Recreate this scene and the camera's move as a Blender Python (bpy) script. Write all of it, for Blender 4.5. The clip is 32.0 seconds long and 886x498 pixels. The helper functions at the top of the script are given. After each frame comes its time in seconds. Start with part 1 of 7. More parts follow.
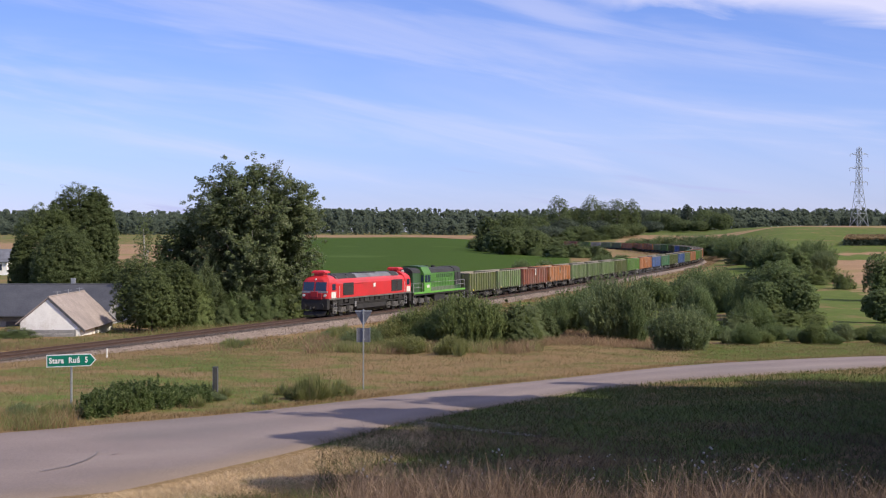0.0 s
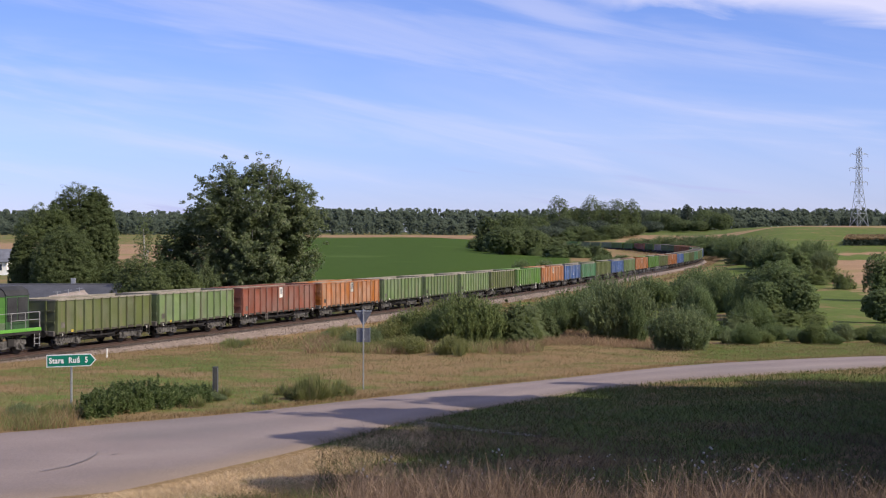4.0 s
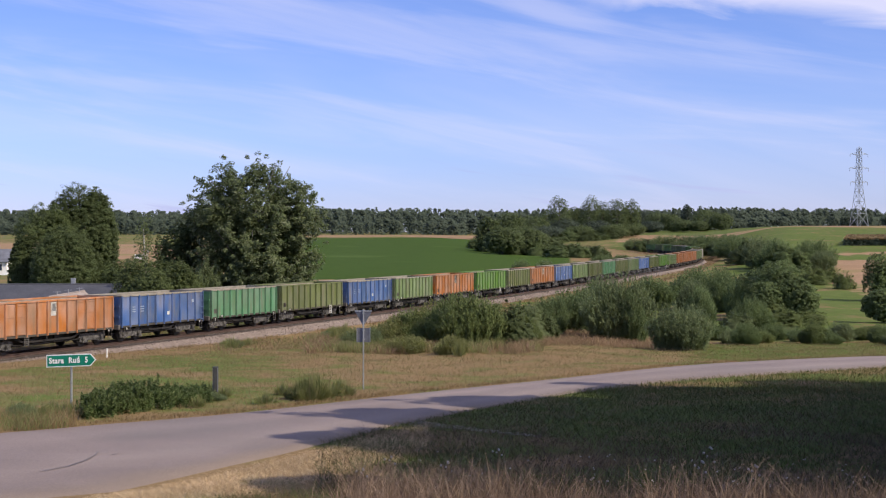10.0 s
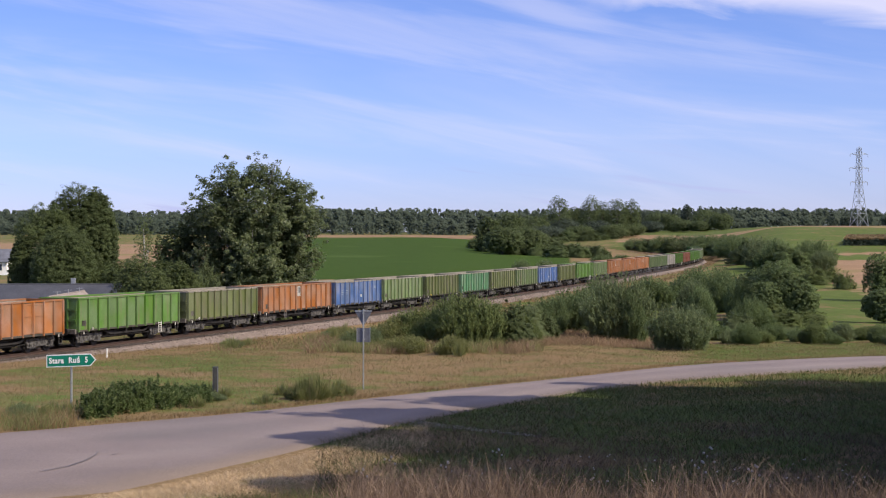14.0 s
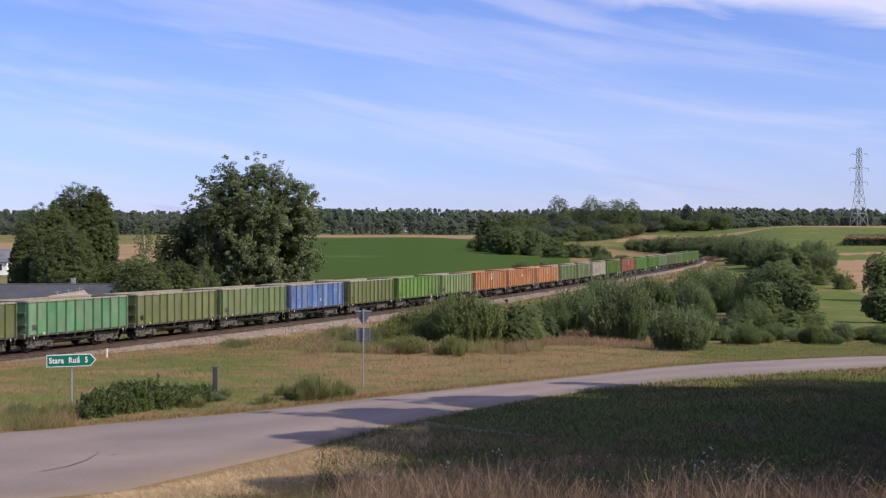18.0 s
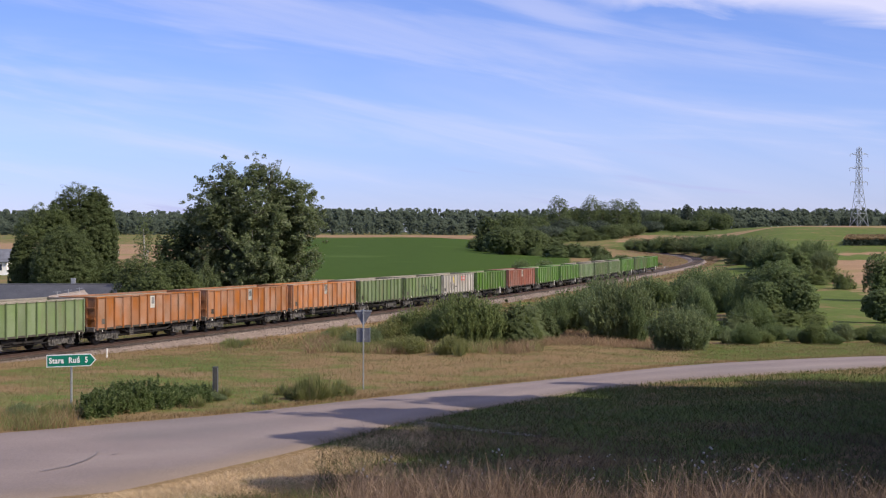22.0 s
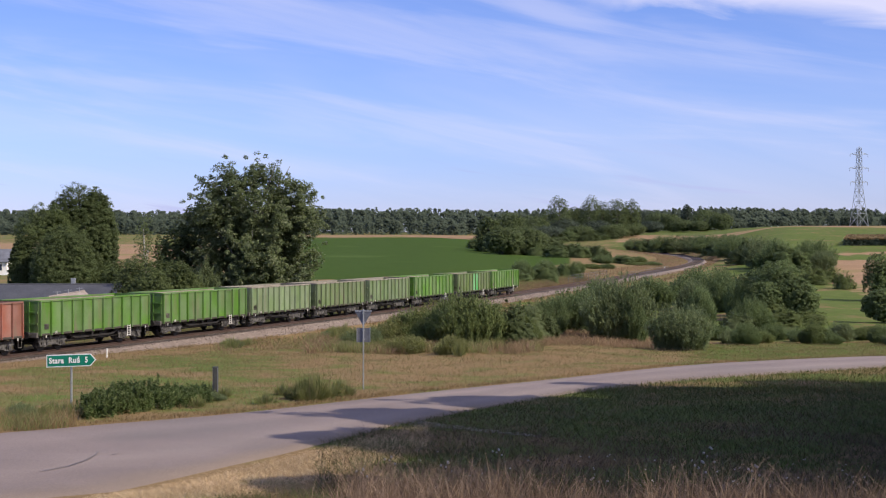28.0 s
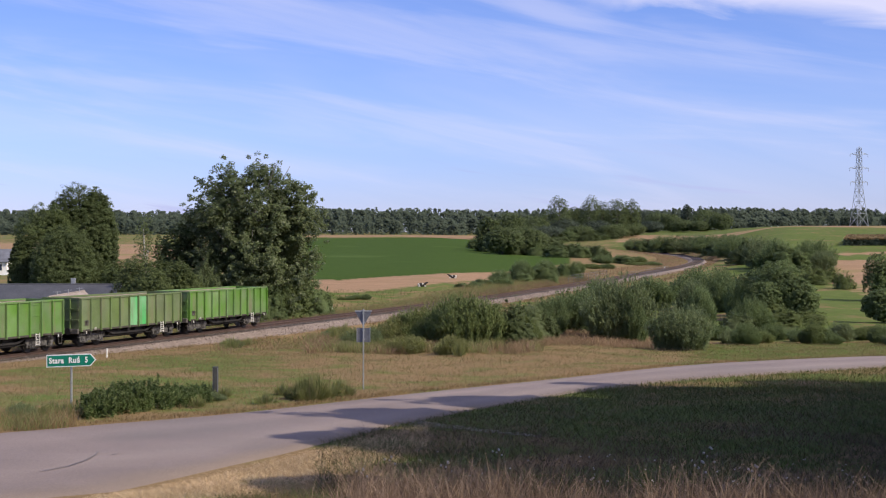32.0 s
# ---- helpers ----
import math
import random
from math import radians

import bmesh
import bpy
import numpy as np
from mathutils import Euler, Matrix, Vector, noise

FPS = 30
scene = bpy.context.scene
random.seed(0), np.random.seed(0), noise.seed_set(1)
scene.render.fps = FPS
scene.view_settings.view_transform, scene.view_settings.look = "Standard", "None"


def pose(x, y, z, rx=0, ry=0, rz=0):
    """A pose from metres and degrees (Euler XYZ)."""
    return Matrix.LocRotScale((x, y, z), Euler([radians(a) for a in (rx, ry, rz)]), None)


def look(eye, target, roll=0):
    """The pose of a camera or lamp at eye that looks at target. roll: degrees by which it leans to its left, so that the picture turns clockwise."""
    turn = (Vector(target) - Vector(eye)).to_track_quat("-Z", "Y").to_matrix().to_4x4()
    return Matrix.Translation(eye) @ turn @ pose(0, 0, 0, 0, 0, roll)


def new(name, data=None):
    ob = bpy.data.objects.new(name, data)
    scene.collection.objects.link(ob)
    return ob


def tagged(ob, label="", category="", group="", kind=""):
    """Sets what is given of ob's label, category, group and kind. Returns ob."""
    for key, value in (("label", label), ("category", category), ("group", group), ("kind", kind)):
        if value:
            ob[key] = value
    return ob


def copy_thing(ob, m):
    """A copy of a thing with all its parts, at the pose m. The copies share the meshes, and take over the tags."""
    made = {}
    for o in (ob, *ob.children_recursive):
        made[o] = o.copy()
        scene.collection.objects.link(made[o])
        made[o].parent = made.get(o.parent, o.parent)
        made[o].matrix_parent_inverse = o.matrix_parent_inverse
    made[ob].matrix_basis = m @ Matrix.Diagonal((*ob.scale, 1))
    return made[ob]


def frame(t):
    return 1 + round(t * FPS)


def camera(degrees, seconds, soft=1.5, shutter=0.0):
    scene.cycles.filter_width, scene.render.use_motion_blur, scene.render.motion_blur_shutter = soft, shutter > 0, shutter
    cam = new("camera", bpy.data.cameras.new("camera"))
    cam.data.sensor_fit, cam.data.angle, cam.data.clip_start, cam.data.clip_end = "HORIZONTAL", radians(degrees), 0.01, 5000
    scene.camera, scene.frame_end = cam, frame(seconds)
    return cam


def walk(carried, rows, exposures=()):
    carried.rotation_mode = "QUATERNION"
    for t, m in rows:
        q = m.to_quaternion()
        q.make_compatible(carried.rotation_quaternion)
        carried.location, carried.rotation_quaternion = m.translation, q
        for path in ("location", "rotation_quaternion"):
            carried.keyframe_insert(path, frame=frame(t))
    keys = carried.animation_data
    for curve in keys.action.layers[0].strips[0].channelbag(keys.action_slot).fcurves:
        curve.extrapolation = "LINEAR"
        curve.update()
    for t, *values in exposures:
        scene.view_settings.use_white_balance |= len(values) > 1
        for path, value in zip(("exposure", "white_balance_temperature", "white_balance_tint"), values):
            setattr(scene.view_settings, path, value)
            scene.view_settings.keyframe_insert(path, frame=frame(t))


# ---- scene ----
# Levels are counted from the camera, which stands on a bank over the road.
cam = camera(36.18, 32.0, soft=1.15, shutter=0.1)
still = look((0, 0, 0), (0, 100, -0.875))
walk(cam, [(0.0, still), (32.0, still)])

# ---- sky, sun, exposure ----
SUN = Vector((0.88, -0.475, 0.0)).normalized()
SUN_EL = radians(41)
world = bpy.data.worlds.new("sky")
scene.world = world
world.use_nodes = True
wn, wl = world.node_tree.nodes, world.node_tree.links
wn.clear()


def wnode(kind, **sockets):
    n = wn.new(kind)
    for k, val in sockets.items():
        n.inputs[k].default_value = val
    return n


def build_sky():
    out = wn.new("ShaderNodeOutputWorld")
    bg = wnode("ShaderNodeBackground", Strength=0.115)
    sky = wn.new("ShaderNodeTexSky")
    sky.sky_type, sky.sun_disc = "NISHITA", False
    sky.sun_elevation, sky.sun_rotation = SUN_EL, math.atan2(SUN.x, SUN.y)
    sky.air_density, sky.dust_density, sky.ozone_density = 1.0, 0.1, 3.0
    co = wn.new("ShaderNodeTexCoord")
    sep = wn.new("ShaderNodeSeparateXYZ")
    wl.new(co.outputs["Generated"], sep.inputs[0])

    def op(kind, a, b=None):
        n = wn.new("ShaderNodeMath")
        n.operation = kind
        for i, q in enumerate((a, b)):
            if q is None:
                continue
            if isinstance(q, (int, float)):
                n.inputs[i].default_value = q
            else:
                wl.new(q, n.inputs[i])
        return n.outputs[0]

    # high thin cloud: a flat layer seen in perspective, drawn out in long streaks
    az, el = sep.outputs[0], sep.outputs[2]
    comb = wn.new("ShaderNodeCombineXYZ")
    wl.new(az, comb.inputs[0])
    wl.new(op("ADD", el, op("MULTIPLY", az, 0.16)), comb.inputs[1])
    wl.new(sep.outputs[1], comb.inputs[2])

    def streaks(scale, sx, sy, lo, hi, detail, seed):
        m = wn.new("ShaderNodeMapping")
        m.inputs["Scale"].default_value = (sx, sy, sx)
        m.inputs["Location"].default_value = (seed, seed * 1.7, 0)
        wl.new(comb.outputs[0], m.inputs[0])
        n = wnode("ShaderNodeTexNoise", Scale=scale, Detail=detail, Roughness=0.55)
        n.inputs["Distortion"].default_value = 0.5
        wl.new(m.outputs[0], n.inputs["Vector"])
        r = wn.new("ShaderNodeMapRange")
        r.interpolation_type = "SMOOTHSTEP"
        wl.new(n.outputs["Fac"], r.inputs[0])
        r.inputs[1].default_value, r.inputs[2].default_value = lo, hi
        return r.outputs[0]

    thin = op("ADD", op("MULTIPLY", streaks(1.0, 4.0, 30.0, 0.45, 0.72, 6, 3.1), 0.34),
              op("MULTIPLY", streaks(1.0, 1.6, 11.0, 0.42, 0.75, 5, 7.4), 0.30))
    # the thick bank high up, and the haze near the horizon
    edge = op("SUBTRACT", op("SUBTRACT", el, 0.173), op("MULTIPLY", op("SUBTRACT", az, 0.1025), -0.16))
    bank = op("ADD", op("MULTIPLY", edge, 60.0), op("SUBTRACT", op("MULTIPLY", streaks(1.0, 9.0, 34.0, 0.30, 0.70, 7, 1.3), 0.9), 0.35))
    bank = op("MULTIPLY", op("MINIMUM", op("MAXIMUM", bank, 0.0), 0.9), op("MINIMUM", op("MULTIPLY", op("MAXIMUM", op("SUBTRACT", az, 0.07), 0.0), 14.0), 1.0))
    fac = op("MINIMUM", op("ADD", thin, bank), 0.92)
    tint = wn.new("ShaderNodeMix")
    tint.data_type, tint.blend_type = "RGBA", "MULTIPLY"
    tint.inputs[0].default_value = 1.0
    wl.new(sky.outputs[0], tint.inputs[6])
    tint.inputs[7].default_value = (0.77, 0.83, 1.36, 1)
    # low down the air is lavender, with a few thin mauve clouds in it
    low = op("MINIMUM", op("MAXIMUM", op("SUBTRACT", 1.0, op("MULTIPLY", el, 13.0)), 0.0), 1.0)
    air = wn.new("ShaderNodeMix")
    air.data_type, air.blend_type = "RGBA", "MULTIPLY"
    wl.new(low, air.inputs[0])
    wl.new(tint.outputs[2], air.inputs[6])
    air.inputs[7].default_value = (0.87, 0.87, 1.0, 1)
    wisps = op("MULTIPLY", op("MULTIPLY", streaks(1.0, 7.0, 75.0, 0.56, 0.70, 5, 5.5), low), op("MINIMUM", op("MAXIMUM", op("MULTIPLY", op("SUBTRACT", el, 0.008), 90.0), 0.0), 0.75))
    mauve = wn.new("ShaderNodeMix")
    mauve.data_type = "RGBA"
    wl.new(wisps, mauve.inputs[0])
    wl.new(air.outputs[2], mauve.inputs[6])
    mauve.inputs[7].default_value = (3.9, 4.1, 7.2, 1)
    mix = wn.new("ShaderNodeMix")
    mix.data_type = "RGBA"
    wl.new(fac, mix.inputs[0])
    wl.new(mauve.outputs[2], mix.inputs[6])
    mix.inputs[7].default_value = (6.7, 6.7, 8.8, 1)
    wl.new(mix.outputs[2], bg.inputs[0])
    wl.new(bg.outputs[0], out.inputs[0])


build_sky()
sun = new("sun", bpy.data.lights.new("sun", "SUN"))
sun.data.energy, sun.data.angle, sun.data.color = 5.0, radians(0.53), (1.0, 0.89, 0.74)
sun_dir = Vector((SUN.x * math.cos(SUN_EL), SUN.y * math.cos(SUN_EL), math.sin(SUN_EL)))
sun.matrix_world = look(sun_dir * 300, (0, 0, 0))
scene.view_settings.exposure = 0.0

# ---- materials ----


def surface(name, a, b, rough=0.7, metal=0.0, scale=3.0, grain=40.0, bump=0.2, c=None, where="Object", leaf=0.0, tinted=False, dirt=None):
    """A weathered surface: colours a and b mixed by broad noise, fine grain on top, relief; c: a third colour in blotches.
    tinted: takes its main colour from the object. dirt: a colour that gathers in runs."""
    m = bpy.data.materials.new(name)
    m.use_nodes = True
    ns, ls = m.node_tree.nodes, m.node_tree.links
    ns.clear()
    out = ns.new("ShaderNodeOutputMaterial")
    p = ns.new("ShaderNodeBsdfPrincipled")
    p.inputs["Roughness"].default_value, p.inputs["Metallic"].default_value = rough, metal
    co = ns.new("ShaderNodeTexCoord")
    info = ns.new("ShaderNodeObjectInfo")
    shift = ns.new("ShaderNodeVectorMath")
    shift.operation = "ADD"
    if where == "World":
        geo = ns.new("ShaderNodeNewGeometry")
        ls.new(geo.outputs["Position"], shift.inputs[0])
    else:
        ls.new(co.outputs["Object"], shift.inputs[0])
        mul = ns.new("ShaderNodeMath")
        mul.operation = "MULTIPLY"
        ls.new(info.outputs["Random"], mul.inputs[0])
        mul.inputs[1].default_value = 37.0
        ls.new(mul.outputs[0], shift.inputs[1])

    def noise_of(s, detail=4.0, stretch=None):
        n = ns.new("ShaderNodeTexNoise")
        n.inputs["Scale"].default_value, n.inputs["Detail"].default_value = s, detail
        src = shift.outputs[0]
        if stretch:
            mp = ns.new("ShaderNodeMapping")
            mp.inputs["Scale"].default_value = stretch
            ls.new(src, mp.inputs[0])
            src = mp.outputs[0]
        ls.new(src, n.inputs["Vector"])
        return n.outputs["Fac"]

    def ramp(src, lo, hi):
        r = ns.new("ShaderNodeMapRange")
        ls.new(src, r.inputs[0])
        r.inputs[1].default_value, r.inputs[2].default_value = lo, hi
        return r.outputs[0]

    def mix(fac, x, y, blend="MIX"):
        n = ns.new("ShaderNodeMix")
        n.data_type, n.blend_type = "RGBA", blend
        for s, q in ((0, fac), (6, x), (7, y)):
            if isinstance(q, (int, float)):
                n.inputs[s].default_value = q
            elif isinstance(q, tuple):
                n.inputs[s].default_value = (*q, 1)
            else:
                ls.new(q, n.inputs[s])
        return n.outputs[2]

    if tinted:
        fade = ns.new("ShaderNodeHueSaturation")
        ls.new(info.outputs["Color"], fade.inputs["Color"])
        each = ns.new("ShaderNodeMapRange")
        ls.new(info.outputs["Random"], each.inputs[0])
        each.inputs[3].default_value, each.inputs[4].default_value = 0.86, 1.14
        ls.new(each.outputs[0], fade.inputs["Value"])
        less = ns.new("ShaderNodeMapRange")
        ls.new(noise_of(0.5, 2.0), less.inputs[0])
        less.inputs[1].default_value, less.inputs[2].default_value = 0.35, 0.65
        less.inputs[3].default_value, less.inputs[4].default_value = 1.12, 0.72
        ls.new(less.outputs[0], fade.inputs["Saturation"])
        dark = mix(1.0, fade.outputs[0], b, "MULTIPLY")
        col = mix(ramp(noise_of(scale), 0.35, 0.68), fade.outputs[0], dark)
    else:
        col = mix(ramp(noise_of(scale), 0.35, 0.68), a, b)
    if c:
        col = mix(ramp(noise_of(scale * 0.37, 5.0), 0.52, 0.7), col, c)
    if dirt:
        runs = ramp(noise_of(1.0, 5.0, (2.2, 2.2, 0.35)), 0.52, 0.74)
        half = ns.new("ShaderNodeMath")
        half.operation = "MULTIPLY"
        ls.new(runs, half.inputs[0])
        half.inputs[1].default_value = 0.6
        col = mix(half.outputs[0], col, dirt)
    fine = noise_of(grain, 3.0)
    col = mix(0.12 if tinted else 0.32, col, ramp(fine, 0.25, 0.8), "OVERLAY")
    ls.new(col, p.inputs["Base Color"])
    if bump:
        bp = ns.new("ShaderNodeBump")
        bp.inputs["Strength"].default_value, bp.inputs["Distance"].default_value = bump, 0.02
        ls.new(fine, bp.inputs["Height"])
        ls.new(bp.outputs[0], p.inputs["Normal"])
    if leaf:
        t = ns.new("ShaderNodeBsdfTranslucent")
        ls.new(col, t.inputs["Color"])
        sh = ns.new("ShaderNodeMixShader")
        sh.inputs[0].default_value = leaf
        ls.new(p.outputs[0], sh.inputs[1])
        ls.new(t.outputs[0], sh.inputs[2])
        ls.new(sh.outputs[0], out.inputs[0])
    else:
        ls.new(p.outputs[0], out.inputs[0])
    return m


def foliage(name, a, b, c, leaf=0.3, rough=0.55, gloss=0.2):
    """Leaves: each piece takes its own shade between a, b and c."""
    m = bpy.data.materials.new(name)
    m.use_nodes = True
    ns, ls = m.node_tree.nodes, m.node_tree.links
    p = ns["Principled BSDF"]
    p.inputs["Roughness"].default_value = rough
    p.inputs["Specular IOR Level"].default_value = gloss
    geo = ns.new("ShaderNodeNewGeometry")
    r = ns.new("ShaderNodeValToRGB")
    els = r.color_ramp.elements
    els[0].color, els[1].color = (*a, 1), (*c, 1)
    els.new(0.55).color = (*b, 1)
    ls.new(geo.outputs["Random Per Island"], r.inputs[0])
    n = ns.new("ShaderNodeTexNoise")
    n.inputs["Scale"].default_value = 0.45
    ls.new(geo.outputs["Position"], n.inputs["Vector"])
    mr = ns.new("ShaderNodeMapRange")
    mr.inputs[1].default_value, mr.inputs[2].default_value = 0.3, 0.7
    mr.inputs[3].default_value, mr.inputs[4].default_value = 0.8, 1.22
    ls.new(n.outputs["Fac"], mr.inputs[0])
    hs = ns.new("ShaderNodeHueSaturation")
    ls.new(r.outputs[0], hs.inputs["Color"])
    ls.new(mr.outputs[0], hs.inputs["Value"])
    ls.new(hs.outputs[0], p.inputs["Base Color"])
    t = ns.new("ShaderNodeBsdfTranslucent")
    ls.new(hs.outputs[0], t.inputs["Color"])
    sh = ns.new("ShaderNodeMixShader")
    sh.inputs[0].default_value = leaf
    ls.new(p.outputs[0], sh.inputs[1])
    ls.new(t.outputs[0], sh.inputs[2])
    ls.new(sh.outputs[0], ns["Material Output"].inputs[0])
    return m


M_ASPHALT = surface("asphalt", (0.182, 0.150, 0.139), (0.220, 0.184, 0.171), 0.85, scale=0.25, grain=26, bump=0.25, c=(0.165, 0.145, 0.138), where="World")
M_BALLAST = surface("ballast", (0.185, 0.143, 0.121), (0.235, 0.188, 0.160), 0.95, scale=2.2, grain=7, bump=0.6, c=(0.150, 0.112, 0.085), where="World")
# brown stain, with the shade under the wagons painted into its darkness
M_STAIN_SHADE = surface("stained_ballast", (0.034, 0.026, 0.021), (0.056, 0.043, 0.035), 0.95, scale=1.2, grain=7, bump=0.6, where="World")
M_RAIL = surface("rail_steel", (0.070, 0.044, 0.035), (0.10, 0.06, 0.047), 0.65, 0.3, scale=2, grain=30, where="World")
M_SLEEPER = surface("sleeper_wood", (0.075, 0.050, 0.04), (0.11, 0.075, 0.058), 0.9, scale=2, grain=20, where="World")
M_PAINT = surface("wagon_paint", (0.3, 0.4, 0.2), (0.72, 0.74, 0.66), 0.62, scale=0.7, grain=14, bump=0.12, tinted=True, dirt=(0.16, 0.13, 0.09))
M_GRIME = surface("grimy_steel", (0.014, 0.013, 0.012), (0.032, 0.028, 0.026), 0.7, 0.1, scale=2, grain=20, bump=0.2)
M_WHEEL = surface("wheel_steel", (0.030, 0.027, 0.026), (0.055, 0.049, 0.045), 0.6, 0.2, scale=3, grain=20)
M_SOLEBAR = surface("dirty_solebar", (0.038, 0.034, 0.028), (0.075, 0.066, 0.052), 0.8, scale=2.0, grain=18)
M_SILL = surface("dusty_steel", (0.095, 0.088, 0.082), (0.16, 0.145, 0.13), 0.8, scale=1.5, grain=20)
M_BARK = surface("bark", (0.10, 0.085, 0.07), (0.20, 0.175, 0.15), 0.9, scale=3, grain=16, bump=0.8)
M_BIRCH = surface("birch_bark", (0.55, 0.53, 0.50), (0.35, 0.33, 0.30), 0.8, scale=3, grain=12, bump=0.3)
M_ZINC = surface("galvanised_steel", (0.36, 0.38, 0.40), (0.46, 0.48, 0.50), 0.45, 0.6, scale=6, grain=50, bump=0.05)
M_LEAF = foliage("broad_leaves", (0.094, 0.124, 0.054), (0.118, 0.154, 0.064), (0.148, 0.178, 0.078), 0.5, 0.65, 0.15)
M_WILLOW = foliage("willow_leaves", (0.142, 0.184, 0.068), (0.172, 0.214, 0.080), (0.208, 0.242, 0.098), 0.5, 0.75, 0.15)
M_HEDGE = foliage("grey_willow_leaves", (0.105, 0.138, 0.056), (0.132, 0.168, 0.066), (0.168, 0.200, 0.084), 0.5, 0.75, 0.15)
M_BUSH = foliage("shrub_leaves", (0.128, 0.174, 0.074), (0.156, 0.206, 0.086), (0.194, 0.236, 0.106), 0.5, 0.75, 0.15)
M_POPLAR = foliage("poplar_leaves", (0.106, 0.138, 0.058), (0.142, 0.180, 0.076), (0.215, 0.240, 0.128), 0.5, 0.45, 0.3)
M_POPLAR_BARK = surface("poplar_bark", (0.30, 0.28, 0.25), (0.20, 0.185, 0.16), 0.9, scale=2, grain=12, bump=0.6)
M_SALLOW = foliage("sallow_leaves", (0.142, 0.182, 0.086), (0.172, 0.214, 0.102), (0.208, 0.238, 0.120), 0.5, 0.75, 0.15)
M_WEED = foliage("weed_leaves", (0.17, 0.20, 0.07), (0.24, 0.26, 0.10), (0.32, 0.29, 0.14), 0.55, 0.8)
# distant leaves: the blue-grey of far haze is mixed into this base colour
M_HAZY_LEAF = foliage("hazy_leaves", (0.070, 0.094, 0.072), (0.084, 0.108, 0.078), (0.100, 0.122, 0.084), 0.4, 0.8, 0.1)
M_NETTLE = foliage("nettle_leaves", (0.092, 0.135, 0.048), (0.132, 0.180, 0.066), (0.205, 0.245, 0.110), 0.5, 0.7, 0.1)
M_DRY = foliage("dry_grass", (0.24, 0.165, 0.085), (0.33, 0.24, 0.13), (0.19, 0.145, 0.072), 0.5, 0.8)
M_BROWN = foliage("seeding_stems", (0.085, 0.054, 0.034), (0.17, 0.12, 0.076), (0.070, 0.066, 0.028))
M_REDDISH = foliage("reddish_stems", (0.085, 0.052, 0.036), (0.16, 0.102, 0.070), (0.28, 0.20, 0.14))
M_STEM = foliage("wiry_stems", (0.26, 0.18, 0.125), (0.34, 0.25, 0.18), (0.18, 0.125, 0.085))
M_GRAVEL = surface("pale_gravel", (0.36, 0.32, 0.27), (0.46, 0.41, 0.35), 0.95, scale=4, grain=12, where="World")
M_TURF = foliage("verge_turf", (0.128, 0.118, 0.046), (0.165, 0.150, 0.062), (0.21, 0.18, 0.082), 0.5, 0.8)
M_BANK = foliage("bank_weeds", (0.22, 0.140, 0.088), (0.30, 0.205, 0.130), (0.22, 0.18, 0.088))
M_GRASS = foliage("green_grass", (0.040, 0.064, 0.013), (0.066, 0.094, 0.021), (0.115, 0.118, 0.040))
M_DOWN = foliage("seed_down", (0.52, 0.48, 0.42), (0.62, 0.58, 0.52), (0.42, 0.38, 0.32), 0.4, 0.9)
M_MEADOW = foliage("meadow_grass", (0.120, 0.160, 0.040), (0.155, 0.195, 0.052), (0.195, 0.225, 0.075), 0.5, 0.8)
M_STRAW = foliage("bleached_straw", (0.54, 0.40, 0.24), (0.70, 0.55, 0.36), (0.42, 0.31, 0.17), 0.45)

# ---- small building helpers ----


def obj(name, bm, material=None, parent=None, label="", smooth=False):
    """Links a bmesh as one mesh object."""
    me = bpy.data.meshes.new(name)
    bm.to_mesh(me)
    bm.free()
    return link(name, me, material, parent, label, smooth)


def link(name, me, material=None, parent=None, label="", smooth=False):
    if material and not me.materials:
        me.materials.append(material)
    if smooth:
        for q in me.polygons:
            q.use_smooth = True
    ob = new(name, me)
    if parent:
        ob.parent = parent
    if label:
        ob["label"] = label
    return ob


def part(name, bm, material, parent, label="", smooth=False):
    return obj(name, bm, material, parent, label, smooth)


def empty(name, m=None):
    e = new(name)
    e.empty_display_size = 0.3
    if m is not None:
        e.matrix_basis = m
    return e


def box(x0, x1, y0, y1, z0, z1, bevel=0.0, bm=None):
    """A box between two corners, with its edges eased."""
    own = bm is None
    bm = bm or bmesh.new()
    r = bmesh.ops.create_cube(bm, size=1.0, matrix=Matrix.LocRotScale(((x0 + x1) / 2, (y0 + y1) / 2, (z0 + z1) / 2), None, (x1 - x0, y1 - y0, z1 - z0)))
    if bevel and own:
        bmesh.ops.bevel(bm, geom=bm.edges[:], offset=bevel, segments=1, affect="EDGES")
    return bm


def tube(p, q, r, r2=None, n=8, bm=None):
    """A rod from p to q."""
    bm = bm or bmesh.new()
    p, q = Vector(p), Vector(q)
    d = q - p
    m = Matrix.Translation((p + q) / 2) @ d.to_track_quat("Z", "Y").to_matrix().to_4x4()
    bmesh.ops.create_cone(bm, cap_ends=True, segments=n, radius1=r, radius2=r if r2 is None else r2, depth=d.length, matrix=m)
    return bm


def prism(profile, axis, a, b, bm=None):
    """A flat outline, drawn out along an axis from a to b."""
    bm = bm or bmesh.new()

    def at(u, w, t):
        return {"x": (t, u, w), "y": (u, t, w), "z": (u, w, t)}[axis]
    lo = [bm.verts.new(at(u, w, a)) for u, w in profile]
    hi = [bm.verts.new(at(u, w, b)) for u, w in profile]
    n = len(lo)
    for i in range(n):
        bm.faces.new((lo[i], lo[(i + 1) % n], hi[(i + 1) % n], hi[i]))
    bm.faces.new(lo)
    bm.faces.new(hi)
    bmesh.ops.recalc_face_normals(bm, faces=bm.faces[:])
    return bm


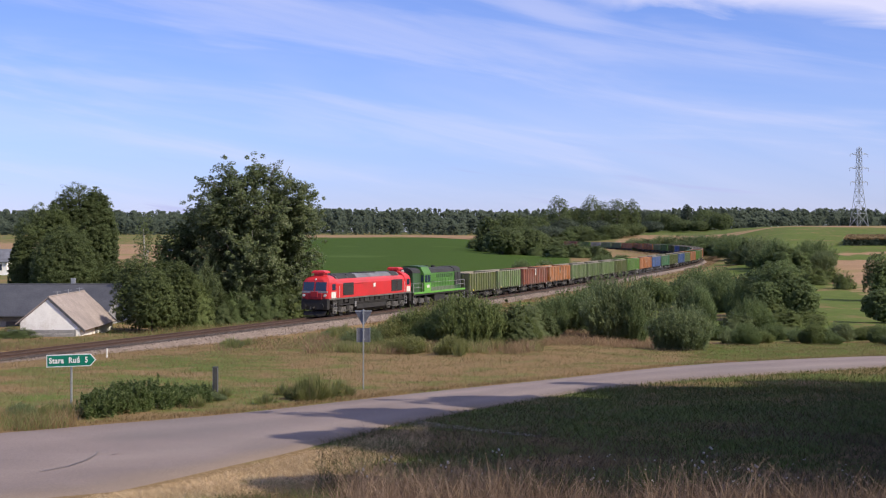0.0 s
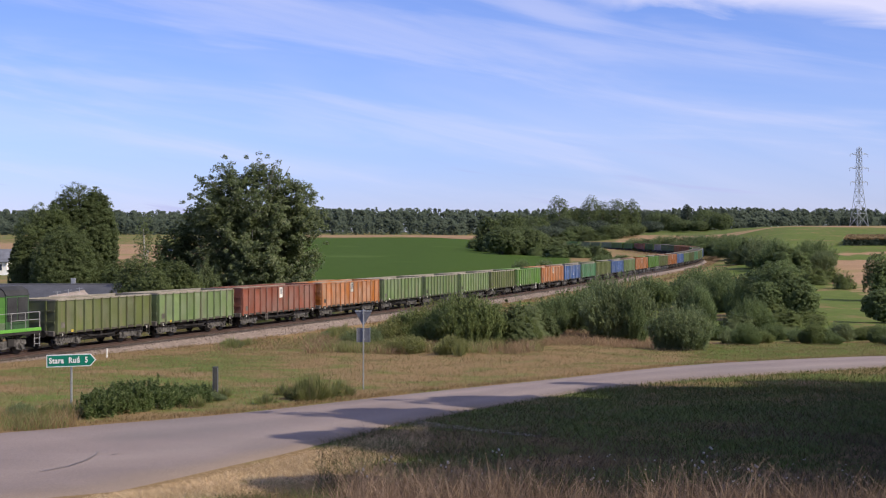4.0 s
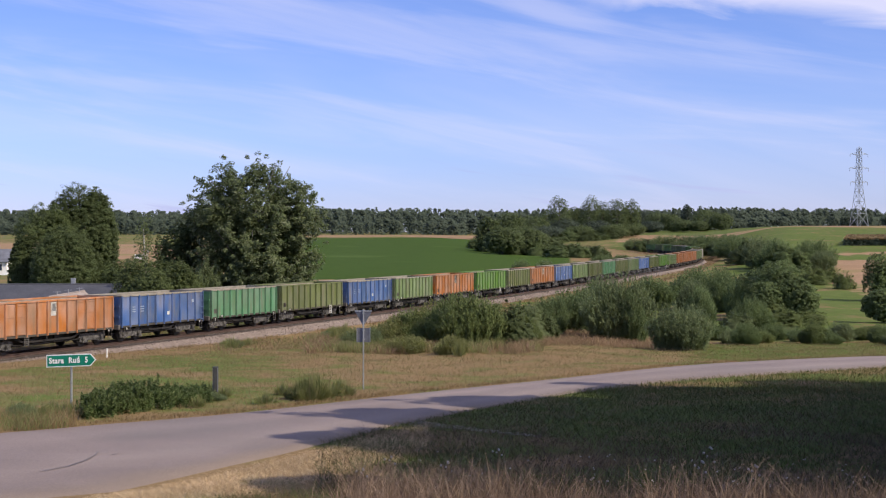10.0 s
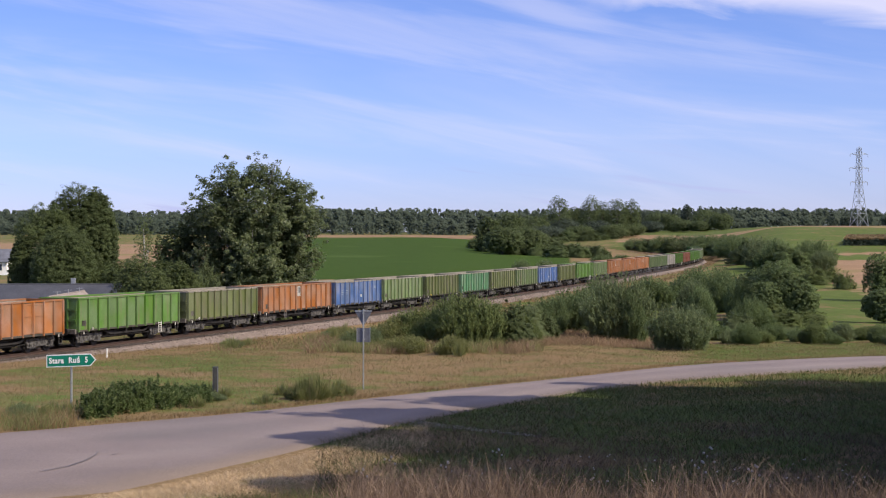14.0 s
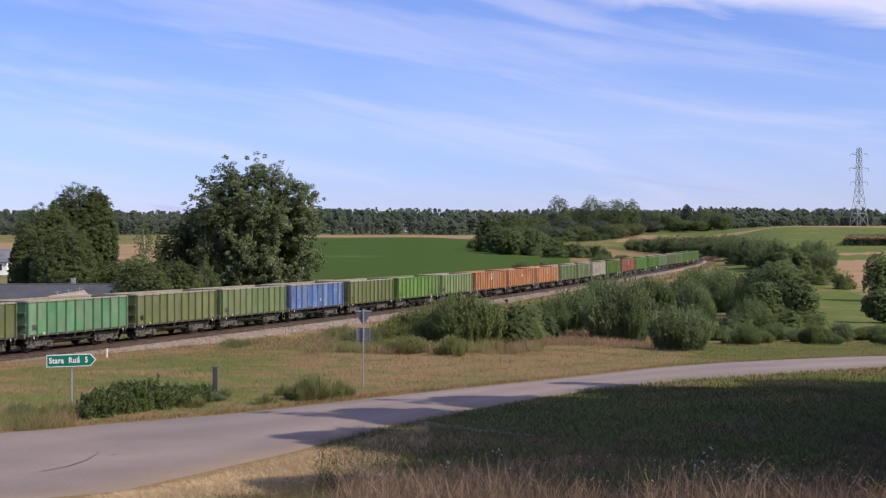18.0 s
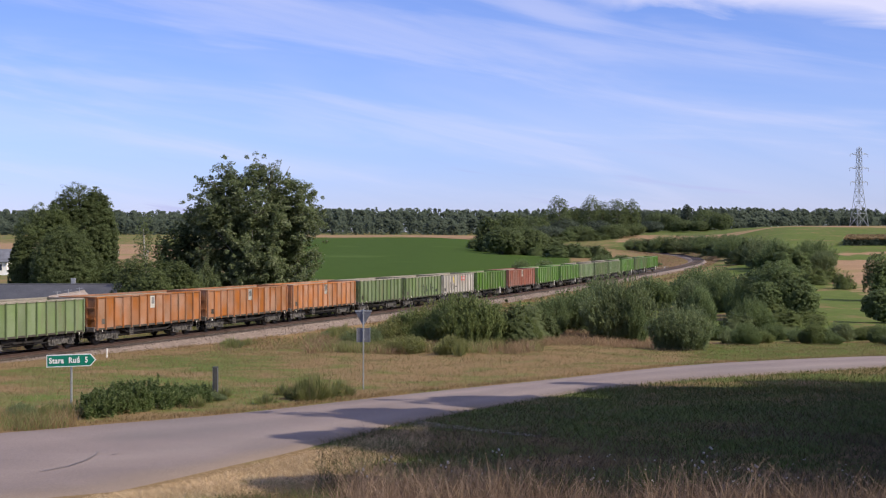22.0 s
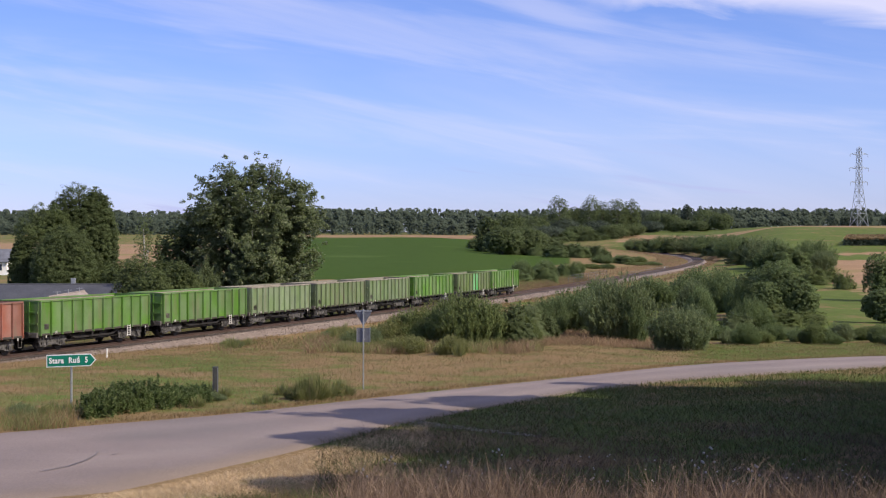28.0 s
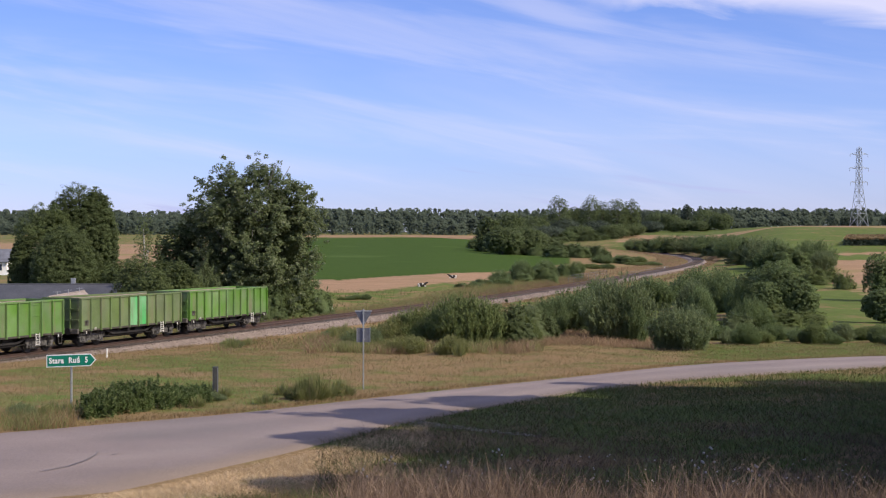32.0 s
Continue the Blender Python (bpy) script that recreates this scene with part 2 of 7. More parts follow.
def quads(name, verts, material, parent=None, size=4, label=""):
    """One mesh of loose quads or triangles from an array of corners."""
    verts = np.asarray(verts, dtype=np.float32).reshape(-1, 3)
    n = len(verts) // size
    me = bpy.data.meshes.new(name)
    me.vertices.add(len(verts))
    me.vertices.foreach_set("co", verts.ravel())
    me.loops.add(len(verts))
    me.loops.foreach_set("vertex_index", np.arange(len(verts), dtype=np.int32))
    me.polygons.add(n)
    me.polygons.foreach_set("loop_start", np.arange(0, len(verts), size, dtype=np.int32))
    me.update(calc_edges=True)
    return link(name, me, material, parent, label)


# ---- the railway line ----
# bends per metre at even steps along the line, counted from a point abreast of the big tree backwards along the train
STEP = np.array([-60, 0, 60, 120, 180, 240, 300, 360, 420, 480, 540, 620, 700, 800]) * 0.86
BEND = np.array([-0.231, -0.214, -0.604, -0.231, 0.253, -0.408, -1.448, -2.23, -2.615, -2.72, -2.708, -2.704, -2.704, -2.704]) * 1e-3
LEVEL = np.array([-6.947, -7.189, -7.391, -7.456, -7.321, -7.083, -6.789, -6.46, -6.119, -5.783, -5.424, -5.03, -4.678, -4.347])
LS = np.arange(-700.0, 781.0, 1.0)
lb = np.interp(LS, STEP, BEND)
lb[LS < -60] = 0
lturn = np.concatenate([[0], np.cumsum((lb[1:] + lb[:-1]) / 2)])
i0 = int(np.argmin(abs(LS)))
lturn += 0.362 - lturn[i0]
lx = np.concatenate([[0], np.cumsum((np.sin(lturn[1:]) + np.sin(lturn[:-1])) / 2)])
ly = np.concatenate([[0], np.cumsum((np.cos(lturn[1:]) + np.cos(lturn[:-1])) / 2)])
SIDE = 1.45   # the fitted line is the near wall of the wagons; the track's middle lies behind it
lx += -17.154 - lx[i0] - SIDE * np.cos(lturn)
ly += 103.385 - ly[i0] + SIDE * np.sin(lturn)
lz = np.interp(LS, STEP, LEVEL)
lz = np.convolve(np.pad(lz, 20, mode="edge"), np.ones(41) / 41, mode="valid")


def line_at(s):
    """The middle of the track at rail level, s metres back along it, and the heading."""
    return (np.interp(s, LS, lx), np.interp(s, LS, ly), np.interp(s, LS, lz), np.interp(s, LS, lturn))


def sweep(name, profile, s0, s1, step, material, parent=None, label="", kind="", caps=False):
    """A profile (across, up from rail level) drawn along the line; across is positive to the near side."""
    ss = np.arange(s0, s1 + step / 2, step)
    x, y, z, h = line_at(ss)
    n = len(profile)
    vs = [(x[i] + u * math.cos(h[i]), y[i] - u * math.sin(h[i]), z[i] + w) for i in range(len(ss)) for u, w in profile]
    fs = [(i * n + k, i * n + (k + 1) % n, (i + 1) * n + (k + 1) % n, (i + 1) * n + k) for i in range(len(ss) - 1) for k in range(n if caps else n - 1)]
    me = bpy.data.meshes.new(name)
    me.from_pydata(vs, [], fs)
    ob = link(name, me, material, parent, label)
    return ob


# ---- the lie of the land ----
LAND_D = [0, 10, 20, 24, 28, 35, 45, 60, 80, 100, 130, 170, 210, 260, 300, 400, 500, 600, 700, 900, 1200, 2000, 5000]
NEAR = [-1.65, -2.9, -4.25, -4.75, -5.25, -5.6, -5.94, -6.42, -7.06]
LEFT = NEAR + [-7.85, -8.7, -8.3, -6.5, -5.7, -5.2, -4.0, -2.6, -1.2, 0.2, 2.0, 4, 8, 20]
MIDDLE = NEAR + [-7.7, -8.3, -8.3, -7.6, -7.0, -6.6, -5.6, -4.9, -4.0, -1.6, 2.0, 4, 8, 20]
BENDSIDE = NEAR + [-8.0, -9.6, -10.2, -9.8, -8.6, -7.9, -6.7, -5.9, -3.4, 0.8, 4.6, 6, 9, 20]
RIGHT = NEAR + [-8.0, -9.2, -9.9, -9.6, -8.6, -7.0, -2.4, 1.8, 5.0, 5.8, 7.4, 9, 12, 22]
LAND_A = [-0.02, 0.08, 0.17, 0.26]


def natural(x, y):
    """The ground before the railway was built."""
    x, y = np.asarray(x, float), np.asarray(y, float)
    d = np.maximum(y, 0)
    a = np.clip(x / np.maximum(d, 60.0), LAND_A[0], LAND_A[-1])
    rows = [np.interp(d, LAND_D, p) for p in (LEFT, MIDDLE, BENDSIDE, RIGHT)]
    z = rows[0].copy()
    for i in range(3):
        w = np.clip((a - LAND_A[i]) / (LAND_A[i + 1] - LAND_A[i]), 0, 1)
        w = w * w * (3 - 2 * w)
        z = z + (rows[i + 1] - rows[i]) * w
    # the bank falls away to the left of the camera too
    z = z - np.clip((-x - 14) / 40, 0, 1) * np.clip((40 - y) / 40, 0, 1) * 3.6
    return z


FINE = slice(0, len(LS), 3)


def to_line(x, y):
    """Distance from the track's middle (positive on the near side) and the rail level there."""
    x, y = np.ravel(x), np.ravel(y)
    dist, lev = np.empty(len(x)), np.empty(len(x))
    px, py, pz, ph = lx[FINE], ly[FINE], lz[FINE], lturn[FINE]
    for k in range(0, len(x), 4000):
        dx, dy = x[k:k + 4000, None] - px, y[k:k + 4000, None] - py
        j = np.argmin(dx * dx + dy * dy, axis=1)
        r = np.arange(len(j))
        dist[k:k + 4000] = dx[r, j] * np.cos(ph[j]) - dy[r, j] * np.sin(ph[j])
        far = np.hypot(dx[r, j], dy[r, j])
        dist[k:k + 4000] = np.where(far > abs(dist[k:k + 4000]) + 3, far, dist[k:k + 4000])
        lev[k:k + 4000] = pz[j]
    return dist, lev


def ground(x, y):
    x, y = np.asarray(x, float), np.asarray(y, float)
    z = natural(x, y)
    e, lev = to_line(x, y)
    e, lev = e.reshape(z.shape), lev.reshape(z.shape)
    form = lev - 0.75
    out = np.maximum(np.abs(e) - 3.3, 0)
    lo, hi = form - out / 1.7, form + out / 2.2
    z = np.clip(z, lo, hi)
    rough = 0.10 * np.sin(x * 0.9 + 1.3 * np.sin(y * 0.31)) * np.sin(y * 0.53 + 0.7) * np.clip((np.abs(e) - 4) / 4, 0, 1)
    near = np.full(z.shape, 99.0)
    for cx, cy in R_MID:
        near = np.minimum(near, np.hypot(x - cx, y - cy))
    rough = rough * np.clip((near - 5) / 3, 0, 1)
    return z + rough * np.clip((260 - y) / 100, 0, 1) * 0.6 - 0.02


def gz(x, y):
    return float(ground(np.array([x]), np.array([y]))[0])


# the road's two edges
ROAD_FAR = [(-44, 6), (-26, 26), (-13, 39.9), (-7.3, 45.4), (-3.85, 50.2), (0.4, 56), (5.6, 62.4), (12.4, 71.5), (19, 76.8), (26.5, 81.2), (45, 90), (90, 108), (180, 140)]
ROAD_NEAR = [(-30, -6), (-12.5, 15), (-6.9, 28), (-5.2, 32.4), (-3.3, 37.4), (-0.9, 43.4), (4.9, 54), (11.0, 61.5), (17.5, 66.5), (24, 71.2), (44, 83), (91, 101.5), (181, 134)]


def smooth_line(pts, n):
    """An even curve through points."""
    p = np.array(pts, float)
    k = np.arange(len(p))
    t = np.linspace(0, len(p) - 1, n)
    i = np.clip(t.astype(int), 0, len(p) - 2)
    f = (t - i)[:, None]
    p0, p1, p2, p3 = p[np.maximum(i - 1, 0)], p[i], p[i + 1], p[np.minimum(i + 2, len(p) - 1)]
    return 0.5 * (2 * p1 + (p2 - p0) * f + (2 * p0 - 5 * p1 + 4 * p2 - p3) * f ** 2 + (3 * p1 - p0 - 3 * p2 + p3) * f ** 3)




def eased(c, n=21):
    """The same curve with its small kinks taken out."""
    k = np.ones(n) / n
    return np.stack([np.convolve(np.pad(c[:, i], n // 2, mode="reflect", reflect_type="odd"), k, mode="valid") for i in (0, 1)], -1)


R_FAR, R_NEAR = eased(smooth_line(ROAD_FAR, 240)), eased(smooth_line(ROAD_NEAR, 240))

R_MID = ((R_FAR + R_NEAR) / 2)[30:230:4]


def inside(x, y, poly):
    """Which points lie in a polygon."""
    x, y = np.asarray(x, float), np.asarray(y, float)
    hit = np.zeros(x.shape, bool)
    q = np.asarray(poly)
    for (x1, y1), (x2, y2) in zip(q, np.roll(q, -1, axis=0)):
        c = (y1 > y) != (y2 > y)
        with np.errstate(divide="ignore", invalid="ignore"):
            hit ^= c & (x < (x2 - x1) * (y - y1) / (y2 - y1 + 1e-12) + x1)
    return hit


ROAD_POLY = np.concatenate([R_FAR[::3], R_NEAR[::-3]])


def seen(px, d):
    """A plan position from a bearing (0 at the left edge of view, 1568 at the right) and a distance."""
    return ((px - 784) / 2400.0 * d, d)


# what grows where: polygons by bearing and distance
CROP = [seen(480, 212), seen(600, 208), seen(760, 228), seen(900, 262), seen(1010, 330), seen(1010, 420), seen(850, 560), seen(850, 690), seen(470, 640), seen(420, 400)]
STUBBLE = [seen(480, 188), seen(640, 186), seen(800, 206), seen(930, 236), seen(1000, 262), seen(900, 262), seen(760, 228), seen(600, 208), seen(480, 212)]
STRAW_LEFT = [seen(60, 230), seen(420, 230), seen(420, 470), seen(-100, 560), seen(-200, 330)]
STUBBLE_RIGHT = [seen(1443, 260), seen(1455, 300), seen(1467, 330), seen(1700, 330), seen(1800, 215), seen(1560, 217), seen(1546, 221), seen(1512, 240), seen(1480, 250)]
STUBBLE_FAR = [seen(1090, 640), seen(1285, 600), seen(1700, 552), seen(1700, 578), seen(1290, 660), seen(1090, 760)]
PALE_MID = [seen(1440, 352), seen(1480, 360), seen(1700, 380), seen(1700, 372), seen(1490, 350)]
TAN_HILL = [seen(1500, 428), seen(1700, 428), seen(1700, 452), seen(1530, 446)]
MEADOW_RIGHT = [seen(1190, 88), seen(1240, 104), seen(1600, 104), seen(1700, 84), seen(1300, 74)]
BANK_DRY = [[seen(905, 93), seen(1130, 93), seen(1180, 118), seen(1170, 140), seen(1080, 132), seen(1000, 122), seen(920, 112)],
            [seen(1180, 190), seen(1226, 190), seen(1232, 262), seen(1186, 262)], [seen(1255, 160), seen(1294, 160), seen(1296, 212), seen(1258, 212)],
            [seen(640, 82), seen(800, 82), seen(930, 90), seen(930, 108), seen(640, 112)]]
FIELD_EDGE = [seen(540, 690), seen(860, 700), seen(870, 820), seen(530, 820)]


def build_ground():
    az = np.radians(np.concatenate([np.arange(-180, -24, 4.0), np.arange(-24, 24.01, 0.16), np.arange(28, 180, 4.0)]))
    d = np.concatenate([np.linspace(0.8, 16, 14), np.geomspace(17, 800, 460), np.geomspace(830, 4800, 26)])
    A, D = np.meshgrid(az, d)
    n, k = A.shape
    # rows run across the view, not round the eye, within the field of view
    x, y = D * np.sin(A), D * np.cos(A)
    z = ground(x, y)
    on = inside(x, y, ROAD_POLY)
    for ox, oy in ((0.7, 0), (-0.7, 0), (0, 0.9), (0, -0.9)):
        on &= inside(x + ox, y + oy, ROAD_POLY)
    e, lev = to_line(x, y)
    e = e.reshape(x.shape)
    z = np.where(on, z - 0.05, z)
    vs = np.stack([x, y, z], -1).reshape(-1, 3)
    me = bpy.data.meshes.new("ground")
    idx = np.arange(n * k).reshape(n, k)
    a, b = idx[:-1], idx[1:]
    nxt = np.roll(idx, -1, axis=1)
    f = np.stack([a, nxt[:-1], nxt[1:], b], -1).reshape(-1, 4)[:, ::-1]
    cap = idx[0][::-1]
    me.from_pydata(vs.tolist() + [[0, 0, float(z[0].mean())]], [], f.tolist() + [[int(cap[i]), int(cap[(i + 1) % k]), n * k] for i in range(k)])
    # cover: red lush to dry, green crop, blue straw
    far_bank = y > np.interp(x, R_FAR[:, 0], R_FAR[:, 1])
    wx, wy = x + (0.9 * np.sin(y * 0.8) + 0.6 * np.sin(y * 2.1 + x)) * np.clip(y / 120, 0.3, 2), y + 1.2 * np.sin(x * 0.35) + 0.8 * np.sin(x * 0.9 + 1)
    lush = 0.5 + 0.3 * np.sin(x * 0.05) * np.sin(y * 0.06)
    lush = np.where(np.abs(e) < 9, 0.12, lush)
    lush = np.where((y > 36) & (y < 118) & (x < 16), lush - 0.06, lush)
    # near ground set to the darker green, deepening the tree shade by colour
    lush = np.where((y < 48) & (x > -9) & ~far_bank, np.interp(y, [24, 36, 50], [0.62, 0.75, 0.9]), lush)
    lush = np.where((y < 36) & (x < np.interp(y, [18, 26, 36], [-3.2, -2.0, -0.5])) & ~far_bank, 0.02, lush)
    lush = np.where((y < 66) & (y >= 48) & (x > 3) & ~far_bank, 0.72, lush)
    lush = np.where(y > 130, np.maximum(lush, 0.6), lush)
    lush = np.where((y > 120) & (x / np.maximum(y, 1) > 0.13) & (e > 14), 1.0, lush)
    lush = np.where(inside(wx, wy, MEADOW_RIGHT), 0.9, lush)
    lush = np.where((e < 0) & (np.abs(e) < 40) & (y > 250) & (y < 600), 0.2, lush)
    for poly in BANK_DRY:
        lush = np.where(inside(wx, wy, poly), 0.02, lush)
    crop = inside(x, y, CROP).astype(float)
    straw = np.zeros_like(x)
    for poly in (STUBBLE, STRAW_LEFT, STUBBLE_RIGHT, STUBBLE_FAR, FIELD_EDGE, PALE_MID, TAN_HILL):
        straw = np.maximum(straw, inside(x, y, poly) if poly is STUBBLE else inside(wx, wy, poly))
    straw = np.where(crop > 0, 0, straw)
    col = np.stack([lush, crop, straw, np.ones_like(x)], -1).reshape(-1, 4)
    col = np.concatenate([col, [[0.4, 0, 0, 1]]])
    at = me.color_attributes.new("cover", "FLOAT_COLOR", "POINT")
    at.data.foreach_set("color", col.astype(np.float32).ravel())
    ob = link("ground", me, ground_material(), smooth=True)
    tagged(ob, "rolling farmland with dry grass verges, crop and stubble fields", "ground", kind="structure")


def ground_material():
    m = bpy.data.materials.new("land")
    m.use_nodes = True
    ns, ls = m.node_tree.nodes, m.node_tree.links
    p = ns["Principled BSDF"]
    p.inputs["Roughness"].default_value = 0.95
    p.inputs["Specular IOR Level"].default_value = 0.05
    geo = ns.new("ShaderNodeNewGeometry")
    at = ns.new("ShaderNodeVertexColor")
    at.layer_name = "cover"
    sep = ns.new("ShaderNodeSeparateColor")
    ls.new(at.outputs[0], sep.inputs[0])

    def nz(s, detail=5.0, stretch=(1, 1, 1)):
        mp = ns.new("ShaderNodeMapping")
        mp.inputs["Scale"].default_value = stretch
        ls.new(geo.outputs["Position"], mp.inputs[0])
        n = ns.new("ShaderNodeTexNoise")
        n.inputs["Scale"].default_value, n.inputs["Detail"].default_value = s, detail
        ls.new(mp.outputs[0], n.inputs["Vector"])
        return n.outputs["Fac"]

    def rg(src, lo, hi, a=0.0, b=1.0):
        r = ns.new("ShaderNodeMapRange")
        ls.new(src, r.inputs[0])
        for i, q in enumerate((lo, hi, a, b)):
            r.inputs[i + 1].default_value = q
        return r.outputs[0]

    def mix(fac, x, y, blend="MIX"):
        n = ns.new("ShaderNodeMix")
        n.data_type, n.blend_type = "RGBA", blend
        for s, q in ((0, fac), (6, x), (7, y)):
            if isinstance(q, (int, float)):
                n.inputs[s].default_value = q
            elif isinstance(q, tuple):
                n.inputs[s].default_value = (*q, 1)
            else:
                ls.new(q, n.inputs[s])
        return n.outputs[2]

    def add(a, b, op="ADD"):
        n = ns.new("ShaderNodeMath")
        n.operation = op
        for i, q in enumerate((a, b)):
            if isinstance(q, (int, float)):
                n.inputs[i].default_value = q
            else:
                ls.new(q, n.inputs[i])
        return n.outputs[0]

    broad, mid, fine = nz(0.07), nz(0.4, 7.0), nz(7.0)
    lush = rg(add(sep.outputs[0], add(rg(mid, 0.35, 0.65, -0.42, 0.42), rg(broad, 0.32, 0.68, -0.34, 0.34))), 0.25, 0.85)
    dry = mix(rg(fine, 0.3, 0.7), (0.165, 0.112, 0.055), (0.265, 0.185, 0.100))
    green = mix(rg(mid, 0.3, 0.7), (0.070, 0.104, 0.024), (0.114, 0.146, 0.039))
    col = mix(lush, dry, green)
    rows = nz(0.5, 4.0, (0.4, 2.2, 1))
    crop = mix(rg(rows, 0.3, 0.75), (0.036, 0.067, 0.010), (0.054, 0.092, 0.015))
    bare = mix(rg(nz(0.02), 0.62, 0.72), crop, (0.08, 0.12, 0.035))
    col = mix(sep.outputs[1], col, bare)
    straw = mix(rg(rows, 0.3, 0.7), (0.33, 0.215, 0.135), (0.235, 0.155, 0.092))
    col = mix(sep.outputs[2], col, mix(rg(nz(0.05), 0.5, 0.7), straw, (0.20, 0.18, 0.07)))
    col = mix(0.25, col, rg(nz(30.0), 0.2, 0.8), "OVERLAY")
    ls.new(col, p.inputs["Base Color"])
    bp = ns.new("ShaderNodeBump")
    bp.inputs["Strength"].default_value, bp.inputs["Distance"].default_value = 0.5, 0.05
    ls.new(nz(4.0, 8.0), bp.inputs["Height"])
    ls.new(bp.outputs[0], p.inputs["Normal"])
    return m


build_ground()


def worn_asphalt():
    """The road's surface: paler where wheels run, dirt towards both edges."""
    m = M_ASPHALT
    ns, ls = m.node_tree.nodes, m.node_tree.links
    p = next(n for n in ns if n.type == "BSDF_PRINCIPLED")
    base = p.inputs["Base Color"].links[0].from_socket
    at = ns.new("ShaderNodeVertexColor")
    at.layer_name = "lane"
    sep = ns.new("ShaderNodeSeparateColor")
    ls.new(at.outputs[0], sep.inputs[0])
    geo = ns.new("ShaderNodeNewGeometry")
    nz = ns.new("ShaderNodeTexNoise")
    nz.inputs["Scale"].default_value, nz.inputs["Detail"].default_value = 0.35, 4.0
    ls.new(geo.outputs["Position"], nz.inputs["Vector"])
    add = ns.new("ShaderNodeMath")
    add.operation = "MULTIPLY_ADD"
    ls.new(nz.outputs["Fac"], add.inputs[0])
    add.inputs[1].default_value = 0.16
    ls.new(sep.outputs[0], add.inputs[2])
    ramp = ns.new("ShaderNodeValToRGB")
    els = ramp.color_ramp.elements
    els[0].position, els[0].color = 0.07, (1.02, 0.93, 0.78, 1)
    els[1].position, els[1].color = 1.09, (1.02, 0.93, 0.78, 1)
    for f, c in ((0.12, (1.00, 0.94, 0.90)), (0.28, (1.20, 1.14, 1.10)), (0.42, (1.00, 0.945, 0.92)), (0.58, (1.04, 0.985, 0.96)), (0.74, (1.21, 1.155, 1.10)), (0.9, (1.00, 0.94, 0.90))):
        els.new(f).color = (*c, 1)
    ls.new(add.outputs[0], ramp.inputs[0])
    mul = ns.new("ShaderNodeMix")
    mul.data_type, mul.blend_type = "RGBA", "MULTIPLY"
    mul.inputs[0].default_value = 1.0
    ls.new(base, mul.inputs[6])
    ls.new(ramp.outputs[0], mul.inputs[7])
    ls.new(mul.outputs[2], p.inputs["Base Color"])
    return m


def build_road():
    """Asphalt, laid over the land, with a low edge."""
    n, w = len(R_FAR), 10
    vs, fs = [], []
    for i in range(n):
        for k in range(w + 1):
            f = k / w
            x, y = R_FAR[i] * (1 - f) + R_NEAR[i] * f
            vs.append((x, y))
    v = np.array(vs)
    z = ground(v[:, 0], v[:, 1]).reshape(n, w + 1)
    z = z * 0.8 + np.stack([np.interp(np.arange(w + 1), [0, w], [r[0], r[-1]]) for r in z]) * 0.2
    f = np.linspace(0, 1, w + 1)
    z = z + 0.025 + 0.04 * (1 - (2 * f - 1) ** 2)
    g = v.reshape(n, w + 1, 2)
    low = []
    for i in range(n):
        out = (g[i, 0] - g[i, w]) / np.hypot(*(g[i, 0] - g[i, w]))
        low += [(*(g[i, 0] + out * 0.5), z[i, 0] - 0.12), (*(g[i, w] - out * 0.5), z[i, w] - 0.12)]
    verts = [(*v[i], z.ravel()[i]) for i in range(len(v))] + low
    for i in range(n - 1):
        for k in range(w):
            fs.append((i * (w + 1) + k, i * (w + 1) + k + 1, (i + 1) * (w + 1) + k + 1, (i + 1) * (w + 1) + k))
        b = n * (w + 1)
        for side, k in ((0, 0), (1, w)):
            fs.append((i * (w + 1) + k, (i + 1) * (w + 1) + k, b + 2 * i + 2 + side, b + 2 * i + side))
    raw = bpy.data.meshes.new("road")
    raw.from_pydata(verts, [], fs)
    bm = bmesh.new()
    bm.from_mesh(raw)
    bmesh.ops.recalc_face_normals(bm, faces=bm.faces[:])
    me = bpy.data.meshes.new("road")
    bm.to_mesh(me)
    bm.free()
    me.update()
    lane_at = me.color_attributes.new("lane", "FLOAT_COLOR", "POINT")
    across = np.concatenate([np.tile(np.linspace(0, 1, w + 1), n), np.tile([0.0, 1.0], n)])
    lane_at.data.foreach_set("color", np.stack([across, across, across, np.ones_like(across)], -1).astype(np.float32).ravel())
    ob = link("road", me, worn_asphalt(), smooth=True)
    tagged(ob, "narrow country road of worn grey asphalt with a side turning", "road", kind="structure")


build_road()


def build_track():
    bed = sweep("ballast_bed", [(-3.3, -1.0), (-2.0, -0.27), (-1.3, -0.19), (1.3, -0.19), (2.0, -0.27), (3.2, -1.0)], -160, 760, 2.0, M_BALLAST)
    tagged(bed, "ballast bed of pinkish grey crushed stone under the rails", "ballast", kind="structure")
    dark_bed = sweep("stained_ballast", [(-1.45, -0.186), (1.6, -0.186), (1.75, -0.20)], -160, 760, 2.0, M_STAIN_SHADE)
    tagged(dark_bed, "ballast stained brown, darkened further as shade, between and beside the rails", "ballast", kind="structure")
    track = tagged(empty("railway_track"), "single railway track with rust-brown rails on sleepers", "railway track", kind="structure")
    for side in (-0.7535, 0.7535):
        prof = [(side - 0.075, -0.172), (side + 0.075, -0.172), (side + 0.075, -0.16), (side + 0.012, -0.14), (side + 0.012, -0.05), (side + 0.036, -0.04), (side + 0.036, 0.0), (side - 0.036, 0.0), (side - 0.036, -0.04), (side - 0.012, -0.05), (side - 0.012, -0.14), (side - 0.075, -0.16)]
        sweep("rail", prof, -160, 760, 2.0, M_RAIL, track, caps=True)
    return track


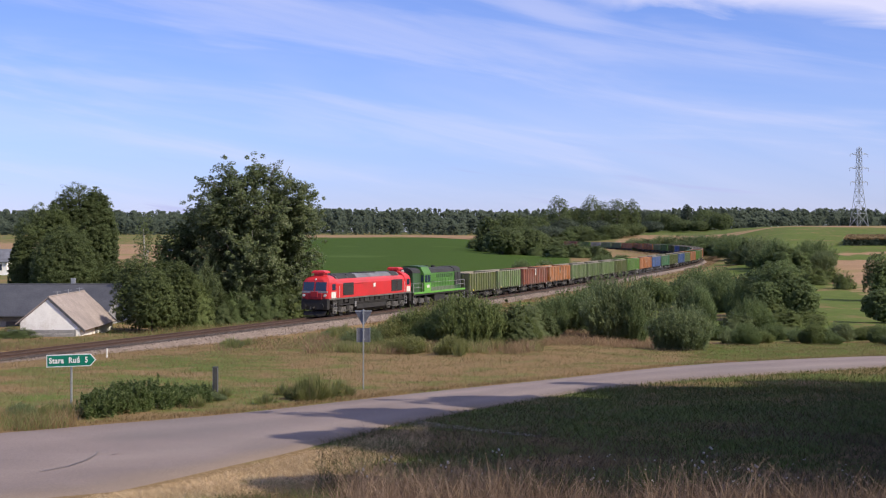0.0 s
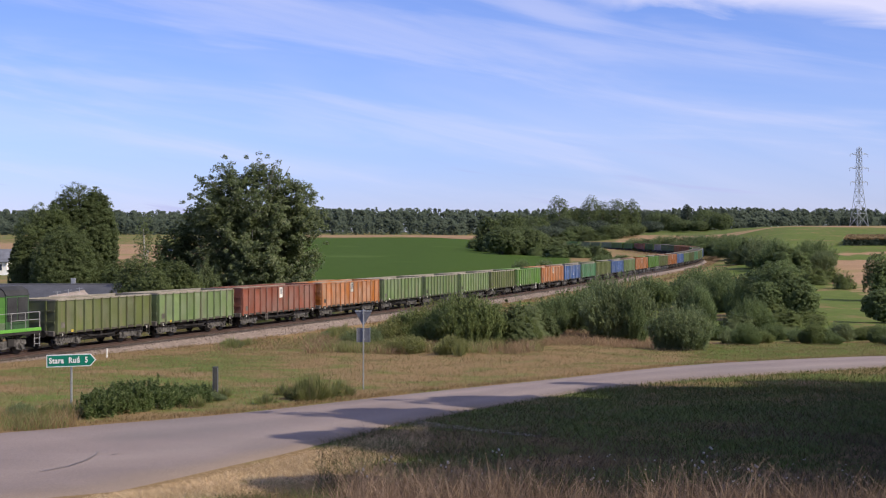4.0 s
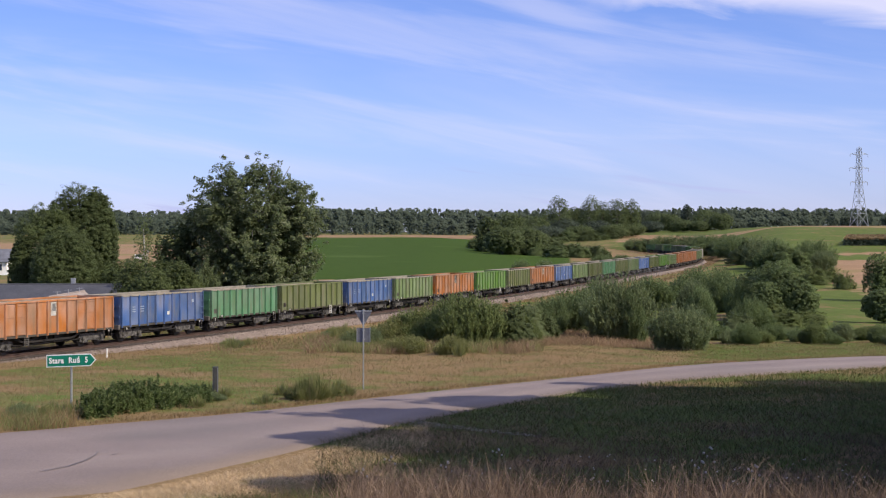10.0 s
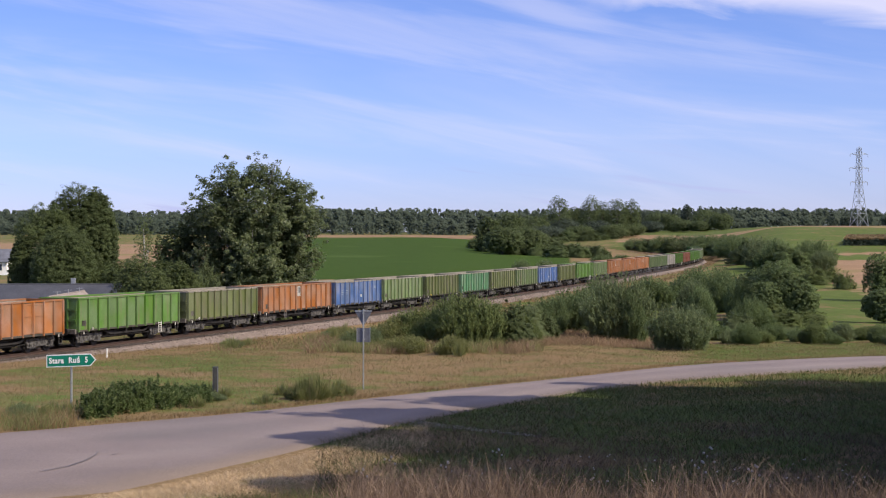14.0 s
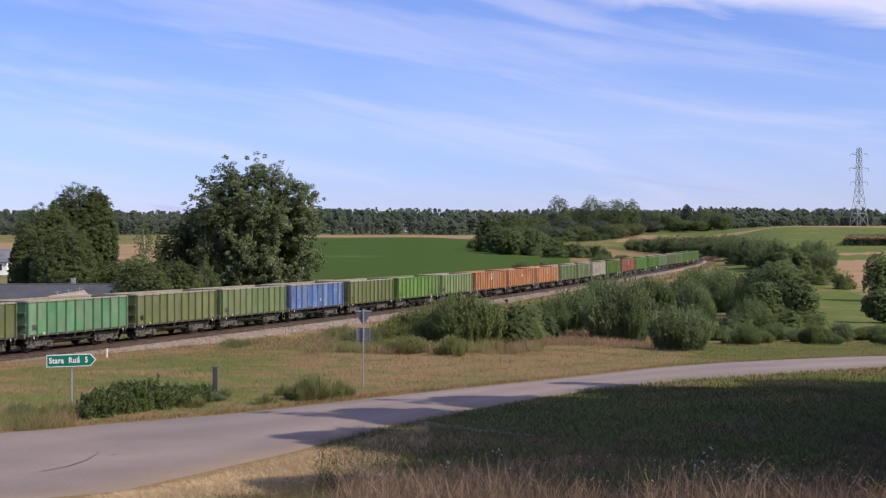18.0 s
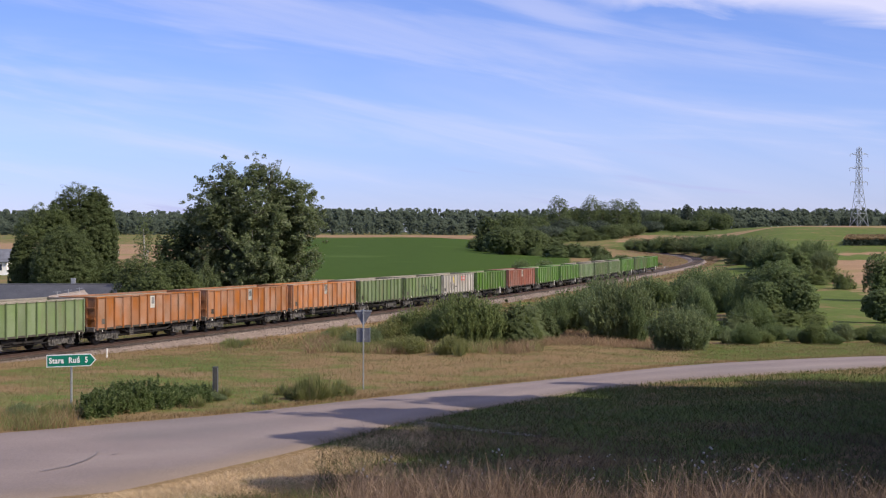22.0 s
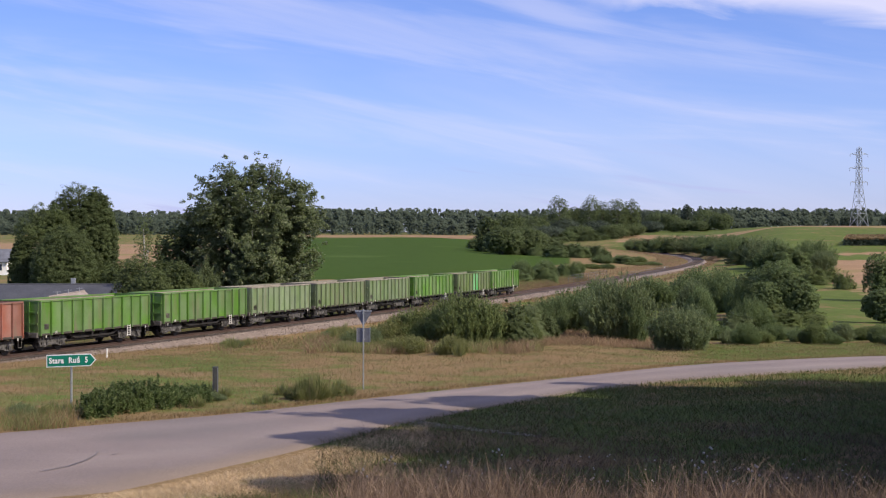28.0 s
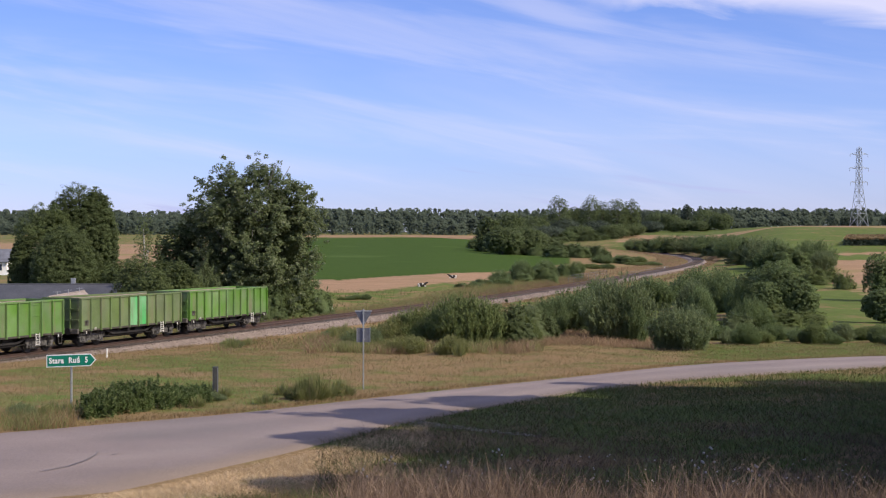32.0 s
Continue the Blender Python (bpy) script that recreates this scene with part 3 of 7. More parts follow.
TRACK = build_track()

# ---- vehicles: forward is +y, the origin lies at rail level under the middle ----
M_DUSTY = surface("dusty_rim", (0.21, 0.195, 0.16), (0.29, 0.265, 0.22), 0.85, scale=1.5, grain=16, bump=0.05)
M_LINING = surface("dusty_lining", (0.26, 0.225, 0.185), (0.36, 0.315, 0.26), 0.85, scale=1.5, grain=16)
M_WHITE = surface("white_paint", (0.70, 0.69, 0.66), (0.60, 0.58, 0.54), 0.6, scale=4, grain=20, bump=0.05)
M_FADED = surface("chalky_lettering", (0.34, 0.39, 0.46), (0.26, 0.31, 0.40), 0.7, scale=8, grain=30, bump=0.0)
M_MARK = surface("faded_lettering", (0.62, 0.62, 0.58), (0.5, 0.5, 0.46), 0.7, scale=8, grain=30, bump=0.0)
M_YELLOW = surface("yellow_paint", (0.62, 0.47, 0.06), (0.5, 0.38, 0.05), 0.6, scale=4, grain=20, bump=0.05)
M_RED = surface("red_paint", (0.58, 0.022, 0.026), (0.53, 0.021, 0.025), 0.40, scale=0.8, grain=60, bump=0.02, c=(0.44, 0.028, 0.028))
M_DEEPRED = surface("deep_red_paint", (0.34, 0.012, 0.02), (0.26, 0.01, 0.016), 0.5, scale=3, grain=20, bump=0.05)
M_ROOF = surface("roof_grey", (0.115, 0.12, 0.135), (0.18, 0.185, 0.205), 0.6, scale=0.9, grain=14, c=(0.06, 0.06, 0.065))
M_SOOT = surface("sooty_roof", (0.018, 0.019, 0.022), (0.036, 0.037, 0.04), 0.85, scale=1.2, grain=14)
M_GREY = surface("grey_paint", (0.30, 0.30, 0.31), (0.24, 0.24, 0.25), 0.6, scale=2, grain=20)
M_GREEN = surface("bright_green_paint", (0.066, 0.19, 0.026), (0.05, 0.145, 0.023), 0.5, scale=0.8, grain=40, bump=0.05, dirt=(0.06, 0.09, 0.04))
M_DKGREEN = surface("dark_green_paint", (0.04, 0.10, 0.035), (0.03, 0.075, 0.028), 0.55, scale=1.0, grain=12, dirt=(0.03, 0.04, 0.025))
M_SCUFFED = surface("scuffed_green_paint", (0.075, 0.115, 0.055), (0.14, 0.165, 0.12), 0.7, scale=1.4, grain=14, bump=0.1)
M_LIME = surface("lime_paint", (0.13, 0.37, 0.05), (0.10, 0.30, 0.045), 0.5, scale=1.0, grain=12, bump=0.05)


def glass(name="window_glass"):
    m = bpy.data.materials.new(name)
    m.use_nodes = True
    p = m.node_tree.nodes["Principled BSDF"]
    p.inputs["Base Color"].default_value = (0.025, 0.04, 0.075, 1)
    p.inputs["Roughness"].default_value = 0.07
    p.inputs["Specular IOR Level"].default_value = 0.8
    return m


M_GLASS = glass()


def lamp_face():
    m = bpy.data.materials.new("headlight_lens")
    m.use_nodes = True
    p = m.node_tree.nodes["Principled BSDF"]
    p.inputs["Base Color"].default_value = (0.8, 0.8, 0.75, 1)
    p.inputs["Roughness"].default_value = 0.15
    return m


M_LENS = lamp_face()


def slab(corners, thick, out):
    """A plate with four or more corners, as thick as given towards out."""
    bm = bmesh.new()
    o = Vector(out).normalized() * thick
    lo = [bm.verts.new(Vector(c) - o) for c in corners]
    hi = [bm.verts.new(Vector(c) + o) for c in corners]
    n = len(lo)
    bm.faces.new(lo)
    bm.faces.new(hi)
    for i in range(n):
        bm.faces.new((lo[i], lo[(i + 1) % n], hi[(i + 1) % n], hi[i]))
    bmesh.ops.recalc_face_normals(bm, faces=bm.faces[:])
    return bm


MESHES = {}
M_BOGIE = surface("bogie_steel", (0.022, 0.020, 0.019), (0.15, 0.142, 0.135), 0.75, scale=5.5, grain=24, bump=0.2)


def shared(key, make):
    """A mesh that alike pieces share."""
    if key not in MESHES:
        bm = make()
        me = bpy.data.meshes.new(str(key[0]))
        bm.to_mesh(me)
        bm.free()
        MESHES[key] = me
    return MESHES[key]


def piece(name, key, make, material, parent, at=(0, 0, 0), turn=0.0, label=""):
    ob = link(name, shared((name, key), make), material, parent, label)
    ob.matrix_basis = pose(*at, 0, 0, turn)
    return ob


def wheel_mesh(r=0.46):
    def make():
        bm = tube((-0.065, 0, 0), (0.065, 0, 0), r, n=20)
        tube((0.0, 0, 0), (0.085, 0, 0), r * 0.42, n=12, bm=bm)
        tube((-0.085, 0, 0), (0.0, 0, 0), r * 0.42, n=12, bm=bm)
        tube((-0.075, 0, 0), (-0.045, 0, 0), r * 1.06, n=20, bm=bm)
        return bm
    return make


def frame_mesh(half):
    """The side frame of a bogie: a deep plate that drops at each axle box, with paired springs beside the boxes."""
    def make():
        h = half
        bm = prism([(-h - 0.52, 0.60), (-h - 0.48, 0.84), (-h + 0.40, 0.92), (-0.55, 0.84), (0.55, 0.84), (h - 0.40, 0.92), (h + 0.48, 0.84), (h + 0.52, 0.60), (h + 0.30, 0.52), (h - 0.34, 0.52), (0.50, 0.36), (-0.50, 0.36), (-h + 0.34, 0.52), (-h - 0.30, 0.52)], "x", -0.07, 0.07)
        for y in (-h, h):
            box(-0.13, 0.13, y - 0.19, y + 0.19, 0.27, 0.66, bm=bm)
            tube((-0.18, y, 0.46), (0.18, y, 0.46), 0.13, n=10, bm=bm)
            for q in (-0.30, 0.30):
                tube((0, y + q, 0.34), (0, y + q, 0.64), 0.085, n=8, bm=bm)
                box(-0.10, 0.10, y + q - 0.10, y + q + 0.10, 0.30, 0.35, bm=bm)
        for y in (-0.24, 0, 0.24):
            tube((0.03, y, 0.42), (0.03, y, 0.80), 0.09, n=8, bm=bm)
        return bm
    return make


def bogie(parent, y, axles, r=0.46, name="bogie"):
    """Axles at the given places along the bogie; two side frames and a bolster."""
    half = max(axles)
    b = piece(name, ("bolster", len(axles), r), lambda: box(-1.0, 1.0, -0.25, 0.25, 0.62, 0.95, 0.03), M_GRIME, parent, (0, y, 0))
    for side in (-1, 1):
        piece("side_frame", (half, r), frame_mesh(half), M_BOGIE, b, (side * 1.02, 0, 0))
        for a in axles:
            piece("wheel", r, wheel_mesh(r), M_WHEEL, b, (side * 0.79, a, r), 0 if side > 0 else 180)
    for a in axles:
        piece("axle", r, lambda: tube((-0.78, 0, 0), (0.78, 0, 0), 0.085, n=8), M_GRIME, b, (0, a, r))
    return b


def buffer_mesh():
    bm = tube((0, 0, 0), (0, 0.42, 0), 0.10, n=12)
    tube((0, 0.40, 0), (0, 0.46, 0), 0.23, n=16, bm=bm)
    box(-0.17, 0.17, -0.06, 0.02, -0.17, 0.17, bm=bm)
    return bm


def running_gear(root, half, centre, gear_half=0.9):
    """Bogies, buffers and couplers for a vehicle whose frame ends at +-half."""
    for y in (centre, -centre):
        bogie(root, y, (-gear_half, gear_half))
    for end in (1, -1):
        for x in (-0.875, 0.875):
            piece("buffer", 0, buffer_mesh, M_GRIME, root, (x, end * half, 1.05), 0 if end > 0 else 180)
        piece("coupler", 0, lambda: tube((0, 0, 0), (0, 0.5, -0.12), 0.06, bm=box(-0.12, 0.12, -0.08, 0.06, -0.12, 0.12)), M_GRIME, root, (0, end * half, 1.02), 0 if end > 0 else 180)


def ladder_mesh(h, w=0.36, rungs=5):
    def make():
        bm = bmesh.new()
        for y in (-w / 2, w / 2):
            tube((0, y, 0), (0, y, h), 0.022, n=6, bm=bm)
        for i in range(rungs):
            z = h * (i + 0.5) / rungs
            tube((0, -w / 2, z), (0, w / 2, z), 0.018, n=6, bm=bm)
        return bm
    return make


def hand_rail(points, r=0.02):
    bm = bmesh.new()
    for p, q in zip(points, points[1:]):
        tube(p, q, r, n=6, bm=bm)
    return bm


PAINTED = {"panel", "rib", "end_wall", "top_rim", "door", "ladder", "end_post", "corner_post"}


def gondola(root_name, length, panels, doors=(), ladders=(), top=3.2, rib_deep=0.135, rim_mat=None):
    """An open goods wagon. length: its steel box; doors: panel numbers, from the front, that are doors."""
    root = empty(root_name)
    h = length / 2
    w = 1.42
    pitch = length / panels
    z0 = 1.13
    piece("floor", length, lambda: box(-w + 0.06, w - 0.06, -h + 0.05, h - 0.05, 1.1, 1.26, 0.02), M_LINING, root)
    piece("underframe", length, lambda: box(-0.9, 0.9, -h + 0.3, h - 0.3, 0.9, 1.1, 0.02), M_GRIME, root)
    # sill made extra deep and wide, standing in for black shade under the floor
    piece("centre_sill", length, lambda: prism([(-h + 0.4, 0.95), (-h + 2.9, 0.86), (-h + 3.3, 0.36), (h - 3.3, 0.36), (h - 2.9, 0.86), (h - 0.4, 0.95)], "x", -0.4, 0.4), M_GRIME, root)
    for xx in (-1.15, 1.15):
        piece("truss", length, lambda: prism([(-h + 2.9, 1.0), (-h + 4.0, 0.62), (h - 4.0, 0.62), (h - 2.9, 1.0), (h - 3.3, 1.0), (h - 4.1, 0.74), (-h + 4.1, 0.74), (-h + 3.3, 1.0)], "x", -0.05, 0.05), M_GRIME, root, (xx, 0, 0))
    for side in (-1, 1):
        piece("sill", length, lambda: box(-0.06, 0.06, -h - 0.02, h + 0.02, 1.0, z0 - 0.004, 0.015), M_SOLEBAR, root, (side * (w + 0.0), 0, 0))
        piece("lining", length, lambda: box(-0.012, 0.012, -h + 0.05, h - 0.05, z0, top - 0.08), M_LINING, root, (side * (w - 0.04), 0, 0))
        for i in range(panels):
            y = h - (i + 0.5) * pitch
            if i in doors:
                def door():
                    bm = box(-0.03, 0.03, -pitch / 2 + 0.06, pitch / 2 - 0.06, z0 + 0.02, top - 0.16, 0.01)
                    for zz in (z0 + 0.10, (z0 + top) / 2 + 0.1, top - 0.24):
                        box(-0.055, 0.055, -pitch / 2 + 0.06, pitch / 2 - 0.06, zz - 0.035, zz + 0.035, bm=bm)
                    for yy in (-pitch / 2 + 0.09, pitch / 2 - 0.09):
                        box(-0.055, 0.055, yy - 0.03, yy + 0.03, z0 + 0.02, top - 0.16, bm=bm)
                    return bm
                piece("door", (length, panels), door, M_PAINT, root, (side * w, y, 0))
            else:
                def plain():
                    bm = slab([(0, -pitch / 2, z0), (0.0, pitch / 2, z0), (0, pitch / 2, top - 0.1), (0, -pitch / 2, top - 0.1)], 0.02, (1, 0, 0))
                    return bm
                piece("panel", (length, panels), plain, M_PAINT, root, (side * w, y, 0))
        for i in range(panels + 1):
            y = h - i * pitch
            last = i in (0, panels)
            piece("corner_post" if last else "rib", (length, last, rib_deep),
                  lambda: prism([(0.0, -0.055), (0.0, 0.055), (rib_deep, 0.035), (rib_deep, -0.035)], "z", 1.0, top - 0.06),
                  M_PAINT, root, (side * (w + 0.015), y - (0.04 if i == 0 else 0) + (0.04 if last and i else 0), 0), 0 if side > 0 else 180)
        for i in (1, panels // 2, panels - 1):
            piece("bracket", 0, lambda: slab([(0, -0.10, 1.0), (0, 0.10, 1.0), (0, 0.05, 0.72), (0, -0.05, 0.72)], 0.02, (1, 0, 0)), M_GRIME, root, (side * (w + 0.02), h - i * pitch, 0))

    def rim():
        bm = bmesh.new()
        for s in (-1, 1):
            box(s * w - 0.075, s * w + 0.075, -h - 0.03, h + 0.03, top - 0.11, top, bm=bm)
            box(-w, w, s * h - 0.05, s * h + 0.05, top - 0.11, top - 0.005, bm=bm)
        return bm
    piece("top_rim", (length, top), rim, rim_mat or M_PAINT, root)
    for end in (-1, 1):
        def wall():
            bm = box(-w + 0.03, w - 0.03, -0.03, 0.03, 1.1, top - 0.11, 0.01)
            for zz in (1.75, 2.45):
                box(-w + 0.05, w - 0.05, -0.09, 0.09, zz - 0.06, zz + 0.06, bm=bm)
            return bm
        piece("end_wall", top, wall, M_PAINT, root, (0, end * h, 0))
        for x in (-0.7, 0.7):
            piece("end_post", top, lambda: box(-0.06, 0.06, -0.09, 0.09, 1.1, top - 0.11), M_PAINT, root, (x, end * h, 0))
        piece("headstock", 0, lambda: box(-1.38, 1.38, -0.09, 0.09, 0.88, 1.2, 0.02), M_SILL, root, (0, end * (h + 0.08), 0))
        piece("step", 0, lambda: tube((0.0, -0.16, 0.42), (0, 0.16, 0.42), 0.02, bm=tube((0, 0.16, 0.42), (0, 0.16, 1.0), 0.016, bm=tube((0, -0.16, 0.42), (0, -0.16, 1.0), 0.016))), M_SILL, root, (-w - 0.03, end * (h - 0.25), 0))
    for y, z, hh, mat in ladders:
        piece("ladder", (hh,), ladder_mesh(hh), mat, root, (-w - 0.15, y, z))
    piece("brake_cylinder", 0, lambda: tube((-0.55, -0.5, 0.74), (-0.55, 0.35, 0.74), 0.19, n=12, bm=tube((-0.9, -1.0, 0.6), (-0.9, 1.2, 0.6), 0.03)), M_GRIME, root)
    for side in (-1, 1):
        for end in (-1, 1):
            piece("brake_handle", 0, lambda: box(-0.02, 0.02, -0.04, 0.04, 0.86, 1.02, 0.01), M_YELLOW if panels == 10 else M_MARK, root, (side * (w + 0.12), end * (h - 0.55), 0))
        piece("brake_rod", length, lambda: tube((0, -h + 3.2, 0.52), (0, h - 3.2, 0.52), 0.035, n=6, bm=box(-0.04, 0.04, -1.6, -0.7, 0.5, 0.98, bm=box(-0.04, 0.04, 0.9, 1.5, 0.55, 0.98))), M_GRIME, root, (side * 1.05, 0, 0))
        piece("end_rail", 0, lambda: hand_rail([(0, 0, 1.4), (0, -0.16, 1.45), (0, -0.16, 2.35), (0, 0, 2.4)], 0.025), M_MARK, root, (side * (w - 0.05), -h - 0.03, 0))
    piece("air_tank", 0, lambda: tube((-1.0, 1.4, 0.75), (-1.0, 2.4, 0.75), 0.16, n=12), M_GRIME, root)
    running_gear(root, h + 0.1, h - 1.75)
    return root


def painted(root, colour):
    for o in root.children_recursive:
        if o.name.split(".")[0] in PAINTED:
            o.color = (*colour, 1)


def mark(root, y, z, w, h, mat, side=-1.425, name="stencil", out=0.026):
    """A plain bar of paint on the near wall."""
    b = slab([(0, -w / 2, -h / 2), (0, w / 2, -h / 2), (0, w / 2, h / 2), (0, -w / 2, h / 2)], 0.004, (1, 0, 0))
    o = part(name, b, mat, root)
    o.location = (side - out, y, z)
    return o


# kinds of wagon
WAGON_C = gondola("open_wagon", 10.5, 11, rim_mat=M_DUSTY)                                              # short, eleven panels
WAGON_D = gondola("open_wagon", 10.5, 11, doors=(8,), rim_mat=M_DUSTY)                                  # the same with one door
WAGON_B = gondola("open_wagon", 10.5, 10, doors=(3, ), ladders=((-5.0, 0.9, 2.2, M_PAINT),), rib_deep=0.11, rim_mat=M_DUSTY)   # with an end ladder
WAGON_G = gondola("open_wagon", 12.0, 11, doors=(8,), ladders=((-3.4, 0.45, 0.75, M_WHITE),), rib_deep=0.14)  # longer, steps under the door
WAGON_O = gondola("open_wagon", 12.9, 13, doors=(2, 3, 9, 10), ladders=((2.6, 0.45, 0.6, M_SILL),), rib_deep=0.12)

LIGHT, OLIVE, VIVID, RUST, BRICK, BLUE, TEAL, PALE, CHALK, DEEP, PATCH = (
    (0.146, 0.206, 0.090), (0.118, 0.142, 0.052), (0.104, 0.222, 0.040), (0.37, 0.145, 0.052), (0.26, 0.090, 0.062), (0.066, 0.130, 0.33),
    (0.092, 0.225, 0.122), (0.168, 0.236, 0.118), (0.40, 0.37, 0.355), (0.092, 0.185, 0.032), (0.15, 0.215, 0.080))
WORDS = {LIGHT: "light green", OLIVE: "olive green", VIVID: "bright green", RUST: "rusty orange", BRICK: "faded brick-red", BLUE: "blue", TEAL: "patchy teal-green",
         PALE: "pale bleached green", CHALK: "dirty off-white", DEEP: "mid-green", PATCH: "patched dull green"}
C, Dd, Bl, G, O = WAGON_C, WAGON_D, WAGON_B, WAGON_G, WAGON_O
TRAIN = [(Dd, OLIVE), (Dd, LIGHT), (O, BRICK), (O, RUST), (C, LIGHT), (C, LIGHT), (C, LIGHT), (C, OLIVE), (G, VIVID), (O, RUST), (Bl, BLUE), (C, TEAL), (G, OLIVE), (Bl, BLUE),
         (C, LIGHT), (O, RUST), (G, VIVID), (C, OLIVE), (O, RUST), (Bl, BLUE), (C, LIGHT), (Dd, OLIVE), (C, TEAL), (C, OLIVE), (C, LIGHT), (Bl, BLUE), (Dd, OLIVE), (G, VIVID),
         (Dd, LIGHT), (O, RUST), (O, RUST), (O, RUST), (C, LIGHT), (C, LIGHT), (C, CHALK), (G, DEEP), (O, BRICK), (G, VIVID), (G, VIVID), (C, PALE), (C, LIGHT), (C, PALE),
         (G, VIVID), (G, PATCH), (G, VIVID)]
# where each vehicle's rear stands along the train
ENDS = [41.15, 58.34, 70.31, 81.84, 96.27, 110.62, 122.34, 133.94, 145.65, 157.34, 170.65, 184.73, 196.21, 207.94, 220.84, 232.75, 244.4, 258.61, 272.12, 283.84, 297.68, 309.22, 320.52, 332.31,
        343.87, 355.58, 367.08, 378.61, 390.68, 404.11, 415.66, 429.97, 443.99, 457.97, 469.61, 481.29, 492.73, 506.17, 520.67, 534.27, 548.02, 559.43, 571.27, 582.8, 596.4, 610.22, 623.34]
CONSIST = []
used = set()
for k, (kind, colour) in enumerate(TRAIN):
    if kind.name in used:
        wagon = copy_thing(kind, Matrix())
    else:
        wagon = kind
        used.add(kind.name)
    shade = 1 + 0.10 * math.sin(k * 2.3)
    painted(wagon, [q * shade for q in colour])
    length = {C: 10.5, Dd: 10.5, Bl: 10.5, G: 12.0, O: 12.9}[kind]
    middle = ENDS[k + 2] - length / 2
    extra = {O: " with double side doors", Bl: " with an end ladder", G: " with a side door and steps", Dd: " with a side hatch", C: ""}[kind]
    words = WORDS[colour] + " open goods wagon" + extra
    if k == 33:
        words = "light green open goods wagon with sprayed scrawls"
    if k == 34:
        words = "dirty off-white open goods wagon with a red plate"
    tagged(wagon, words, "goods wagon", "wagons of the goods train")
    # stencilled marks
    if kind is O:
        mark(wagon, -0.2, 2.62, 0.62, 0.85, M_WHITE)
        mark(wagon, -0.2, 2.72, 0.34, 0.46, M_GREY, out=0.032)
        mark(wagon, 5.6, 1.55, 0.5, 0.35, M_SILL)
    elif kind is Bl:
        for yy, ww in ((3.7, 0.45), (2.7, 0.5)):
            for q in range(3):
                mark(wagon, yy, 2.35 - 0.16 * q, ww * 0.8, 0.05, M_FADED)
        mark(wagon, -3.9, 2.5, 0.26, 0.24, M_FADED)
        mark(wagon, -0.6, 1.75, 0.3, 0.25, M_MARK)
    else:
        mark(wagon, length / 2 - 0.7, 1.55, 0.42, 0.34, M_SILL)
        mark(wagon, length / 2 - 1.6, 1.15, 0.22, 0.16, M_YELLOW if k % 3 == 0 else M_MARK, out=0.07)
    CONSIST.append((wagon, middle, length - 3.5))


def scrawl(wagon, strokes, mat):
    for y, z, w, h, lean in strokes:
        b = slab([(0, -w / 2 - lean, -h / 2), (0, w / 2 - lean, -h / 2), (0, w / 2 + lean, h / 2), (0, -w / 2 + lean, h / 2)], 0.004, (1, 0, 0))
        o = part("scrawl", b, mat, wagon)
        o.location = (-1.455, y, z)


w34, w35 = CONSIST[33][0], CONSIST[34][0]
scrawl(w34, [(-0.2, 1.85, 0.16, 1.0, 0.1), (0.3, 1.6, 0.5, 0.14, 0), (0.3, 2.15, 0.5, 0.14, 0.1), (-1.0, 1.9, 0.16, 0.8, -0.12), (-1.5, 1.7, 0.6, 0.14, 0.05), (-2.2, 1.95, 0.18, 0.9, 0.15), (-2.7, 1.9, 0.7, 0.16, 0.1),
             (-3.4, 2.0, 0.2, 1.1, -0.1), (-4.0, 1.6, 0.5, 0.3, 0.0)], M_SOOT)
scrawl(w35, [(2.6, 1.9, 0.14, 0.9, 0.1), (2.1, 2.0, 0.5, 0.12, 0.1), (1.5, 1.9, 0.14, 0.8, -0.1), (0.9, 1.8, 0.6, 0.14, 0.05)], M_SOOT)
scrawl(w35, [(1.6, 2.55, 0.3, 0.7, 0.12)], M_YELLOW)
mark(w35, -1.6, 2.65, 1.15, 0.5, M_RED, name="plate")
mark(w35, -1.6, 2.65, 0.8, 0.18, M_WHITE, out=0.034)
painted_panels = [o for o in CONSIST[43][0].children if o.name.split(".")[0] == "panel" and o.location.x < 0]
for o in painted_panels[5:7]:
    o.color = (0.08, 0.42, 0.13, 1)


def loft(levels, bm=None):
    """A hull from plan outlines stacked upwards."""
    bm = bm or bmesh.new()
    rings = [[bm.verts.new(p) for p in ring] for ring in levels]
    n = len(rings[0])
    for a, b in zip(rings, rings[1:]):
        for i in range(n):
            bm.faces.new((a[i], a[(i + 1) % n], b[(i + 1) % n], b[i]))
    bm.faces.new(rings[0])
    bm.faces.new(rings[-1])
    bmesh.ops.recalc_face_normals(bm, faces=bm.faces[:])
    return bm


HIGH = {"body", "cab", "windscreen", "wiper", "front_band", "nose_panel", "nose_hatch", "headlight", "tail_light", "side_window", "cab_door", "handrail", "number_panel", "side_grille", "louvre", "solebar", "emblem"}


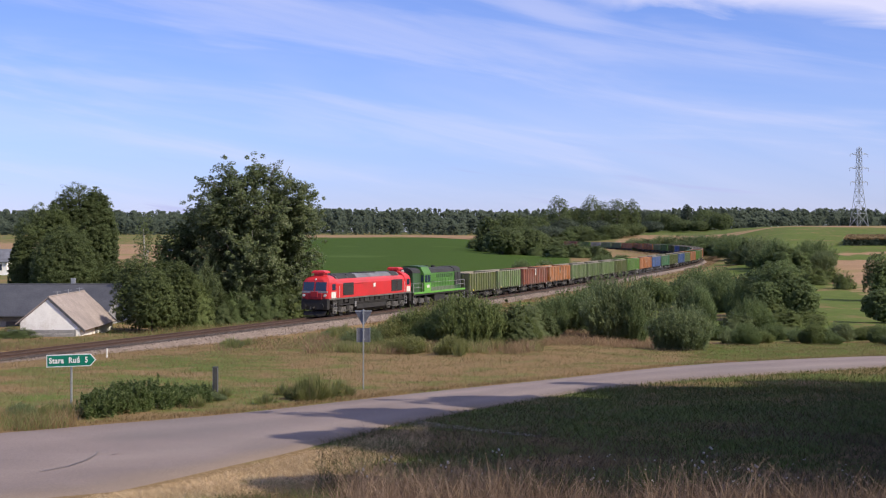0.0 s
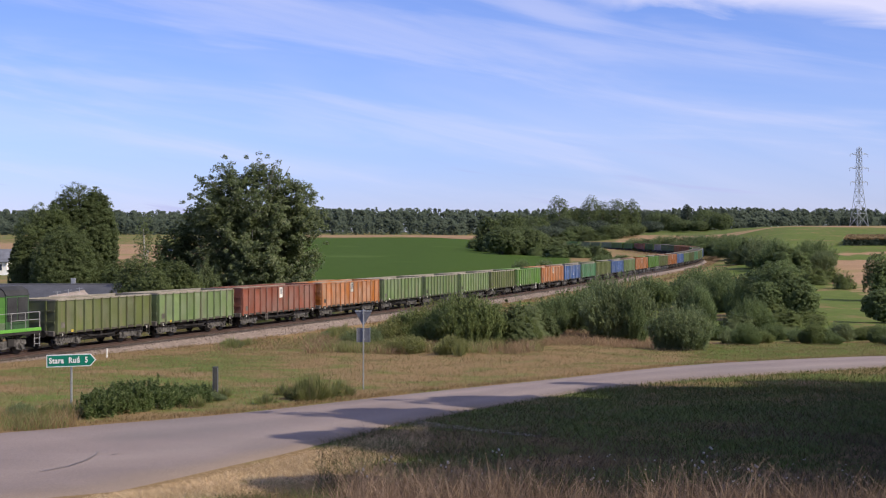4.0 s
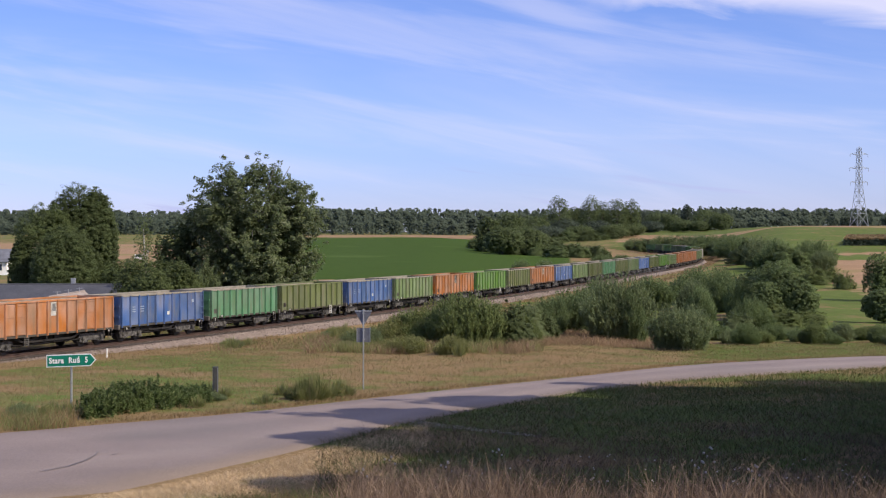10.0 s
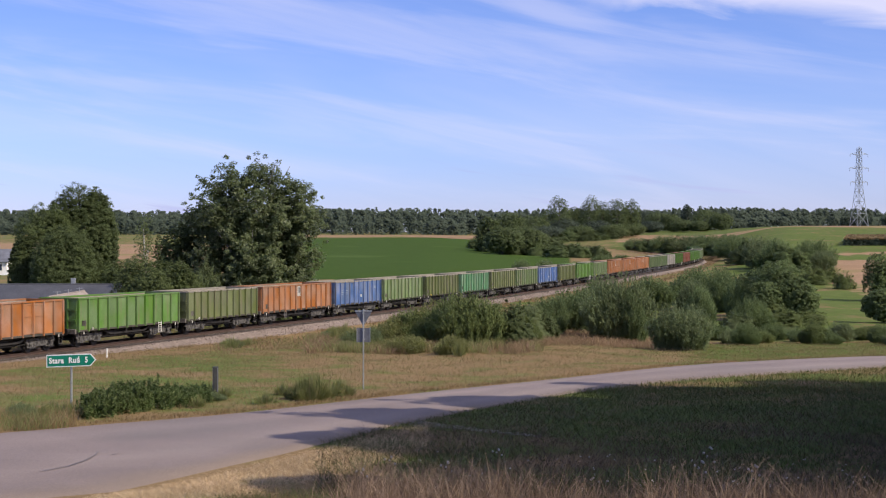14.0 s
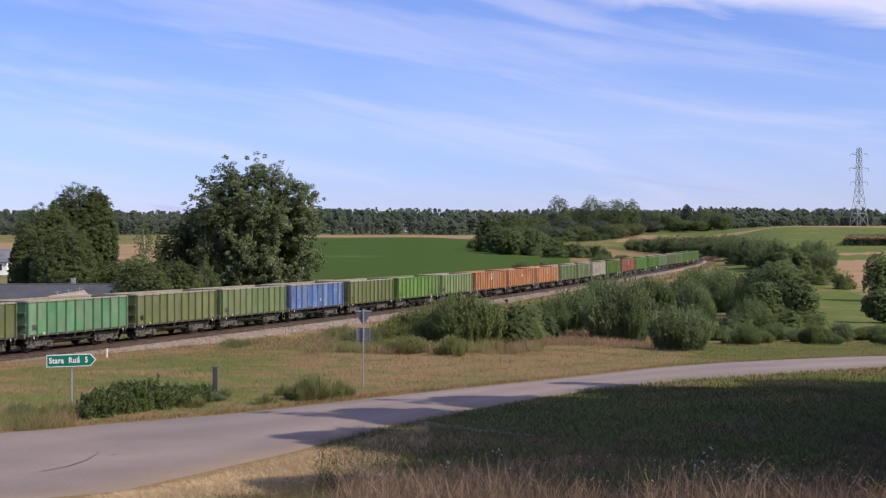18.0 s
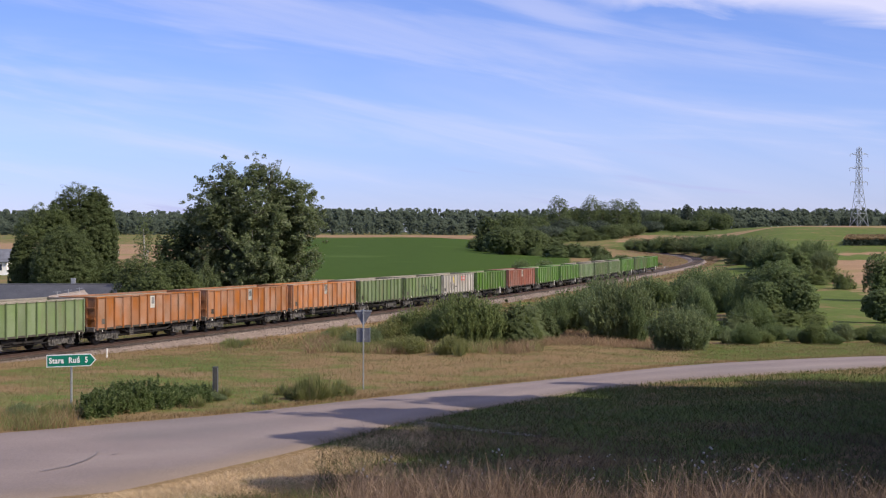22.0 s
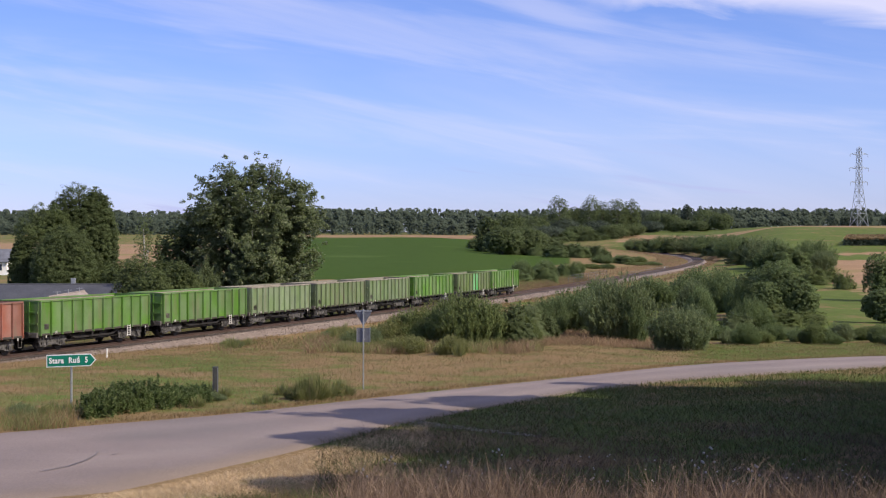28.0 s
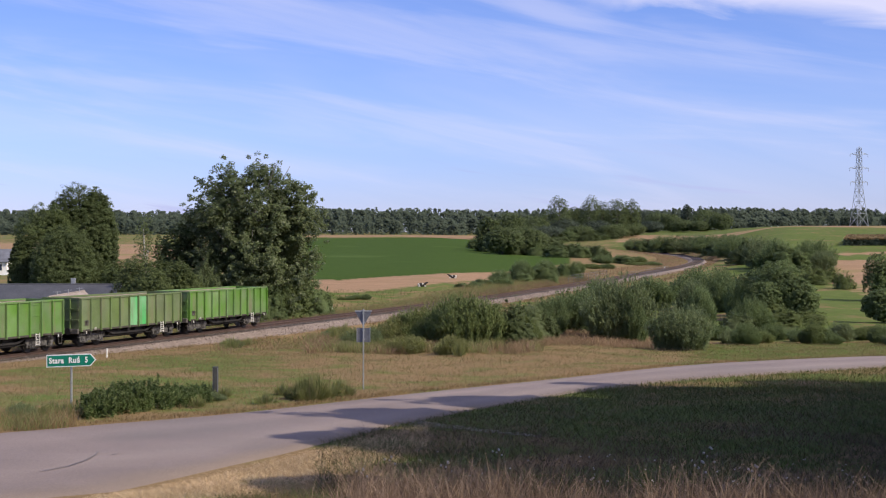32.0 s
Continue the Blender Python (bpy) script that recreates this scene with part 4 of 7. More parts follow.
def red_locomotive():
    root = empty("diesel_locomotive")
    tagged(root, "bright red six-axle diesel locomotive with twin cabs", "locomotive")
    body = part("body", prism([(-1.32, 1.42), (-1.32, 2.92), (-1.22, 3.22), (-0.98, 3.46), (0.98, 3.46), (1.22, 3.22), (1.32, 2.92), (1.32, 1.42)], "y", -8.3, 8.3), M_RED, root)
    part("roof", prism([(-0.99, 3.46), (-0.78, 3.72), (-0.4, 3.86), (0.4, 3.86), (0.78, 3.72), (0.99, 3.46)], "y", -7.6, 7.6), M_ROOF, root, "grey roof stained with soot")
    for y0, y1, m in ((5.2, 7.4, M_SOOT), (-5.6, -7.2, M_SOOT), (3.2, 5.0, M_SOOT)):
        part("roof_hatch", prism([(-1.02, 3.44), (-0.80, 3.76), (-0.4, 3.90), (0.4, 3.90), (0.80, 3.76), (1.02, 3.44)], "y", min(y0, y1), max(y0, y1)), m, root)
    for k in range(7):
        part("roof_grille", box(-0.5, 0.5, -2.6 + k * 0.62, -2.15 + k * 0.62, 3.84, 3.93, 0.02), M_SOOT, root)
    for end in (1, -1):
        back = 0.45 if end > 0 else 0.1   # the driver's window and door sit further back at the leading cab
        lev = []
        for z, yf, hw, ch in ((1.42, 10.2, 1.30, 0.10), (2.18, 10.24, 1.31, 0.12), (3.08, 10.06, 1.31, 0.16), (3.40, 9.98, 1.20, 0.22), (3.62, 9.78, 0.98, 0.26), (3.78, 9.35, 0.62, 0.24)):
            yb = 8.302
            ring = [(-hw, yb * end, z), (-hw, (yf - ch * 1.2) * end, z), (-hw + ch * 2.2, yf * end, z), (hw - ch * 2.2, yf * end, z), (hw, (yf - ch * 1.2) * end, z), (hw, yb * end, z)]
            lev.append(ring)
        cab = part("cab", loft(lev), M_RED, root)
        for x0, x1 in ((-1.14, -0.09), (0.09, 1.14)):
            part("windscreen", slab([(x0, 10.25 * end, 2.26), (x1, 10.245 * end, 2.26), (x1 * 0.99, 10.07 * end, 3.16), (x0 * 0.99, 10.07 * end, 3.16)], 0.03, (0, end, 0.3)), M_GLASS, cab)
            part("wiper", tube(((x0 + x1) / 2, 10.30 * end, 2.3), ((x0 + x1) / 2 + 0.2, 10.16 * end, 2.8), 0.012, n=5), M_SOOT, cab)
        part("front_band", box(-1.28, 1.28, min(10.2 * end, 10.275 * end), max(10.2 * end, 10.275 * end), 2.02, 2.24, 0.01), M_GREY, cab, "grey band under the windscreens")
        part("nose_panel", box(-0.78, 0.78, min(10.2 * end, 10.36 * end), max(10.2 * end, 10.36 * end), 1.35, 2.02, 0.04), M_DEEPRED, cab, "darker red nose panel")
        part("nose_hatch", box(-0.36, 0.36, min(10.2 * end, 10.40 * end), max(10.2 * end, 10.40 * end), 1.6, 2.2, 0.03), M_DEEPRED, cab)
        for x in (-1.05, 1.05):
            part("headlight", tube((x, 10.2 * end, 1.78), (x, 10.31 * end, 1.78), 0.13, n=14), M_LENS, cab)
            part("tail_light", tube((x, 10.2 * end, 1.52), (x, 10.30 * end, 1.52), 0.08, n=12), M_DEEPRED, cab)
        part("marker_light", tube((0, 9.8 * end, 3.44), (0, 10.02 * end, 3.44), 0.08, n=12), M_LENS, cab)
        for side in (-1, 1):
            x = side * 1.322
            part("side_window", box(x - 0.02, x + 0.02, min((9.05 - back) * end, (9.75 - back) * end), max((9.05 - back) * end, (9.75 - back) * end), 2.28, 2.95, 0.015), M_GLASS, cab)
            part("cab_door", box(x - 0.012, x + 0.012, min((8.36 - back) * end, (8.95 - back) * end), max((8.36 - back) * end, (8.95 - back) * end), 1.5, 3.0, 0.01), M_RED, cab)
            part("handrail", tube((x + side * 0.06, (8.30 - back) * end, 1.5), (x + side * 0.06, (8.30 - back) * end, 2.7), 0.022, n=6), M_WHITE, cab, "white handrail beside the cab door")
            part("cab_steps", ladder_mesh(0.95, 0.5, 3)(), M_GREY, cab).location = (side * 1.3, 8.66 * end, 0.42)
        part("number_panel", box(-1.338, -1.318, min((8.98 - back) * end, (9.95 - back) * end), max((8.98 - back) * end, (9.95 - back) * end), 1.45, 2.1, 0.005), M_WHITE, cab, "pale plate under the side window")
        unit = [[(sx * hw, 8.9 * end + sy * hl, z) for sx, sy in ((-1, -1), (1, -1), (1, 1), (-1, 1))] for z, hw, hl in ((3.68, 0.46, 0.45), (3.98, 0.46, 0.45), (4.0, 0.66, 0.6), (4.14, 0.64, 0.58), (4.24, 0.46, 0.42))]
        part("cooling_unit", loft(unit), M_RED, root, "red roof cooling unit over the cab")
        part("buffer_beam", box(-1.3, 1.3, min(9.75 * end, 10.3 * end), max(9.75 * end, 10.3 * end), 0.72, 1.72, 0.04), M_GRIME, root)
        part("snow_plough", slab([(-1.15, 10.1 * end, 0.6), (1.15, 10.1 * end, 0.6), (1.05, 10.25 * end, 0.2), (-1.05, 10.25 * end, 0.2)], 0.03, (0, end, 0)), M_GRIME, root)
        for x in (-0.875, 0.875):
            part("buffer", buffer_mesh(), M_GRIME, root).matrix_basis = pose(x, 10.28 * end, 1.05, 0, 0, 0 if end > 0 else 180)
        part("coupler", tube((0, 10.2 * end, 0.98), (0, 10.65 * end, 0.85), 0.07), M_GRIME, root)
        part("brake_hose", hand_rail([(0.35, 10.3 * end, 1.0), (0.35, 10.5 * end, 0.7), (0.3, 10.45 * end, 0.45)], 0.03), M_SOOT, root)
        bg = bogie(root, 6.4 * end, (-1.85, 0.0, 1.85), 0.53)
        for side in (-1, 1):
            for yy in (-0.95, 0.95):
                part("spring_box", box(side * 1.06 - 0.1, side * 1.06 + 0.1, yy - 0.28, yy + 0.28, 0.55, 1.0, 0.03), M_GRIME, bg)
    for side in (-1, 1):
        x = side * 1.335
        for y0, y1 in ((4.6, 6.95), (-6.1, -4.75), (-7.6, -6.2)):
            g = part("side_grille", box(x - 0.02, x + 0.02, min(y0, y1), max(y0, y1), 1.66, 3.0, 0.01), M_SOOT, root, "dark air grille in the side")
            for q in range(6):
                part("louvre", box(x - 0.04, x + 0.04, min(y0, y1) + 0.04, max(y0, y1) - 0.04, 1.75 + q * 0.2, 1.81 + q * 0.2), M_GRIME, g)
        part("solebar", box(x - 0.03, x + 0.05 * side + 0.03, -10.1, 10.1, 1.27, 1.43, 0.015), M_SILL, root, "dusty grey stripe along the frame")
        part("emblem", box(x - 0.012 * 1, x + 0.012, -0.65, -0.15, 2.35, 2.78, 0.003), M_WHITE, root, "small pale emblem plate")
        part("pipe_run", hand_rail([(side * 1.2, -9.5, 1.05), (side * 1.2, 9.5, 1.05)], 0.06), M_GRIME, root)
        part("pipe_run", hand_rail([(side * 1.24, -4.0, 1.18), (side * 1.24, 4.0, 1.18)], 0.035), M_WHEEL, root)
        part("lifting_pad", box(side * 1.3 - 0.05, side * 1.3 + 0.05, 3.95, 4.2, 0.75, 1.25, 0.01), M_GREY, root)
        part("air_tank", tube((side * 1.05, 2.3, 1.02), (side * 1.05, 3.6, 1.02), 0.17, n=12), M_GRIME, root)
    part("frame", box(-0.85, 0.85, -9.8, 9.8, 1.0, 1.72, 0.02), M_GRIME, root)
    for i in range(15):
        y = -8.6 + i * 1.22
        for side in (-1, 1):
            w, hh = 0.35 + 0.25 * math.sin(i * 2.1) ** 2, 0.14 + 0.12 * math.sin(i * 1.3) ** 2
            part("equipment_box", box(side * 1.08 - 0.16, side * 1.08 + 0.16, y - w, y + w, 1.38 - hh, 1.4 + hh, 0.02), M_GRIME if i % 4 else M_WHEEL, root)
    part("fuel_tank", prism([(-1.2, 0.98), (-1.25, 0.55), (-0.95, 0.28), (0.95, 0.28), (1.25, 0.55), (1.2, 0.98)], "y", -3.6, 3.6), M_GRIME, root, "grimy fuel tank between the bogies")
    for o in root.children_recursive:
        # the floor of the body stands high over the bogies
        if o.name.split(".")[0] in HIGH:
            for q in o.data.vertices:
                if 1.2 < q.co.z < 3.46:
                    q.co.z = 3.46 - (3.46 - q.co.z) * 0.86
    part("brow", prism([(-1.335, 2.90), (-1.335, 2.96), (1.335, 2.96), (1.335, 2.90)], "y", 2.2, 5.9), M_DEEPRED, root)
    return root


def green_locomotive():
    root = empty("diesel_locomotive")
    tagged(root, "green hood diesel locomotive with sooty black roof", "locomotive")
    part("frame", box(-1.45, 1.45, -8.35, 8.35, 1.18, 1.52, 0.03), M_GRIME, root)
    for side in (-1, 1):
        part("walkway_edge", box(side * 1.47 - 0.03, side * 1.47 + 0.03, -8.3, 8.3, 1.36, 1.56, 0.01), M_LIME, root, "lime green stripe along the walkway")

    def hood(hw, top, y0, y1):
        return prism([(-hw, 1.52), (-hw, top - 0.55), (hw, top - 0.55), (hw, 1.52)], "y", y0, y1)

    def hood_roof(hw, top, y0, y1):
        return prism([(-hw - 0.03, top - 0.55), (-hw * 0.86, top - 0.2), (-hw * 0.5, top), (hw * 0.5, top), (hw * 0.86, top - 0.2), (hw + 0.03, top - 0.55)], "y", y0, y1)
    part("short_hood", hood(1.10, 4.1, 5.3, 7.7), M_DKGREEN, root, "dark green short hood")
    part("hood_roof", hood_roof(1.10, 4.1, 5.3, 7.75), M_SOOT, root)
    cab = part("cab", prism([(-1.46, 1.52), (-1.46, 3.45), (-1.05, 4.18), (1.05, 4.18), (1.46, 3.45), (1.46, 1.52)], "y", 3.0, 5.28), M_GREEN, root, "green cab")
    part("cab_roof", prism([(-1.06, 4.18), (-0.5, 4.30), (0.5, 4.30), (1.06, 4.18)], "y", 2.95, 5.35), M_DKGREEN, cab)
    for side in (-1, 1):
        x = side * 1.465
        part("side_window", box(x - 0.02, x + 0.02, 4.25, 4.95, 2.55, 3.3, 0.015), M_GLASS, cab)
        part("side_window", box(x - 0.02, x + 0.02, 3.35, 4.1, 2.55, 3.3, 0.015), M_GLASS, cab)
        part("cab_panel", box(x - 0.012, x + 0.012, 3.15, 5.1, 1.55, 2.45, 0.004), M_LIME, cab)
        part("nameplate", box(x - 0.016, x + 0.016, 3.6, 4.4, 1.95, 2.25, 0.004), M_MARK, cab)
        for xx in (side * 1.28,):
            part("end_window", slab([(xx - 0.14, 5.29, 2.6), (xx + 0.14, 5.29, 2.6), (xx + 0.14, 5.29, 3.3), (xx - 0.14, 5.29, 3.3)], 0.015, (0, 1, 0)), M_GLASS, cab)
            part("end_window", slab([(xx - 0.14, 2.99, 2.6), (xx + 0.14, 2.99, 2.6), (xx + 0.14, 2.99, 3.3), (xx - 0.14, 2.99, 3.3)], 0.015, (0, 1, 0)), M_GLASS, cab)
    part("long_hood", hood(1.12, 4.05, -5.4, 2.98), M_GREEN, root)
    part("hood_roof", hood_roof(1.12, 4.05, -5.4, 2.98), M_SOOT, root, "soot-black curved hood roof")
    part("radiator_house", hood(1.16, 4.1, -7.55, -5.42), M_DKGREEN, root)
    part("hood_roof", hood_roof(1.16, 4.1, -7.6, -5.42), M_SOOT, root)
    for side in (-1, 1):
        x = side * 1.125
        for q in range(9):
            part("louvre", box(x - 0.03, x + 0.03, -4.9 + q * 0.62, -4.55 + q * 0.62, 2.95, 3.35, 0.01), M_DKGREEN, root)
        for q in range(7):
            part("hood_door", box(x - 0.018, x + 0.018, -5.2 + q * 0.92, -4.36 + q * 0.92, 1.62, 2.85, 0.01), M_GREEN, root)
        part("sand_box", box(x - 0.16, x + 0.16, 1.35, 2.6, 2.55, 3.42, 0.03), M_GREEN, root)
        for q in range(2):
            part("radiator_grille", box(side * 1.17 - 0.03, side * 1.17 + 0.03, -7.4 + q * 0.98, -6.5 + q * 0.98, 2.0, 3.45, 0.01), M_SOOT, root)
        part("cable_duct", box(side * 1.16 - 0.05, side * 1.16 + 0.05, -5.3, 2.9, 1.53, 1.95, 0.01), M_SCUFFED, root, "scuffed grey-green lower panel")
        for y0, y1 in ((-8.25, -5.6), (5.5, 8.25)):
            pts = [(side * 1.4, y0, 1.55), (side * 1.4, y0, 2.5), (side * 1.4, y1, 2.5), (side * 1.4, y1, 1.55)]
            part("handrail", hand_rail(pts), M_GREY, root)
            part("handrail", hand_rail([(side * 1.4, y0, 2.05), (side * 1.4, y1, 2.05)]), M_GREY, root)
            part("handrail", hand_rail([(side * 1.4, (y0 + y1) / 2, 1.55), (side * 1.4, (y0 + y1) / 2, 2.5)]), M_GREY, root)
        part("handrail", hand_rail([(side * 1.4, -5.6, 2.5), (side * 1.4, 2.9, 2.5)], 0.016), M_GREY, root)
        for end in (-1, 1):
            part("steps", ladder_mesh(1.0, 0.5, 3)(), M_GREY, root).location = (side * 1.4, 8.0 * end, 0.4)
            part("buffer", buffer_mesh(), M_GRIME, root).matrix_basis = pose(side * 0.875, 8.35 * end, 1.05, 0, 0, 0 if end > 0 else 180)
    for end in (-1, 1):
        part("end_rail", hand_rail([(-1.4, 8.28 * end, 1.55), (-1.4, 8.28 * end, 2.5), (-0.4, 8.28 * end, 2.5), (-0.4, 8.28 * end, 1.55)]), M_GREY, root)
        part("end_rail", hand_rail([(1.4, 8.28 * end, 1.55), (1.4, 8.28 * end, 2.5), (0.4, 8.28 * end, 2.5), (0.4, 8.28 * end, 1.55)]), M_GREY, root)
        part("headlight", tube((0, 7.6 * end, 3.75), (0, 7.85 * end, 3.75), 0.16, n=14), M_LENS, root)
        part("plough", slab([(-1.3, 8.4 * end, 0.85), (1.3, 8.4 * end, 0.85), (1.2, 8.5 * end, 0.3), (-1.2, 8.5 * end, 0.3)], 0.03, (0, end, 0)), M_GRIME, root)
        bg = bogie(root, 4.9 * end, (-1.95, 0.0, 1.95), 0.525)
        for side in (-1, 1):
            for yy in (-1.0, 1.0):
                part("spring_box", box(side * 1.08 - 0.1, side * 1.08 + 0.1, yy - 0.3, yy + 0.3, 0.5, 0.95, 0.03), M_GRIME, bg)
    part("fuel_tank", tube((0, -1.6, 0.75), (0, 1.7, 0.75), 0.5, n=14, bm=box(-1.35, 1.35, -1.6, 1.7, 0.42, 1.12)), M_GRIME, root, "grimy fuel tank between the bogies")
    for y in (-1.5, 0.6):
        part("exhaust", tube((0, y, 3.95), (0, y, 4.25), 0.22, n=12), M_SOOT, root)
    return root


CONSIST.append((red_locomotive(), 31.12, 12.8))
CONSIST.append((green_locomotive(), 58.34 - 8.35, 9.8))

# ---- buildings, signs, pylon ----
M_TILE = surface("dark_roof_sheet", (0.055, 0.057, 0.066), (0.08, 0.082, 0.092), 0.6, scale=0.6, grain=8, bump=0.15)
M_SHEDROOF = surface("weathered_roof_board", (0.27, 0.225, 0.205), (0.35, 0.295, 0.265), 0.85, scale=0.8, grain=10, bump=0.2, c=(0.23, 0.195, 0.18))
M_LIMEWASH = surface("whitewashed_brick", (0.88, 0.86, 0.83), (0.80, 0.78, 0.75), 0.9, scale=1.5, grain=12, bump=0.3, c=(0.70, 0.66, 0.62))
M_BOARDS = surface("weathered_boards", (0.20, 0.20, 0.205), (0.29, 0.285, 0.28), 0.9, scale=2.0, grain=14, bump=0.3)
M_RENDER = surface("grey_render", (0.34, 0.34, 0.36), (0.24, 0.24, 0.26), 0.9, scale=0.9, grain=10, bump=0.2, c=(0.12, 0.12, 0.13))
M_SIGN = surface("sign_green", (0.0, 0.20, 0.125), (0.0, 0.18, 0.11), 0.4, scale=3, grain=30, bump=0.0)
M_SIGNWHITE = surface("sign_white", (0.82, 0.84, 0.83), (0.76, 0.78, 0.77), 0.4, scale=3, grain=30, bump=0.0)
M_SIGNBACK = surface("sign_back_grey", (0.15, 0.16, 0.19), (0.19, 0.20, 0.23), 0.5, 0.5, scale=4, grain=30, bump=0.03)
M_PYLON = surface("pylon_steel", (0.34, 0.38, 0.41), (0.28, 0.31, 0.34), 0.6, 0.3, scale=0.5, grain=4, bump=0.0)
M_DARKPLASTIC = surface("dark_plastic", (0.018, 0.02, 0.024), (0.03, 0.032, 0.036), 0.6, scale=4, grain=30)


def spot(px, py, lo=20.0, hi=900.0):
    """Where the ground is met on a bearing, at a dip below the horizon: both counted as in seen()."""
    d = np.geomspace(lo, hi, 1500)
    x = (px - 784) / 2400.0 * d
    g = ground(x, d)
    y = 420 - 2400 * g / d
    k = np.nonzero(y <= py)[0]
    i = k[0] if len(k) else len(d) - 1
    return float(x[i]), float(d[i]), float(g[i])


def build_shed():
    turn = Matrix.Translation((-32.6, 112, 0)) @ pose(0, 0, 0, 0, 0, 2.0) @ Matrix.Translation((32.6, -112, 0))
    root = tagged(empty("shed", turn), "small white brick shed with a worn brown roof", "shed")
    x0, x1, xr, y0, y1 = -35.0, -29.9, -32.6, 112.0, 124.8
    zt, zr, zl, zb = -4.98, -7.45, -7.0, -9.2
    part("gable_wall", prism([(x0 + 0.1, zb), (x0 + 0.1, zl), (xr, zt - 0.12), (x1 - 0.1, zr), (x1 - 0.1, zb)], "y", y0, y0 + 0.3), M_LIMEWASH, root, "whitewashed brick gable")
    part("gable_wall", prism([(x0 + 0.1, zb), (x0 + 0.1, zl), (xr, zt - 0.12), (x1 - 0.1, zr), (x1 - 0.1, zb)], "y", y1 - 0.3, y1), M_LIMEWASH, root)
    part("side_wall", box(x1 - 0.38, x1 - 0.12, y0 + 0.3, y1 - 0.3, zb, zr + 0.05), M_LIMEWASH, root)
    part("side_wall", box(x0 + 0.1, x0 + 0.36, y0 + 0.3, y1 - 0.3, zb, zl), M_LIMEWASH, root)
    part("roof_slope", slab([(xr, y0 - 0.06, zt), (x1 + 0.3, y0 - 0.06, zr - 0.28), (x1 + 0.3, y1 + 0.1, zr - 0.28), (xr, y1 + 0.1, zt)], 0.05, (0.7, 0, 0.7)), M_SHEDROOF, root, "brownish weathered roof slope")
    part("roof_slope", slab([(xr, y0 - 0.06, zt), (x0 - 0.3, y0 - 0.06, zl - 0.2), (x0 - 0.3, y1 + 0.1, zl - 0.2), (xr, y1 + 0.1, zt)], 0.05, (-0.7, 0, 0.7)), M_SHEDROOF, root)
    part("verge_board", slab([(xr, y0 - 0.09, zt + 0.03), (x1 + 0.3, y0 - 0.09, zr - 0.25), (x1 + 0.3, y0 - 0.09, zr - 0.47), (xr, y0 - 0.09, zt - 0.19)], 0.03, (0, 1, 0)), M_TILE, root, "dark verge board")
    part("ridge_cap", tube((xr, y0 - 0.06, zt + 0.05), (xr, y1 + 0.1, zt + 0.05), 0.07), M_SHEDROOF, root)
    part("door", box(x1 - 0.14, x1 - 0.07, y0 + 5.6, y0 + 6.5, zb, zr - 0.1), M_BOARDS, root)
    for yy in (114.5, 118.4, 122.6):
        part("roof_vent", tube((xr + 0.1, yy, zt), (xr + 0.1, yy, zt + 0.42), 0.03, n=6, bm=tube((xr - 0.2, yy, zt + 0.35), (xr + 0.4, yy, zt + 0.35), 0.02, n=5)), M_ZINC, root)
    fence = tagged(empty("board_fence", turn), "low fence of weathered grey boards before the shed", "fence")
    for i in range(4):
        part("board", box(-35.9, -30.3, 111.62, 111.66, zb + 0.25 + i * 0.33, zb + 0.56 + i * 0.33, 0.01), M_BOARDS, fence)
    for i in range(4):
        part("post", box(-35.8 + i * 1.8, -35.68 + i * 1.8, 111.66, 111.78, zb - 0.4, zb + 1.6, 0.01), M_BOARDS, fence)


